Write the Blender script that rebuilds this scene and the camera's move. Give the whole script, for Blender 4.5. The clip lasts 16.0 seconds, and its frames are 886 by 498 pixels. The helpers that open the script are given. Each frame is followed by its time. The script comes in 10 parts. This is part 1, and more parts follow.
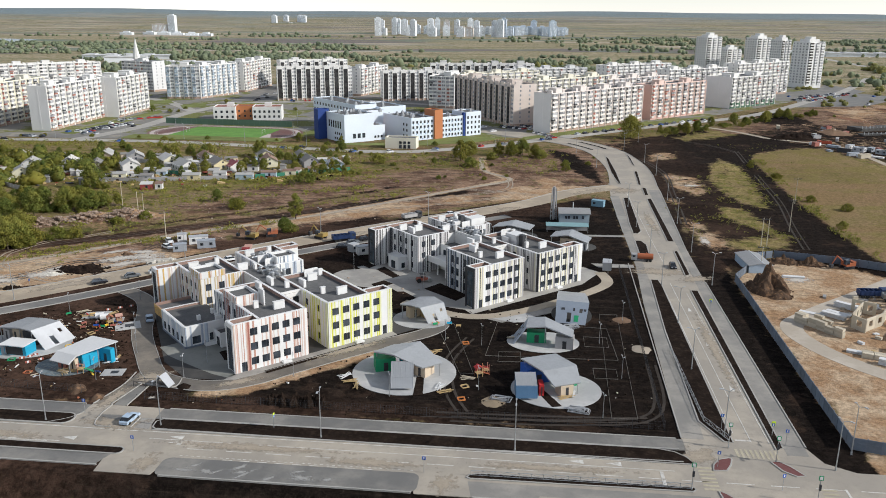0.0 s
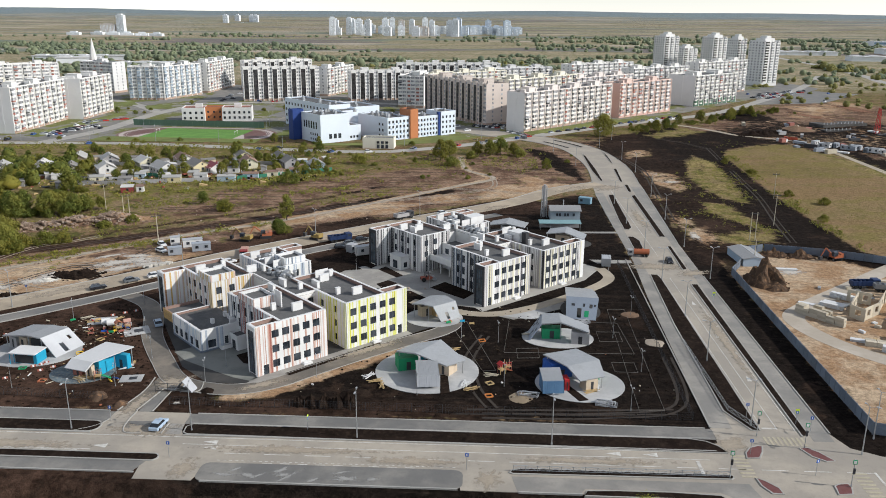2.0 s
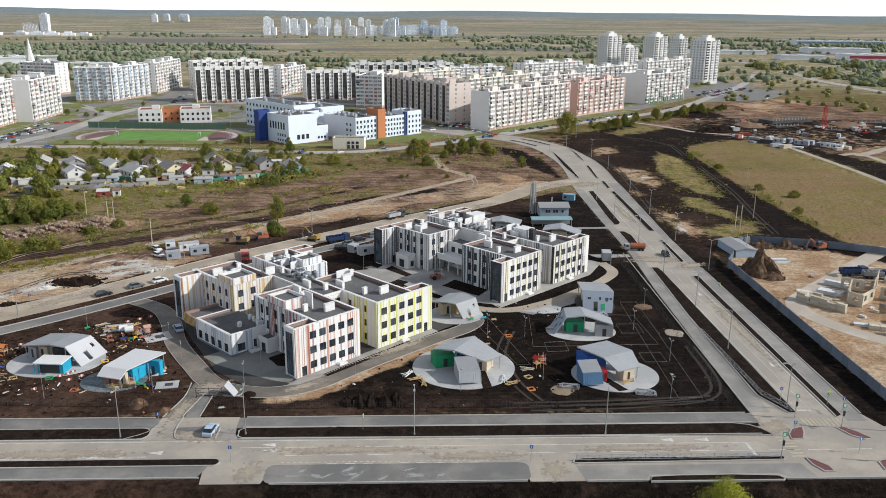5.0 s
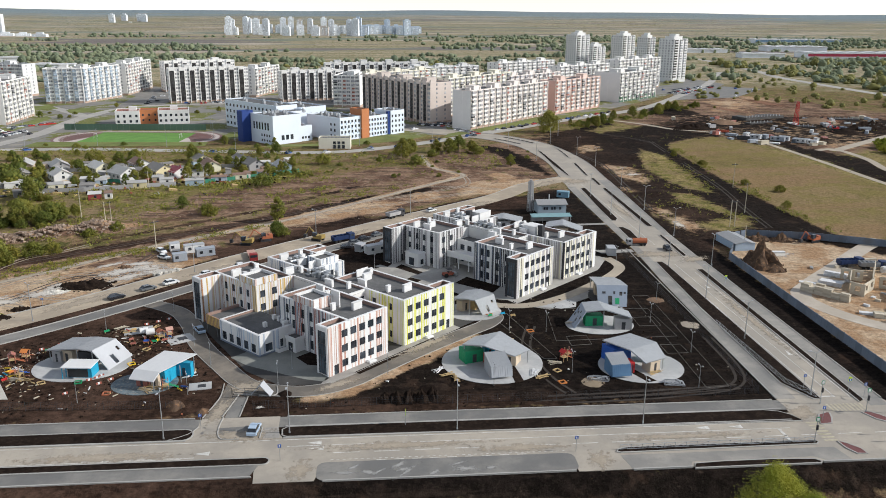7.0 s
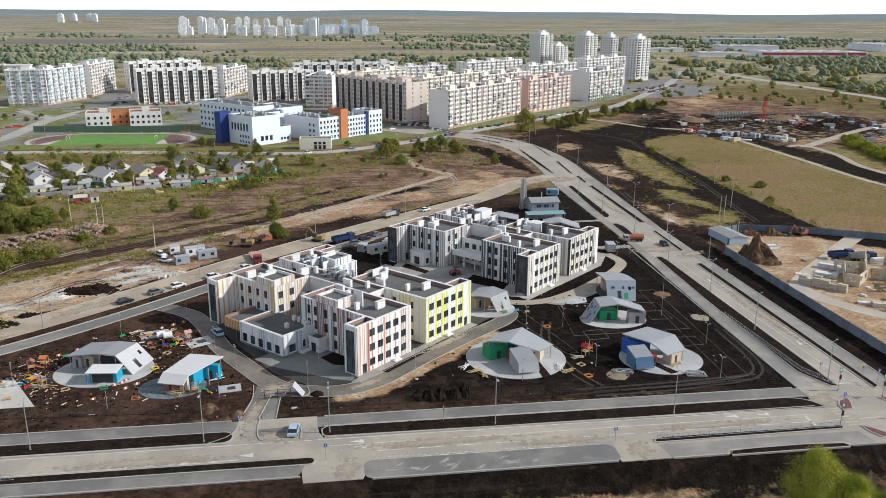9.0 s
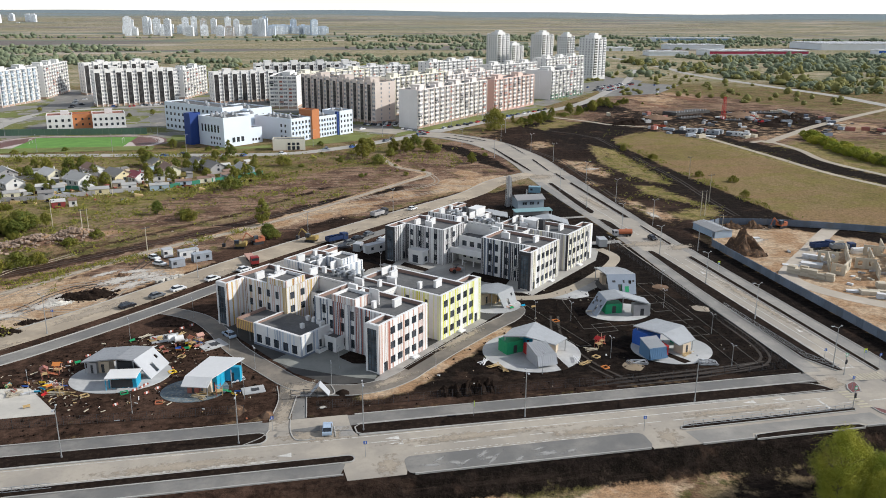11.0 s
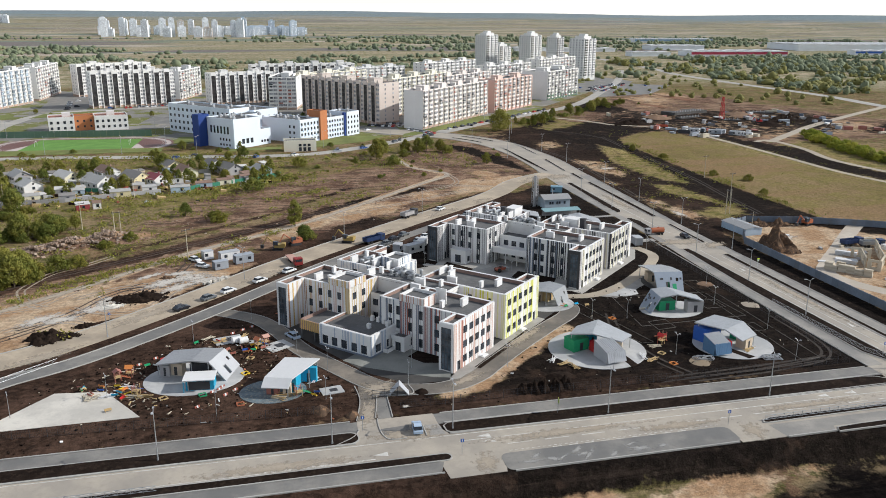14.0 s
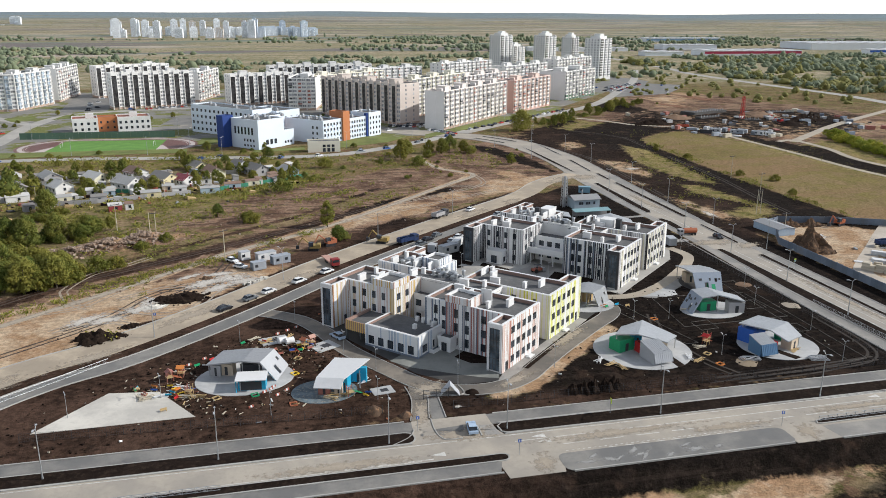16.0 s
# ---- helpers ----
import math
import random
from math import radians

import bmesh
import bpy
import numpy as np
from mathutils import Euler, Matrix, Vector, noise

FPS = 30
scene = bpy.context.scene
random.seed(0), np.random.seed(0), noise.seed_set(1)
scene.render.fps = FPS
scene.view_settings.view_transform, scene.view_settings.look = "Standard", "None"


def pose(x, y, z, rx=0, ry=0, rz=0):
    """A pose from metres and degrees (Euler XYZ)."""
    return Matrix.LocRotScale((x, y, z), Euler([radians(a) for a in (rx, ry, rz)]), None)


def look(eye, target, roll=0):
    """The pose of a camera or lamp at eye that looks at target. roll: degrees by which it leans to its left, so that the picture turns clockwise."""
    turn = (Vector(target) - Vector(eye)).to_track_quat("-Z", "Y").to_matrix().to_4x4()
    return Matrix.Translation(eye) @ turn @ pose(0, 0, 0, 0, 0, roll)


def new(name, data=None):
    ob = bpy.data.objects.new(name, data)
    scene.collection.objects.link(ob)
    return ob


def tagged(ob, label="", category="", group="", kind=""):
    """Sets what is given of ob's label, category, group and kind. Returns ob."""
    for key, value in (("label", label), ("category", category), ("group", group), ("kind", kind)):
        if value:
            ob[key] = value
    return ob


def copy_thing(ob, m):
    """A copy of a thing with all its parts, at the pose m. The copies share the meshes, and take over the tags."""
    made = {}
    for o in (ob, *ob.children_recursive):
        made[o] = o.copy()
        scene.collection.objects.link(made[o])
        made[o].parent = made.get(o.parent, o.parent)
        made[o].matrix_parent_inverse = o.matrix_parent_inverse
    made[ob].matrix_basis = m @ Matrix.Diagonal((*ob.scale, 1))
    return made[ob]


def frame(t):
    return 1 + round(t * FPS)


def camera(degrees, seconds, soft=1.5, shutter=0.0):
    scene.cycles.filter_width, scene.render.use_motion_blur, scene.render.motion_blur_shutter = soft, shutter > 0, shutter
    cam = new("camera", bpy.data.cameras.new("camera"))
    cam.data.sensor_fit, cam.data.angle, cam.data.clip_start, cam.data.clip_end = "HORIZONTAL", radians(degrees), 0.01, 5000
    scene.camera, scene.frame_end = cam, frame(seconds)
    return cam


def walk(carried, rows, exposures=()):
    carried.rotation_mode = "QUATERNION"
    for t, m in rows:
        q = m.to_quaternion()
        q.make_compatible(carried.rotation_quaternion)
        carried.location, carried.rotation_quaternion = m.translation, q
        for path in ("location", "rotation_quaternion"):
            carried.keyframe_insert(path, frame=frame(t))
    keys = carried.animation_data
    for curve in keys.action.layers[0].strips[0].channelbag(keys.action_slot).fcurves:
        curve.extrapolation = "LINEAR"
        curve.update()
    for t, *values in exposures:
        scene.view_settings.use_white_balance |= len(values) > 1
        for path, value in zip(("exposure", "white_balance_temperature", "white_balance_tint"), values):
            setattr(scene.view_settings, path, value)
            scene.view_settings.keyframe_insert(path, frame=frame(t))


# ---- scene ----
cam = camera(57.7, 16.0, soft=0.9)
PATH = [
    (0, (-1.021, 0.34, 75.089), (-1.222, 2.249, 74.526), 0.4),
    (0.5, (-4.61, -0.242, 75.163), (-4.779, 1.67, 74.599), 0.4),
    (1, (-8.099, -0.763, 75.156), (-8.241, 1.151, 74.592), 0.4),
    (1.5, (-11.762, -1.259, 75.094), (-11.877, 0.657, 74.531), 0.5),
    (2, (-15.336, -1.672, 75.013), (-15.424, 0.245, 74.45), 0.4),
    (2.5, (-18.943, -2.309, 75.118), (-19.005, -0.391, 74.555), 0.4),
    (3, (-22.471, -2.78, 75.143), (-22.506, -0.861, 74.579), 0.4),
    (3.5, (-26.181, -3.295, 75.193), (-26.189, -1.375, 74.63), 0.4),
    (4, (-29.751, -3.471, 75.141), (-29.731, -1.552, 74.578), 0.4),
    (6.5, (-47.875, -4.65, 74.78), (-47.731, -2.736, 74.218), 0.5),
    (7, (-51.461, -4.971, 74.903), (-51.295, -3.059, 74.34), 0.4),
    (7.5, (-55.248, -5.024, 74.674), (-55.059, -3.114, 74.113), 0.4),
    (8, (-58.817, -4.891, 74.603), (-58.603, -2.983, 74.042), 0.4),
    (8.5, (-62.642, -4.798, 74.623), (-62.4, -2.894, 74.061), 0.5),
    (9, (-66.363, -5.027, 74.952), (-66.091, -3.127, 74.389), 0.4),
    (11.5, (-84.613, -3.972, 74.661), (-84.193, -2.099, 74.1), 0.4),
    (12, (-87.871, -3.479, 74.493), (-87.426, -1.611, 73.933), 0.4),
    (12.5, (-91.692, -2.831, 74.553), (-91.228, -0.968, 73.993), 0.4),
    (13, (-95.184, -1.876, 74.314), (-94.721, -0.012, 73.755), 0.4),
    (13.5, (-98.891, -1.373, 74.424), (-98.431, 0.491, 73.864), 0.5),
    (14, (-102.036, -0.939, 74.659), (-101.582, 0.927, 74.099), 0.4),
    (14.5, (-104.877, -0.484, 74.642), (-104.428, 1.382, 74.08), 0.4),
    (15, (-107.558, -0.145, 74.927), (-107.112, 1.723, 74.367), 0.3),
    (15.5, (-109.814, 0.217, 75.235), (-109.372, 2.085, 74.674), 0.2),
    (16, (-110.647, 0.413, 75.02), (-110.213, 2.283, 74.46), 0.2),
]
walk(cam, [(t, look(eye, target, roll)) for t, eye, target, roll in PATH], ((0, 0.0), (8, 0.1), (16, 0.15)))

# ---------- world and light ----------
SUN_FROM = Vector((0.988, -0.156, 0.0)).normalized()
SUN_EL = radians(31)
to_sun = Vector((SUN_FROM.x * math.cos(SUN_EL), SUN_FROM.y * math.cos(SUN_EL), math.sin(SUN_EL)))
sun_data = bpy.data.lights.new("sun", "SUN")
sun_data.energy, sun_data.angle, sun_data.color = 4.0, radians(0.53), (1.0, 0.975, 0.925)
sun = new("sun", sun_data)
sun.matrix_world = Matrix.Translation((200, -200, 400)) @ (-to_sun).to_track_quat("-Z", "Y").to_matrix().to_4x4()

world = bpy.data.worlds.new("sky")
world.use_nodes = True
scene.world = world
wt = world.node_tree
sky = wt.nodes.new("ShaderNodeTexSky")
sky.sky_type, sky.sun_disc = "NISHITA", False
sky.sun_elevation = SUN_EL
sky.sun_rotation = math.atan2(to_sun.x, to_sun.y)
sky.air_density, sky.dust_density, sky.ozone_density, sky.altitude = 1.1, 0.0, 2.4, 0
haze = wt.nodes.new("ShaderNodeHueSaturation")
haze.inputs["Saturation"].default_value = 0.35
cool = wt.nodes.new("ShaderNodeMix")
cool.data_type, cool.blend_type = "RGBA", "MULTIPLY"
cool.inputs["Factor"].default_value = 1.0
[q for q in cool.inputs if q.type == "RGBA"][1].default_value = (0.965, 1.0, 1.05, 1)
wt.links.new(sky.outputs[0], haze.inputs["Color"])
wt.links.new(haze.outputs[0], [q for q in cool.inputs if q.type == "RGBA"][0])
wt.nodes["Background"].inputs["Strength"].default_value = 0.138
wt.links.new([q for q in cool.outputs if q.type == "RGBA"][0], wt.nodes["Background"].inputs["Color"])


# ---------- materials ----------
def shader(name):
    m = bpy.data.materials.new(name)
    m.use_nodes = True
    return m, m.node_tree.nodes, m.node_tree.links, m.node_tree.nodes["Principled BSDF"]


def noise_node(n, l, pos, scale, detail=4.0, rough=0.55):
    t = n.new("ShaderNodeTexNoise")
    t.inputs["Scale"].default_value, t.inputs["Detail"].default_value, t.inputs["Roughness"].default_value = scale, detail, rough
    l.new(pos, t.inputs["Vector"])
    return t.outputs["Fac"]


def remap(n, l, src, a, b, c=0.0, d=1.0):
    r = n.new("ShaderNodeMapRange")
    r.interpolation_type = "SMOOTHSTEP"
    for i, v in ((1, a), (2, b), (3, c), (4, d)):
        r.inputs[i].default_value = v
    l.new(src, r.inputs[0])
    return r.outputs[0]


def math_node(n, l, op, a, b):
    m = n.new("ShaderNodeMath")
    m.operation = op
    for i, v in enumerate((a, b)):
        if isinstance(v, (int, float)):
            m.inputs[i].default_value = v
        else:
            l.new(v, m.inputs[i])
    return m.outputs[0]


def mixed(n, l, fac, a, b):
    m = n.new("ShaderNodeMix")
    m.data_type = "RGBA"
    if isinstance(fac, (int, float)):
        m.inputs["Factor"].default_value = fac
    else:
        l.new(fac, m.inputs["Factor"])
    for key, v in (("A", a), ("B", b)):
        s = [q for q in m.inputs if q.name == key and q.type == "RGBA"][0]
        if isinstance(v, tuple):
            s.default_value = (*v, 1)
        else:
            l.new(v, s)
    return [q for q in m.outputs if q.type == "RGBA"][0]


def bumped(n, l, b, height, strength, dist):
    k = n.new("ShaderNodeBump")
    k.inputs["Strength"].default_value, k.inputs["Distance"].default_value = strength, dist
    l.new(height, k.inputs["Height"])
    l.new(k.outputs[0], b.inputs["Normal"])


def surface(name, col, rough=0.7, var=0.18, big=0.06, fine=1.5, metal=0.0, dirt=None, dirt_amount=0.4, bump=0.0, vary=0.0, spec=0.3):
    """A worn, plain material: colour that varies at two scales, with stains of another colour."""
    m, n, l, b = shader(name)
    pos = n.new("ShaderNodeNewGeometry").outputs["Position"]
    f1 = noise_node(n, l, pos, big, 5)
    f2 = noise_node(n, l, pos, fine, 6, 0.65)
    dark = tuple(c * (1 - var) for c in col)
    light = tuple(min(0.9, c * (1 + var)) for c in col)
    c1 = mixed(n, l, remap(n, l, f1, 0.3, 0.7), dark, light)
    c2 = mixed(n, l, remap(n, l, f2, 0.35, 0.7, 0.0, 0.5), c1, tuple(c * (1 - 1.3 * var) for c in col))
    if dirt:
        f3 = noise_node(n, l, pos, big * 3.3, 7, 0.65)
        c2 = mixed(n, l, remap(n, l, f3, 0.48, 0.68, 0.0, dirt_amount), c2, dirt)
    if vary:
        r = n.new("ShaderNodeObjectInfo").outputs["Random"]
        h = n.new("ShaderNodeHueSaturation")
        l.new(remap(n, l, r, 0, 1, 1 - vary, 1 + vary), h.inputs["Value"])
        l.new(c2, h.inputs["Color"])
        c2 = h.outputs[0]
    l.new(c2, b.inputs["Base Color"])
    l.new(remap(n, l, f2, 0.2, 0.8, max(0.05, rough - 0.12), min(1, rough + 0.12)), b.inputs["Roughness"])
    b.inputs["Metallic"].default_value = metal
    b.inputs["Specular IOR Level"].default_value = spec
    if bump:
        bumped(n, l, b, f2, 0.6, bump)
    return m


def glass_dark(name, col=(0.018, 0.022, 0.028), rough=0.12):
    m, n, l, b = shader(name)
    pos = n.new("ShaderNodeNewGeometry").outputs["Position"]
    f = noise_node(n, l, pos, 0.35, 2)
    l.new(mixed(n, l, remap(n, l, f, 0.35, 0.7), col, tuple(c * 3.0 + 0.01 for c in col)), b.inputs["Base Color"])
    b.inputs["Roughness"].default_value = rough
    b.inputs["Specular IOR Level"].default_value = 0.5
    return m


def foliage(name, a, b_, c):
    m, n, l, b = shader(name)
    g = n.new("ShaderNodeNewGeometry")
    r = g.outputs["Random Per Island"]
    o = n.new("ShaderNodeObjectInfo").outputs["Random"]
    f = noise_node(n, l, g.outputs["Position"], 0.25, 3)
    c1 = mixed(n, l, r, a, b_)
    c2 = mixed(n, l, remap(n, l, math_node(n, l, "ADD", f, math_node(n, l, "MULTIPLY", o, 0.5)), 0.5, 1.1), c1, c)
    l.new(c2, b.inputs["Base Color"])
    b.inputs["Roughness"].default_value = 0.75
    b.inputs["Specular IOR Level"].default_value = 0.2
    tr = n.new("ShaderNodeBsdfTranslucent")
    l.new(c2, tr.inputs["Color"])
    mx = n.new("ShaderNodeMixShader")
    mx.inputs[0].default_value = 0.22
    l.new(b.outputs[0], mx.inputs[1])
    l.new(tr.outputs[0], mx.inputs[2])
    l.new(mx.outputs[0], n["Material Output"].inputs[0])
    return m


def ground_material():
    """Dry meadow with black earth, brown dirt, pale sand and green growth, laid out by the mesh's own zone layers."""
    m, n, l, b = shader("open_ground")
    pos = n.new("ShaderNodeNewGeometry").outputs["Position"]
    n1 = noise_node(n, l, pos, 0.012, 6, 0.6)
    n2 = noise_node(n, l, pos, 0.06, 7, 0.65)
    n3 = noise_node(n, l, pos, 0.5, 7, 0.7)
    n4 = noise_node(n, l, pos, 2.6, 4, 0.7)
    stretch = n.new("ShaderNodeMapping")
    stretch.inputs["Scale"].default_value = (0.004, 0.022, 1)
    l.new(pos, stretch.inputs["Vector"])
    n5 = noise_node(n, l, stretch.outputs[0], 1.0, 6, 0.65)

    def zone(key, src, amount, lo=0.36, hi=0.64):
        a = n.new("ShaderNodeAttribute")
        a.attribute_name = key
        shifted = math_node(n, l, "MULTIPLY_ADD", src, amount)
        shifted.node.inputs[2].default_value = -amount / 2
        return remap(n, l, math_node(n, l, "ADD", a.outputs["Fac"], shifted), lo, hi)

    turned = n.new("ShaderNodeMapping")
    turned.inputs["Rotation"].default_value = (0, 0, radians(-41))
    turned.inputs["Scale"].default_value = (0.035, 0.42, 1)
    l.new(pos, turned.inputs["Vector"])
    ruts = noise_node(n, l, turned.outputs[0], 1.0, 6, 0.7)
    patch = noise_node(n, l, pos, 0.17, 8, 0.72)
    def moved(scale, x, detail=8, rough=0.7):
        k = n.new("ShaderNodeMapping")
        k.inputs["Location"].default_value = (x, -x, 0)
        l.new(pos, k.inputs["Vector"])
        return noise_node(n, l, k.outputs[0], scale, detail, rough)

    drift, weed, clay = moved(0.075, 37), moved(0.11, 91), moved(0.05, 163)
    spot = moved(0.33, 211, 7, 0.75)
    dry = mixed(n, l, remap(n, l, n2, 0.42, 0.58), (0.225, 0.148, 0.085), (0.135, 0.116, 0.042))
    dry = mixed(n, l, remap(n, l, n5, 0.46, 0.58, 0, 0.7), dry, (0.26, 0.19, 0.115))
    dry = mixed(n, l, remap(n, l, clay, 0.51, 0.58, 0, 0.85), dry, (0.135, 0.078, 0.05))
    dry = mixed(n, l, remap(n, l, patch, 0.51, 0.58, 0, 0.85), dry, (0.085, 0.09, 0.026))
    dry = mixed(n, l, remap(n, l, spot, 0.54, 0.63, 0, 0.5), dry, (0.06, 0.052, 0.026))
    dry = mixed(n, l, remap(n, l, n3, 0.53, 0.64, 0, 0.6), dry, (0.3, 0.235, 0.125))
    green = mixed(n, l, remap(n, l, n3, 0.42, 0.6), (0.215, 0.172, 0.066), (0.31, 0.24, 0.11))
    green = mixed(n, l, remap(n, l, drift, 0.46, 0.57, 0, 0.8), green, (0.235, 0.175, 0.09))
    green = mixed(n, l, remap(n, l, weed, 0.49, 0.57, 0, 0.75), green, (0.125, 0.125, 0.03))
    green = mixed(n, l, remap(n, l, spot, 0.53, 0.62, 0, 0.75), green, (0.1, 0.072, 0.034))
    dirt = mixed(n, l, remap(n, l, n2, 0.42, 0.58), (0.13, 0.075, 0.052), (0.29, 0.185, 0.125))
    dirt = mixed(n, l, remap(n, l, ruts, 0.5, 0.58, 0, 0.75), dirt, (0.046, 0.033, 0.026))
    dirt = mixed(n, l, remap(n, l, spot, 0.53, 0.62, 0, 0.7), dirt, (0.32, 0.24, 0.175))
    dirt = mixed(n, l, remap(n, l, weed, 0.56, 0.63, 0, 0.75), dirt, (0.125, 0.112, 0.036))
    sand = mixed(n, l, remap(n, l, drift, 0.42, 0.58), (0.5, 0.375, 0.255), (0.36, 0.225, 0.13))
    sand = mixed(n, l, remap(n, l, ruts, 0.54, 0.64, 0, 0.35), sand, (0.2, 0.145, 0.1))
    sand = mixed(n, l, remap(n, l, spot, 0.54, 0.68, 0, 0.4), sand, (0.56, 0.46, 0.35))
    sand = mixed(n, l, remap(n, l, weed, 0.59, 0.66, 0, 0.4), sand, (0.13, 0.09, 0.062))
    soil = mixed(n, l, remap(n, l, n3, 0.4, 0.62), (0.007, 0.0052, 0.0044), (0.017, 0.0122, 0.0102))
    soil = mixed(n, l, remap(n, l, ruts, 0.52, 0.66, 0, 0.6), soil, (0.034, 0.024, 0.019))
    soil = mixed(n, l, remap(n, l, spot, 0.57, 0.68, 0, 0.6), soil, (0.055, 0.039, 0.03))
    soil = mixed(n, l, remap(n, l, clay, 0.55, 0.63, 0, 0.5), soil, (0.06, 0.037, 0.026))
    loam = n.new("ShaderNodeAttribute")
    loam.attribute_name = "loam"
    brown = mixed(n, l, remap(n, l, n3, 0.4, 0.62), (0.028, 0.0165, 0.0118), (0.066, 0.0385, 0.027))
    brown = mixed(n, l, remap(n, l, clay, 0.47, 0.58, 0, 0.7), brown, (0.095, 0.056, 0.04))
    brown = mixed(n, l, remap(n, l, spot, 0.54, 0.64, 0, 0.6), brown, (0.02, 0.0135, 0.0105))
    soil = mixed(n, l, loam.outputs["Fac"], soil, brown)
    # Dry straw far off, paled further so its colour carries the haze.
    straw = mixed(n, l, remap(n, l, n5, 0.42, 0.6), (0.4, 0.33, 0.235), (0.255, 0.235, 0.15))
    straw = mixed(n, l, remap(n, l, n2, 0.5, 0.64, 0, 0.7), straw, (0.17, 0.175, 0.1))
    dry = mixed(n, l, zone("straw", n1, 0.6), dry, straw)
    c = mixed(n, l, zone("green", weed, 2.4), dry, green)
    c = mixed(n, l, zone("dirt", clay, 2.2), c, dirt)
    c = mixed(n, l, zone("sand", drift, 2.6), c, sand)
    c = mixed(n, l, zone("soil", patch, 2.4, 0.3, 0.7), c, soil)
    mown = mixed(n, l, remap(n, l, n1, 0.38, 0.62), (0.175, 0.135, 0.056), (0.245, 0.175, 0.09))
    mown = mixed(n, l, remap(n, l, weed, 0.5, 0.62, 0, 0.6), mown, (0.135, 0.125, 0.036))
    mown = mixed(n, l, remap(n, l, drift, 0.5, 0.62, 0, 0.7), mown, (0.25, 0.17, 0.095))
    mown = mixed(n, l, remap(n, l, n2, 0.47, 0.56, 0, 0.6), mown, (0.2, 0.165, 0.055))
    mown = mixed(n, l, remap(n, l, n5, 0.5, 0.57, 0, 0.6), mown, (0.25, 0.155, 0.09))
    mown = mixed(n, l, remap(n, l, spot, 0.52, 0.64, 0, 0.45), mown, (0.12, 0.1, 0.04))
    c = mixed(n, l, zone("hay", weed, 1.2), c, mown)
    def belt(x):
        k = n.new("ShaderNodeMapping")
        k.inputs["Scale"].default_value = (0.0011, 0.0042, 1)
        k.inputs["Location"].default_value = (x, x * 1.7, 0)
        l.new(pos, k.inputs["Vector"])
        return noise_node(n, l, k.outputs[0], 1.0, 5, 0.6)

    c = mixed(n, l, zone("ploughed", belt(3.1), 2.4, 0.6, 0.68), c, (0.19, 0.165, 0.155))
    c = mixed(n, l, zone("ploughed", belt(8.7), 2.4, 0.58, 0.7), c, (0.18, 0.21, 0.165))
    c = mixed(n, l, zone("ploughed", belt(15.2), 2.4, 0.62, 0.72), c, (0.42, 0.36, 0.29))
    # Far hill woods: the blue-grey of distance haze is put into this colour.
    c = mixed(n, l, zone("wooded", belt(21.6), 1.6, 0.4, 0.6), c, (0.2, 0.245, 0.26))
    c = mixed(n, l, remap(n, l, n4, 0.48, 0.72, 0, 0.38), c, (0.04, 0.034, 0.024))
    clump = moved(0.75, 317, 9, 0.78)
    tone = n.new("ShaderNodeHueSaturation")
    l.new(remap(n, l, clump, 0.4, 0.6, 0.78, 1.25), tone.inputs["Value"])
    l.new(c, tone.inputs["Color"])
    l.new(tone.outputs[0], b.inputs["Base Color"])
    b.inputs["Roughness"].default_value = 0.95
    b.inputs["Specular IOR Level"].default_value = 0.03
    bumped(n, l, b, math_node(n, l, "ADD", n3, math_node(n, l, "MULTIPLY", n4, 0.35)), 0.8, 0.5)
    return m


def dust_material(name, col):
    """Loose dust that thins out towards the rim of its patch."""
    m, n, l, b = shader(name)
    pos = n.new("ShaderNodeNewGeometry").outputs["Position"]
    f = noise_node(n, l, pos, 0.8, 7, 0.7)
    a = n.new("ShaderNodeAttribute")
    a.attribute_name = "fade"
    l.new(mixed(n, l, remap(n, l, f, 0.35, 0.65), col, tuple(c * 0.75 for c in col)), b.inputs["Base Color"])
    k = math_node(n, l, "MULTIPLY_ADD", f, 2.2)
    k.node.inputs[2].default_value = -1.1
    l.new(remap(n, l, math_node(n, l, "ADD", a.outputs["Fac"], k), 0.2, 0.8, 0, 0.85), b.inputs["Alpha"])
    b.inputs["Roughness"].default_value = 0.95
    b.inputs["Specular IOR Level"].default_value = 0.05
    return m


def road_material(name, col, pale, tracks=0.5):
    """Dusty road: pale dust drifts, dark tyre lines, patches and fine grain."""
    m, n, l, b = shader(name)
    pos = n.new("ShaderNodeNewGeometry").outputs["Position"]
    f1 = noise_node(n, l, pos, 0.09, 6, 0.65)
    f2 = noise_node(n, l, pos, 0.7, 6, 0.7)
    f3 = noise_node(n, l, pos, 6.0, 3, 0.7)
    c = mixed(n, l, remap(n, l, f1, 0.4, 0.65), col, pale)
    c = mixed(n, l, remap(n, l, f2, 0.47, 0.72, 0, 0.32), c, tuple(k * 0.74 for k in col))
    c = mixed(n, l, remap(n, l, f3, 0.5, 0.8, 0, tracks * 0.4), c, tuple(k * 0.6 for k in col))
    l.new(c, b.inputs["Base Color"])
    l.new(remap(n, l, f1, 0.3, 0.7, 0.6, 0.9), b.inputs["Roughness"])
    b.inputs["Specular IOR Level"].default_value = 0.35
    bumped(n, l, b, f3, 0.3, 0.02)
    return m


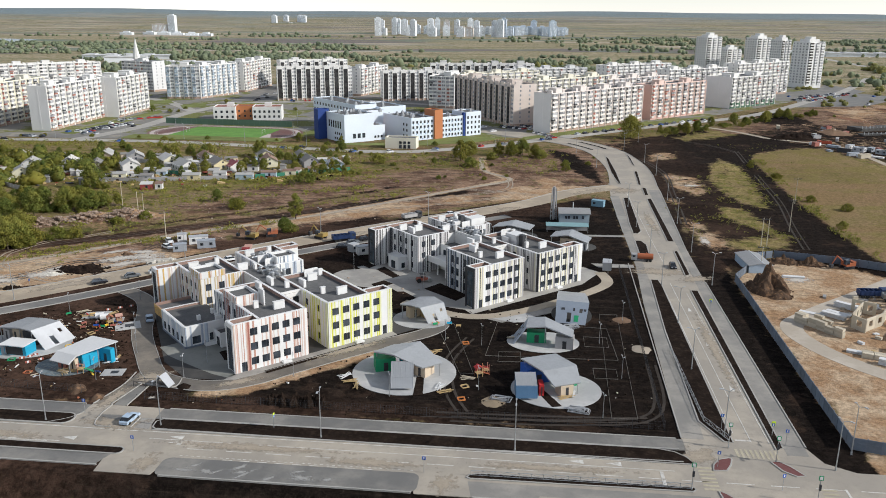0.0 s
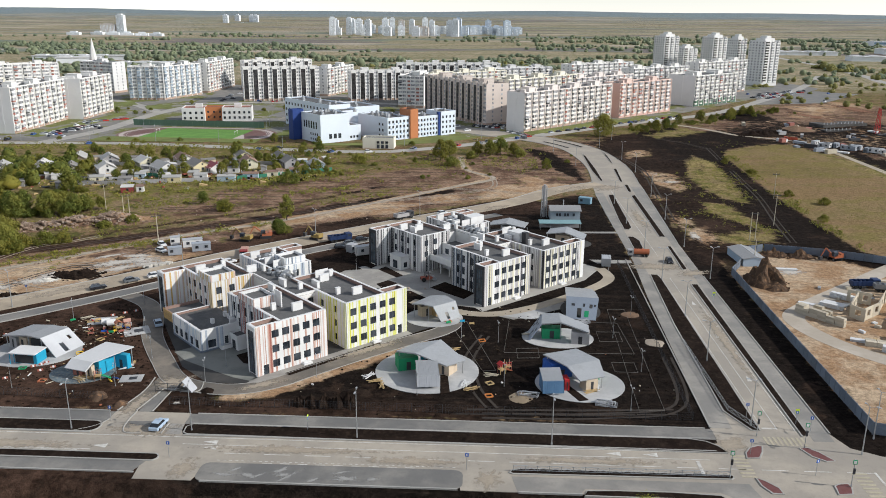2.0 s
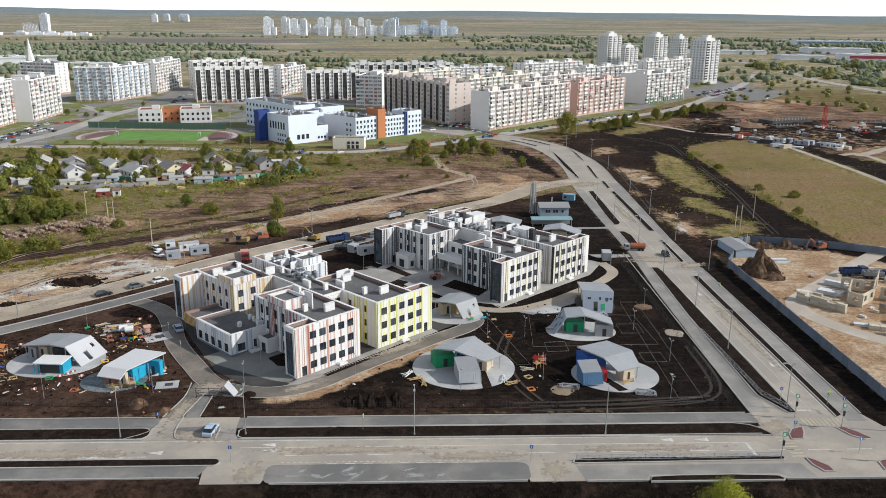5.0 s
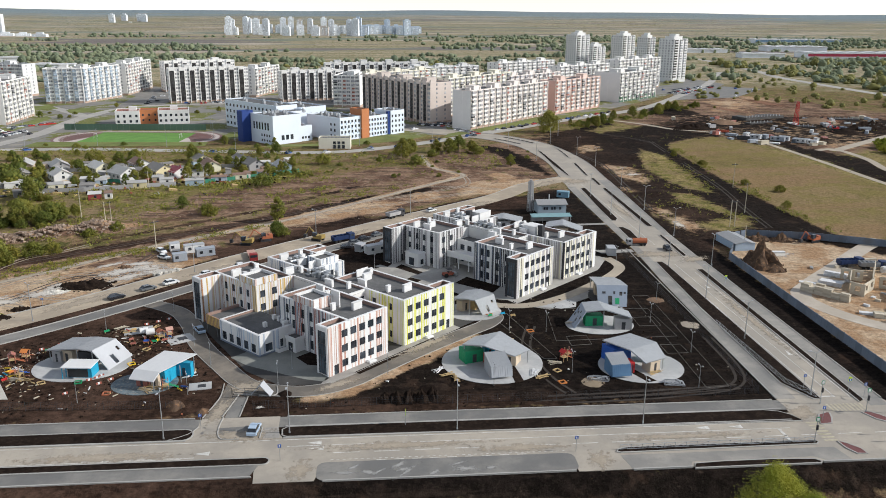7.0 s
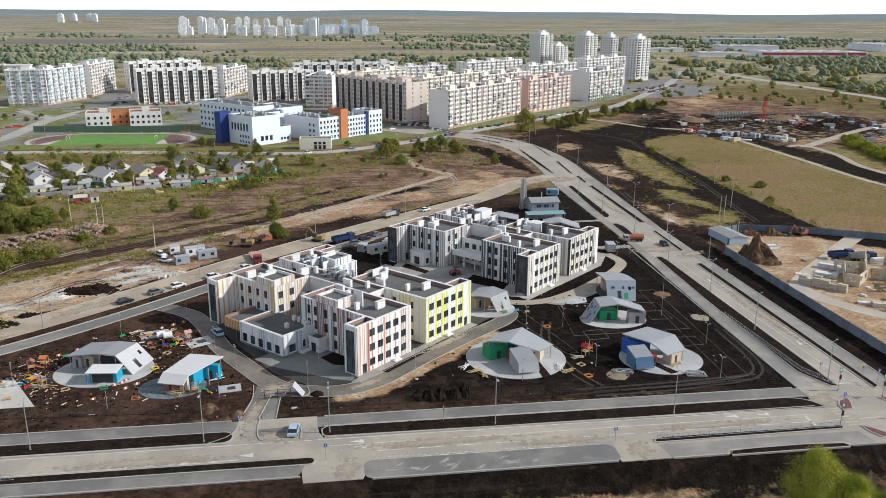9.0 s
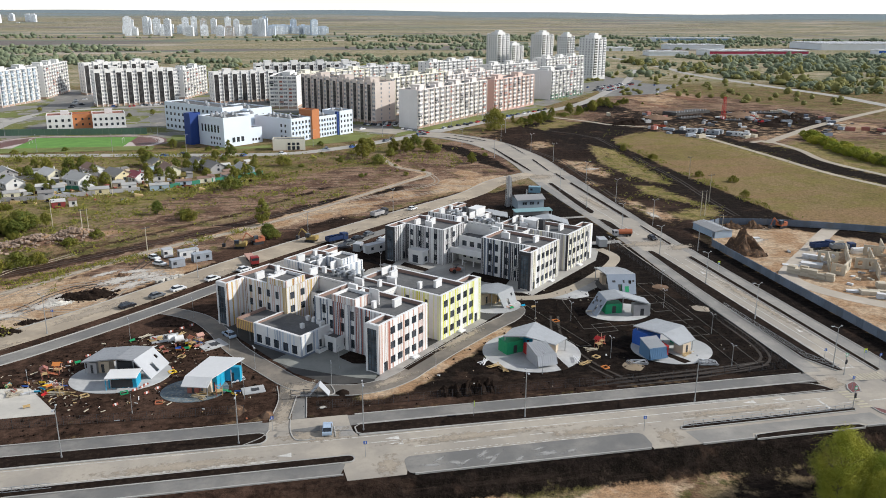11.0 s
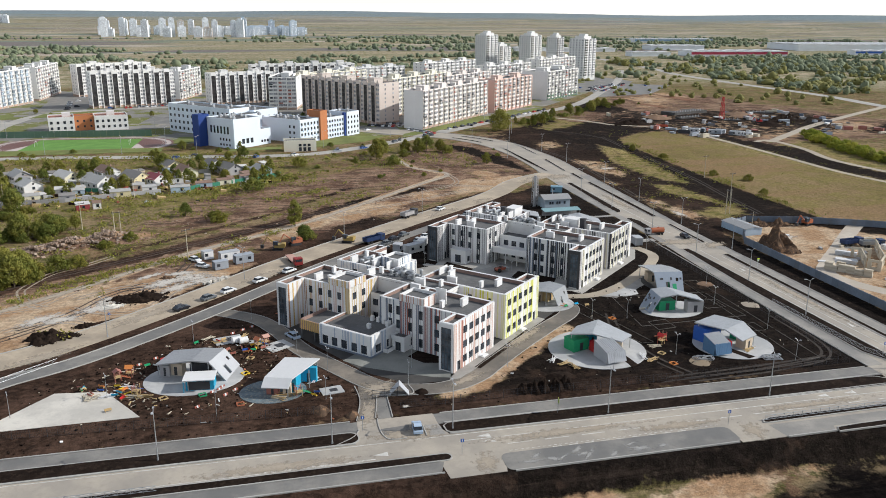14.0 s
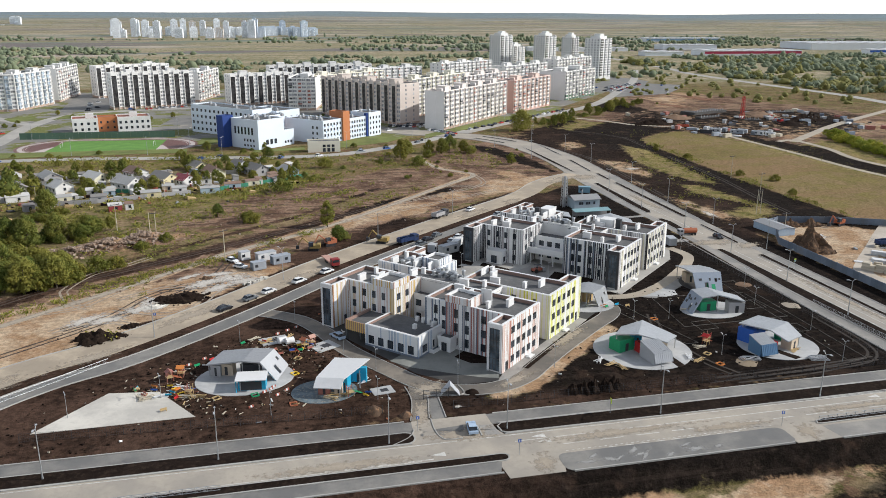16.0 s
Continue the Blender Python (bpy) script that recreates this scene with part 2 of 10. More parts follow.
GROUND = ground_material()
ROAD = road_material("dusty_road", (0.325, 0.29, 0.245), (0.42, 0.37, 0.305))
BACKROAD = road_material("sandy_dusty_road", (0.34, 0.28, 0.21), (0.48, 0.395, 0.295))
ASPHALT = road_material("grey_asphalt", (0.155, 0.15, 0.142), (0.25, 0.236, 0.214))
YARD = road_material("yard_asphalt", (0.04, 0.039, 0.038), (0.085, 0.08, 0.074))
COURT = road_material("court_concrete", (0.175, 0.18, 0.165), (0.26, 0.26, 0.235), 0.2)
FORECOURT = road_material("forecourt_paving", (0.34, 0.322, 0.295), (0.45, 0.43, 0.39))
DRIVE = road_material("drive_asphalt", (0.13, 0.116, 0.1), (0.25, 0.215, 0.175))
SIDELANE = road_material("pale_asphalt", (0.23, 0.218, 0.2), (0.34, 0.315, 0.28))
CONCRETE = road_material("pale_concrete", (0.28, 0.265, 0.245), (0.4, 0.38, 0.345), 0.3)
PAD = road_material("pad_concrete", (0.38, 0.38, 0.378), (0.52, 0.515, 0.5), 0.2)
SANDROAD = road_material("sand_road", (0.36, 0.305, 0.235), (0.45, 0.385, 0.3))
KERB = surface("kerb_stone", (0.38, 0.365, 0.34), 0.85, 0.15)
PAINT = surface("road_paint", (0.62, 0.6, 0.56), 0.6, 0.12, big=0.3, dirt=(0.36, 0.32, 0.27), dirt_amount=0.85)
YPAINT = surface("yellow_road_paint", (0.45, 0.4, 0.29), 0.6, 0.12, big=0.3, dirt=(0.36, 0.31, 0.25), dirt_amount=0.9)
SOIL = surface("black_earth", (0.02, 0.0138, 0.0108), 0.95, 0.35, big=0.3, fine=2.0, dirt=(0.055, 0.038, 0.028), dirt_amount=0.5, bump=0.2, spec=0.03)
SANDHEAP = surface("loose_sand", (0.21, 0.13, 0.08), 0.95, 0.25, big=0.2, fine=2.0, dirt=(0.12, 0.08, 0.055), dirt_amount=0.6, bump=0.2)
WHITE = surface("white_cladding", (0.74, 0.735, 0.725), 0.55, 0.05, dirt=(0.6, 0.58, 0.55), dirt_amount=0.3)
WALLW = surface("white_render", (0.72, 0.71, 0.69), 0.8, 0.06, dirt=(0.55, 0.52, 0.48), dirt_amount=0.35)
ROOFING = surface("roofing_felt", (0.12, 0.12, 0.12), 0.85, 0.15, big=0.2, dirt=(0.17, 0.165, 0.16), dirt_amount=0.5)
PARAPET = surface("brown_parapet", (0.3, 0.2, 0.165), 0.85, 0.12)
SHEETMETAL = surface("grey_roof_sheet", (0.4, 0.41, 0.42), 0.45, 0.06, metal=0.25, dirt=(0.28, 0.28, 0.28), dirt_amount=0.3)
PALESHEET = surface("pale_wall_sheet", (0.44, 0.45, 0.47), 0.5, 0.05, metal=0.1)
STEEL = surface("galvanised_steel", (0.42, 0.43, 0.44), 0.45, 0.1, metal=0.6)
DARKSTEEL = surface("dark_steel", (0.06, 0.06, 0.065), 0.5, 0.15, metal=0.3)
GLASS = glass_dark("window_glass")
GLASSLIT = glass_dark("stair_glass", (0.035, 0.045, 0.055), 0.06)
FRAME = surface("dark_window_frame", (0.07, 0.07, 0.075), 0.5, 0.1)
RUBBER = surface("tyre_rubber", (0.025, 0.025, 0.025), 0.9, 0.2)
LEAVES = foliage("green_leaves", (0.055, 0.085, 0.019), (0.185, 0.21, 0.041), (0.255, 0.235, 0.048))
LEAVES_YELLOW = foliage("yellowing_leaves", (0.11, 0.12, 0.024), (0.27, 0.23, 0.04), (0.15, 0.165, 0.03))
# Paler leaf copies for distant trees: haze is mixed into both colours.
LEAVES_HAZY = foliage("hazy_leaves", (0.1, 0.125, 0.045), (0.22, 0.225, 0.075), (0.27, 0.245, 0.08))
LEAVES_FAR_HAZE = foliage("far_hazy_leaves", (0.15, 0.185, 0.12), (0.25, 0.28, 0.165), (0.28, 0.28, 0.155))
BARK = surface("bark", (0.1, 0.075, 0.055), 0.9, 0.2)
TIMBER = surface("fresh_timber", (0.5, 0.36, 0.18), 0.75, 0.15)


def tint(name, col, rough=0.55, **k):
    return surface(name, col, rough, 0.08, **k)


RED, ORANGE, YELLOW, LIME = tint("red_paint", (0.5, 0.03, 0.03)), tint("orange_paint", (0.62, 0.22, 0.06)), tint("yellow_paint", (0.75, 0.5, 0.04)), tint("lime_panel", (0.6, 0.6, 0.075))
BLUE, TURQ, GREEN = tint("blue_paint", (0.03, 0.11, 0.42)), tint("turquoise_panel", (0.02, 0.33, 0.52)), tint("green_panel", (0.02, 0.3, 0.13))
BEIGE = tint("beige_panel", (0.58, 0.47, 0.35))
SALMON, PALESALMON, BROWNP = tint("salmon_panel", (0.5, 0.29, 0.23)), tint("pale_salmon_panel", (0.64, 0.49, 0.43)), tint("brown_red_panel", (0.34, 0.13, 0.1))
AMBER, OCHRE, DEEPORANGE = tint("amber_panel", (0.6, 0.4, 0.14)), tint("ochre_panel", (0.6, 0.49, 0.32)), tint("deep_orange_panel", (0.38, 0.2, 0.1))
PALELIME = tint("pale_lime_panel", (0.72, 0.72, 0.42))
GREYBLUE, SLATE, BLACKP, GREYP, LILAC = tint("grey_blue_panel", (0.4, 0.45, 0.53)), tint("slate_panel", (0.16, 0.19, 0.24)), tint("black_panel", (0.05, 0.05, 0.055)), tint("grey_panel", (0.38, 0.37, 0.37)), tint("lilac_grey_panel", (0.45, 0.42, 0.42))
PALEBLUE = tint("pale_blue_strip", (0.56, 0.62, 0.7))
CREAM = tint("cream_panel", (0.7, 0.66, 0.5))


# ---------- mesh helpers ----------
class Build:
    """Gathers simple solids into one mesh."""

    def __init__(self):
        self.v, self.f, self.s = [], [], []

    def add(self, verts, faces, slot=0):
        k = len(self.v)
        self.v += [tuple(p) for p in verts]
        self.f += [tuple(i + k for i in f) for f in faces]
        self.s += [slot] * len(faces)

    def box(self, x0, x1, y0, y1, z0, z1, slot=0):
        self.add([(x0, y0, z0), (x1, y0, z0), (x1, y1, z0), (x0, y1, z0), (x0, y0, z1), (x1, y0, z1), (x1, y1, z1), (x0, y1, z1)],
                 [(3, 2, 1, 0), (4, 5, 6, 7), (0, 1, 5, 4), (1, 2, 6, 5), (2, 3, 7, 6), (3, 0, 4, 7)], slot)

    def solid(self, m, x, y, z, slot=0):
        """A box of the size x, y, z round the pose m."""
        c = [m @ Vector((a * x / 2, b * y / 2, k * z / 2)) for k in (-1, 1) for a, b in ((-1, -1), (1, -1), (1, 1), (-1, 1))]
        self.add(c, [(3, 2, 1, 0), (4, 5, 6, 7), (0, 1, 5, 4), (1, 2, 6, 5), (2, 3, 7, 6), (3, 0, 4, 7)], slot)

    def prism(self, poly, z0, z1, slot=0, top=None):
        n = len(poly)
        self.add([(x, y, z0) for x, y in poly] + [(x, y, z1) for x, y in poly], [(i, (i + 1) % n, n + (i + 1) % n, n + i) for i in range(n)] + [tuple(range(n - 1, -1, -1))], slot)
        self.add([(x, y, z1) for x, y in poly], [tuple(range(n))], slot if top is None else top)

    def rod(self, p, q, r, r2=None, n=6, slot=0):
        p, q = Vector(p), Vector(q)
        r2 = r if r2 is None else r2
        w = (q - p).normalized()
        a = w.orthogonal().normalized()
        b = w.cross(a)
        ring = [(math.cos(2 * math.pi * i / n), math.sin(2 * math.pi * i / n)) for i in range(n)]
        self.add([p + (a * c + b * s) * r for c, s in ring] + [q + (a * c + b * s) * r2 for c, s in ring],
                 [(i, (i + 1) % n, n + (i + 1) % n, n + i) for i in range(n)] + [tuple(range(n - 1, -1, -1)), tuple(range(n, 2 * n))], slot)

    def mesh(self, name, mats, smooth=False):
        me = bpy.data.meshes.new(name)
        me.from_pydata(self.v, [], self.f)
        for m in mats:
            me.materials.append(m)
        me.polygons.foreach_set("material_index", self.s)
        if smooth:
            me.polygons.foreach_set("use_smooth", [True] * len(me.polygons))
        me.update()
        return me


def part(name, bm, material, parent=None, label="", smooth=False):
    """Links a Build (or a finished mesh) as one mesh object, under a thing or a part."""
    mats = material if isinstance(material, (list, tuple)) else [material]
    ob = new(name, bm.mesh(name, mats, smooth) if isinstance(bm, Build) else bm)
    ob.parent = parent
    return tagged(ob, label)


def thing(name, m, label, category, group=""):
    """An Empty at a thing's base."""
    ob = new(name)
    ob.empty_display_size = 0.5
    ob.matrix_world = m
    return tagged(ob, label, category, group)


def rounded(x0, x1, y0, y1, r, n=5):
    pts = []
    for cx, cy, a in ((x1 - r, y0 + r, -90), (x1 - r, y1 - r, 0), (x0 + r, y1 - r, 90), (x0 + r, y0 + r, 180)):
        for i in range(n + 1):
            t = radians(a + 90 * i / n)
            pts.append((cx + r * math.cos(t), cy + r * math.sin(t)))
    return pts


def offset(line, d):
    """The polyline moved d metres to its left."""
    out = []
    for i, p in enumerate(line):
        a, b = Vector(line[max(i - 1, 0)]), Vector(line[min(i + 1, len(line) - 1)])
        t = (b - a).normalized()
        out.append((p[0] - t.y * d, p[1] + t.x * d))
    return out


def smooth_line(line, n=6):
    """A Catmull-Rom curve through the points of a polyline."""
    pts = [Vector(line[0])] + [Vector(p) for p in line] + [Vector(line[-1])]
    out = []
    for i in range(1, len(pts) - 2):
        p0, p1, p2, p3 = pts[i - 1:i + 3]
        for k in range(n):
            t = k / n
            q = 0.5 * ((2 * p1) + (p2 - p0) * t + (2 * p0 - 5 * p1 + 4 * p2 - p3) * t * t + (3 * p1 - p0 - 3 * p2 + p3) * t ** 3)
            out.append((q.x, q.y))
    return out + [tuple(line[-1])]


def ribbon(bm, line, width, z, thick=0.05, slot=0):
    a, b = offset(line, width / 2), offset(line, -width / 2)
    n = len(line)
    bm.add([(x, y, z) for x, y in a] + [(x, y, z) for x, y in b] + [(x, y, z - thick) for x, y in a] + [(x, y, z - thick) for x, y in b],
           [f for i in range(n - 1) for f in ((n + i, n + i + 1, i + 1, i), (i, i + 1, 2 * n + i + 1, 2 * n + i), (3 * n + i, 3 * n + i + 1, n + i + 1, n + i))], slot)


# ---------- ground ----------
def axis(lo, dense_lo, dense_hi, hi, step, grow):
    mid = list(np.arange(dense_lo, dense_hi + 0.01, step))
    up, s = [mid[-1]], step
    while up[-1] < hi:
        s = min(s * grow, 160)
        up.append(min(hi, up[-1] + s))
    down, s = [mid[0]], step
    while down[-1] > lo:
        s = min(s * grow, 160)
        down.append(max(lo, down[-1] - s))
    return np.array(down[:0:-1] + mid + up[1:])


def area(X, Y, poly, soft):
    """1 inside a polygon, 0 outside, with an edge that is soft metres wide."""
    inside = np.zeros(X.shape, bool)
    best = np.full(X.shape, 1e9)
    for (x0, y0), (x1, y1) in zip(poly, poly[1:] + poly[:1]):
        cross = ((y0 > Y) != (y1 > Y)) & (X < (x1 - x0) * (Y - y0) / ((y1 - y0) or 1e-9) + x0)
        inside ^= cross
        best = np.minimum(best, segment(X, Y, x0, y0, x1, y1))
    return np.clip(0.5 + np.where(inside, best, -best) / (2 * soft), 0, 1)


def segment(X, Y, x0, y0, x1, y1):
    dx, dy = x1 - x0, y1 - y0
    t = np.clip(((X - x0) * dx + (Y - y0) * dy) / (dx * dx + dy * dy + 1e-9), 0, 1)
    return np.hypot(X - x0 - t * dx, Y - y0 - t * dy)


def along(X, Y, line, width, soft):
    best = np.full(X.shape, 1e9)
    for (x0, y0), (x1, y1) in zip(line, line[1:]):
        best = np.minimum(best, segment(X, Y, x0, y0, x1, y1))
    return np.clip(0.5 + (width / 2 - best) / (2 * soft), 0, 1)


def bump_at(X, Y, x, y, r, h):
    return h * np.exp(-((X - x) ** 2 + (Y - y) ** 2) / (r * r))


def land(X, Y):
    """Height of the ground: flat town plain, an embankment south of the road, hills at the horizon."""
    z = np.zeros(np.shape(X))
    z = z - np.clip((112.4 - Y) * 1.0, 0, 3.4)
    D = np.hypot(X, Y)
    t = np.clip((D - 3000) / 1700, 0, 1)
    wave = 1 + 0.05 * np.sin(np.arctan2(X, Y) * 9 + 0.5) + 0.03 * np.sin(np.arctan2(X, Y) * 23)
    z = z + 84 * wave * t * t * (3 - 2 * t)
    return z


xs = axis(-4600, -190, 130, 4600, 2.0, 1.07)
ys = axis(-400, 84, 380, 4990, 2.0, 1.055)
X, Y = np.meshgrid(xs, ys)
Z = land(X, Y)
for hx, hy, hr, hh in ((-92.7, 145, 2.6, 1.6),
                       (-168, 273, 5, 1.3), (-160, 275, 5, 1.5), (-152, 279, 5, 1.4), (-174, 270, 5, 1.1), (-147, 284, 4, 1.1), (-50.5, 142, 2, 0.9), (-88, 268, 3, 0.6),
                       (95, 420, 12, 2), (70, 330, 6, 0.9), (180, 560, 10, 3), (250, 560, 14, 3), (24, 420, 7, 1.0)):
    Z += bump_at(X, Y, hx, hy, hr, hh)
ridge_rng = random.Random(77)
for k in range(46):
    t = ridge_rng.random()
    Z += bump_at(X, Y, -180 + 40 * t + ridge_rng.gauss(0, 1.5), 265.5 + 19.5 * t + ridge_rng.gauss(0, 2.6), ridge_rng.uniform(1.4, 2.6), ridge_rng.uniform(0.35, 0.95))

SITE = [(-185, 138.6), (31, 137.2), (34.4, 300), (34.4, 336), (26, 340), (-4, 314), (-45, 268), (-121, 195), (-190, 142)]
soil = area(X, Y, SITE, 1.5)
soil = np.maximum(soil, area(X, Y, [(-4600, 109.2), (-4600, 138.5), (70, 138.5), (4600, 138), (4600, 109.2)], 1.2) * (X < 62))
soil = np.maximum(soil, along(X, Y, [(-260, 82), (-166, 171), (-145, 185), (-121, 207), (-88, 242), (-44, 282), (0, 320)], 22, 1))
soil = np.maximum(soil, area(X, Y, [(50.5, 129), (60, 129), (61, 240), (63, 262), (58, 300), (57, 420), (50, 420)], 2) * np.where(Y > 250, 0.85, 1.0))
soil = np.maximum(soil, 0.62 * area(X, Y, [(50, 330), (66, 262), (80, 290), (78, 350), (92, 440), (112, 480), (112, 520), (60, 520), (44, 490)], 12))
soil = np.maximum(soil, along(X, Y, [(112, 470), (114, 440), (107, 380), (101, 318), (99, 280), (106, 252), (140, 215)], 13, 3))
soil = np.maximum(soil, area(X, Y, [(84, 256), (88, 280), (95, 318), (104, 330), (110, 290), (120, 252), (108, 246)], 3))
soil = np.maximum(soil, 0.85 * along(X, Y, [(96, 304), (76, 318), (66, 336), (58, 348)], 8, 3))
soil = np.maximum(soil, 0.8 * along(X, Y, [(92, 443), (104, 470), (90, 492), (64, 508)], 16, 5))
soil = np.maximum(soil, 0.8 * area(X, Y, [(54, 380), (76, 400), (96, 450), (112, 470), (114, 520), (64, 512), (50, 470)], 6))
soil = np.maximum(soil, 0.7 * along(X, Y, [(62, 300), (80, 312), (104, 300)], 9, 4))
soil = np.maximum(soil, area(X, Y, [(34, 366), (33, 410), (24, 452), (8, 470), (14, 440), (22, 400)], 3))
soil = np.maximum(soil, 0.9 * along(X, Y, [(-190, 214), (-169, 236), (-140, 257), (-103, 285), (-60, 322), (-30, 344)], 8, 2.5))
soil = np.maximum(soil, 0.75 * along(X, Y, [(-178, 222), (-150, 262), (-100, 304), (-60, 350)], 4, 2))
soil = np.maximum(soil, area(X, Y, [(-98, 240), (-78, 258), (-48, 290), (-58, 296), (-96, 262), (-108, 250)], 3))
soil = np.maximum(soil, area(X, Y, [(-134, 208), (-122, 214), (-118, 222), (-128, 218)], 2))
soil = np.maximum(soil, area(X, Y, [(150, 560), (190, 590), (270, 570), (330, 590), (360, 540), (290, 520), (215, 520), (160, 530)], 10) * 0.7)
soil = np.maximum(soil, 0.62 * area(X, Y, [(150, 470), (200, 450), (300, 470), (350, 540), (330, 600), (200, 610), (140, 560)], 12))
soil = np.maximum(soil, 0.95 * area(X, Y, [(270, 480), (310, 500), (330, 540), (290, 530)], 5))
soil = np.maximum(soil, area(X, Y, [(300, 470), (460, 560), (520, 500), (330, 410)], 8) * 0.8)
soil *= 1 - 0.9 * area(X, Y, [(-266, 87), (-171.5, 176), (-150, 190.5), (-127, 212.5), (-135, 225), (-160, 215), (-280, 120)], 1.0)
soil = np.maximum(soil, 0.9 * area(X, Y, [(165, 600), (208, 604), (204, 680), (176, 672)], 6))
sand = area(X, Y, [(60.6, 100), (60.6, 231), (72, 256), (112, 252), (150, 200), (190, 100)], 2)
sand = np.maximum(sand, area(X, Y, [(-230, 120), (-172, 174), (-146, 194), (-122, 213), (-98, 234), (-108, 240), (-136, 236), (-160, 229), (-182, 216), (-230, 180)], 4))
sand = np.maximum(sand, 0.85 * area(X, Y, [(-96, 268), (-62, 296), (-40, 318), (-60, 322), (-98, 288)], 6))
sand = np.maximum(sand, along(X, Y, [(-26, 432), (-22, 395), (-9, 374), (-30, 350), (-83, 293), (-123, 260), (-146, 236), (-176, 207), (-215, 170)], 4.6, 1.0))
soil *= 1 - along(X, Y, [(-26, 432), (-22, 395), (-9, 374), (-30, 350), (-83, 293), (-123, 260), (-146, 236), (-176, 207), (-215, 170)], 4.6, 0.8)
sand = np.maximum(sand, 0.85 * area(X, Y, [(-20, 325), (0, 333), (34, 362), (20, 366), (-10, 350)], 4))
sand = np.maximum(sand, 0.48 * area(X, Y, [(54, 255), (62, 252), (68, 300), (74, 350), (84, 400), (60, 400), (57, 330)], 5))
for sx, sy, sr in ((262, 690, 24), (215, 566, 14), (198, 600, 9), (300, 722, 22), (240, 640, 16), (61, 262, 5), (60, 275, 5), (60, 288, 5), (59, 300, 4), (74, 372, 9), (66, 380, 6), (62, 402, 5), (70, 350, 5), (72, 362, 6), (58, 250, 6), (76, 420, 7), (-140, 226, 10), (-118, 236, 8), (-160, 212, 12), (-52, 308, 9), (-30, 330, 8), (-2, 352, 9), (10, 372, 7)):
    sand = np.maximum(sand, 0.95 * np.exp(-((X - sx) ** 2 + ((Y - sy) * 0.8) ** 2) / (sr * sr)))
sand = np.maximum(sand, 0.55 * along(X, Y, [(-182, 265), (-160, 276), (-140, 286)], 9, 4))
sand = np.maximum(sand, 0.8 * area(X, Y, [(-66, 108.6), (-3, 108.6), (-8, 105), (-24, 101), (-40, 103), (-60, 101)], 2.5))
soil = np.maximum(soil, 0.95 * area(X, Y, [(-900, 108.4), (60, 108.4), (60, 113), (-900, 113)], 1.5))
soil = np.maximum(soil, 0.72 * area(X, Y, [(-900, 30), (60, 30), (60, 109), (-3, 109), (-8, 104.6), (-24, 100.6), (-40, 102.6), (-62, 100.6), (-68, 109), (-900, 109)], 2.5))
sand = np.maximum(sand, 0.62 * area(X, Y, [(160, 520), (330, 600), (350, 470), (230, 440)], 12))
for line, width in (([(-145, 200), (-137.5, 202.4), (-129, 208.6), (-118, 221), (-111.5, 226.5)], 2.6), ([(-158, 186), (-150, 192), (-143, 195.2)], 3.0)):
    bank = along(X, Y, line, width, 1.0)
    soil = np.maximum(soil, 0.95 * bank)
    sand *= 1 - 0.8 * bank
beside = along(X, Y, [(-65.3, 144.6), (-57, 147.6), (-48.2, 156), (-37.2, 165.5), (-28.4, 173)], 5, 1.4)
sand = np.maximum(sand, beside)
soil *= 1 - 0.85 * beside
dirt = area(X, Y, [(-190, 190), (-180, 235), (-140, 262), (-96, 300), (-40, 360), (-20, 440), (30, 480), (60, 500), (34, 366), (-8, 336), (-120, 222)], 8) * 0.9
BARE = [(-146, 288), (-114, 294), (-92, 318), (-62, 340), (-20, 385), (-40, 402), (-80, 374), (-112, 352), (-128, 330), (-140, 308)]
dirt = np.maximum(dirt, area(X, Y, BARE, 7))
dirt = np.maximum(dirt, along(X, Y, [(-180, 266), (-160, 276), (-140, 286)], 13, 3))
dirt = np.maximum(dirt, area(X, Y, [(120, 560), (180, 640), (360, 640), (380, 450), (200, 420)], 15) * 0.8)
dirt = np.maximum(dirt, 0.95 * area(X, Y, [(205, 560), (335, 560), (345, 700), (300, 750), (240, 740), (205, 660)], 12))
dirt = np.maximum(dirt, 0.6 * area(X, Y, [(52, 262), (66, 262), (72, 470), (56, 480)], 6))
green = area(X, Y, [(-330, 250), (-330, 452), (-100, 448), (-60, 430), (-110, 335), (-160, 300)], 12) * 0.55
green = np.maximum(green, 0.75 * along(X, Y, [(-340, 440), (-219, 452), (-78, 470), (-20, 500), (40, 548), (140, 640)], 14, 4))
green = np.maximum(green, 0.74 * area(X, Y, [(68, 268), (101, 264), (104, 420), (108, 455), (86, 430), (74, 350)], 10))
dirt = np.maximum(dirt, 0.44 * area(X, Y, [(52, 250), (104, 262), (108, 470), (112, 540), (60, 520), (52, 470)], 6))
green = np.maximum(green, 0.8 * area(X, Y, [(118, 460), (112, 262), (170, 236), (330, 330), (240, 440), (150, 500)], 6))
green = np.maximum(green, 0.95 * along(X, Y, [(120, 460), (117, 330), (116, 270)], 9, 3))
green = np.maximum(green, 0.7 * area(X, Y, [(66, 290), (100, 286), (102, 330), (72, 335)], 10))
green = np.maximum(green, 0.8 * area(X, Y, [(60, 495), (110, 500), (150, 560), (80, 545)], 6))
WEEDY = [(-163, 229), (-160, 236.5), (-152, 238.5), (-144, 247), (-130, 254), (-124, 258), (-125, 255), (-136, 246), (-148, 236), (-154, 232.5), (-159, 227)]
green = np.maximum(green, area(X, Y, WEEDY, 1.5))
soil *= 1 - area(X, Y, WEEDY, 1.0)
green = np.maximum(green, np.clip((Y - 560) / 200, 0, 1) * 0.38)
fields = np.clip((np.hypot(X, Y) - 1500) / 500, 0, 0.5)
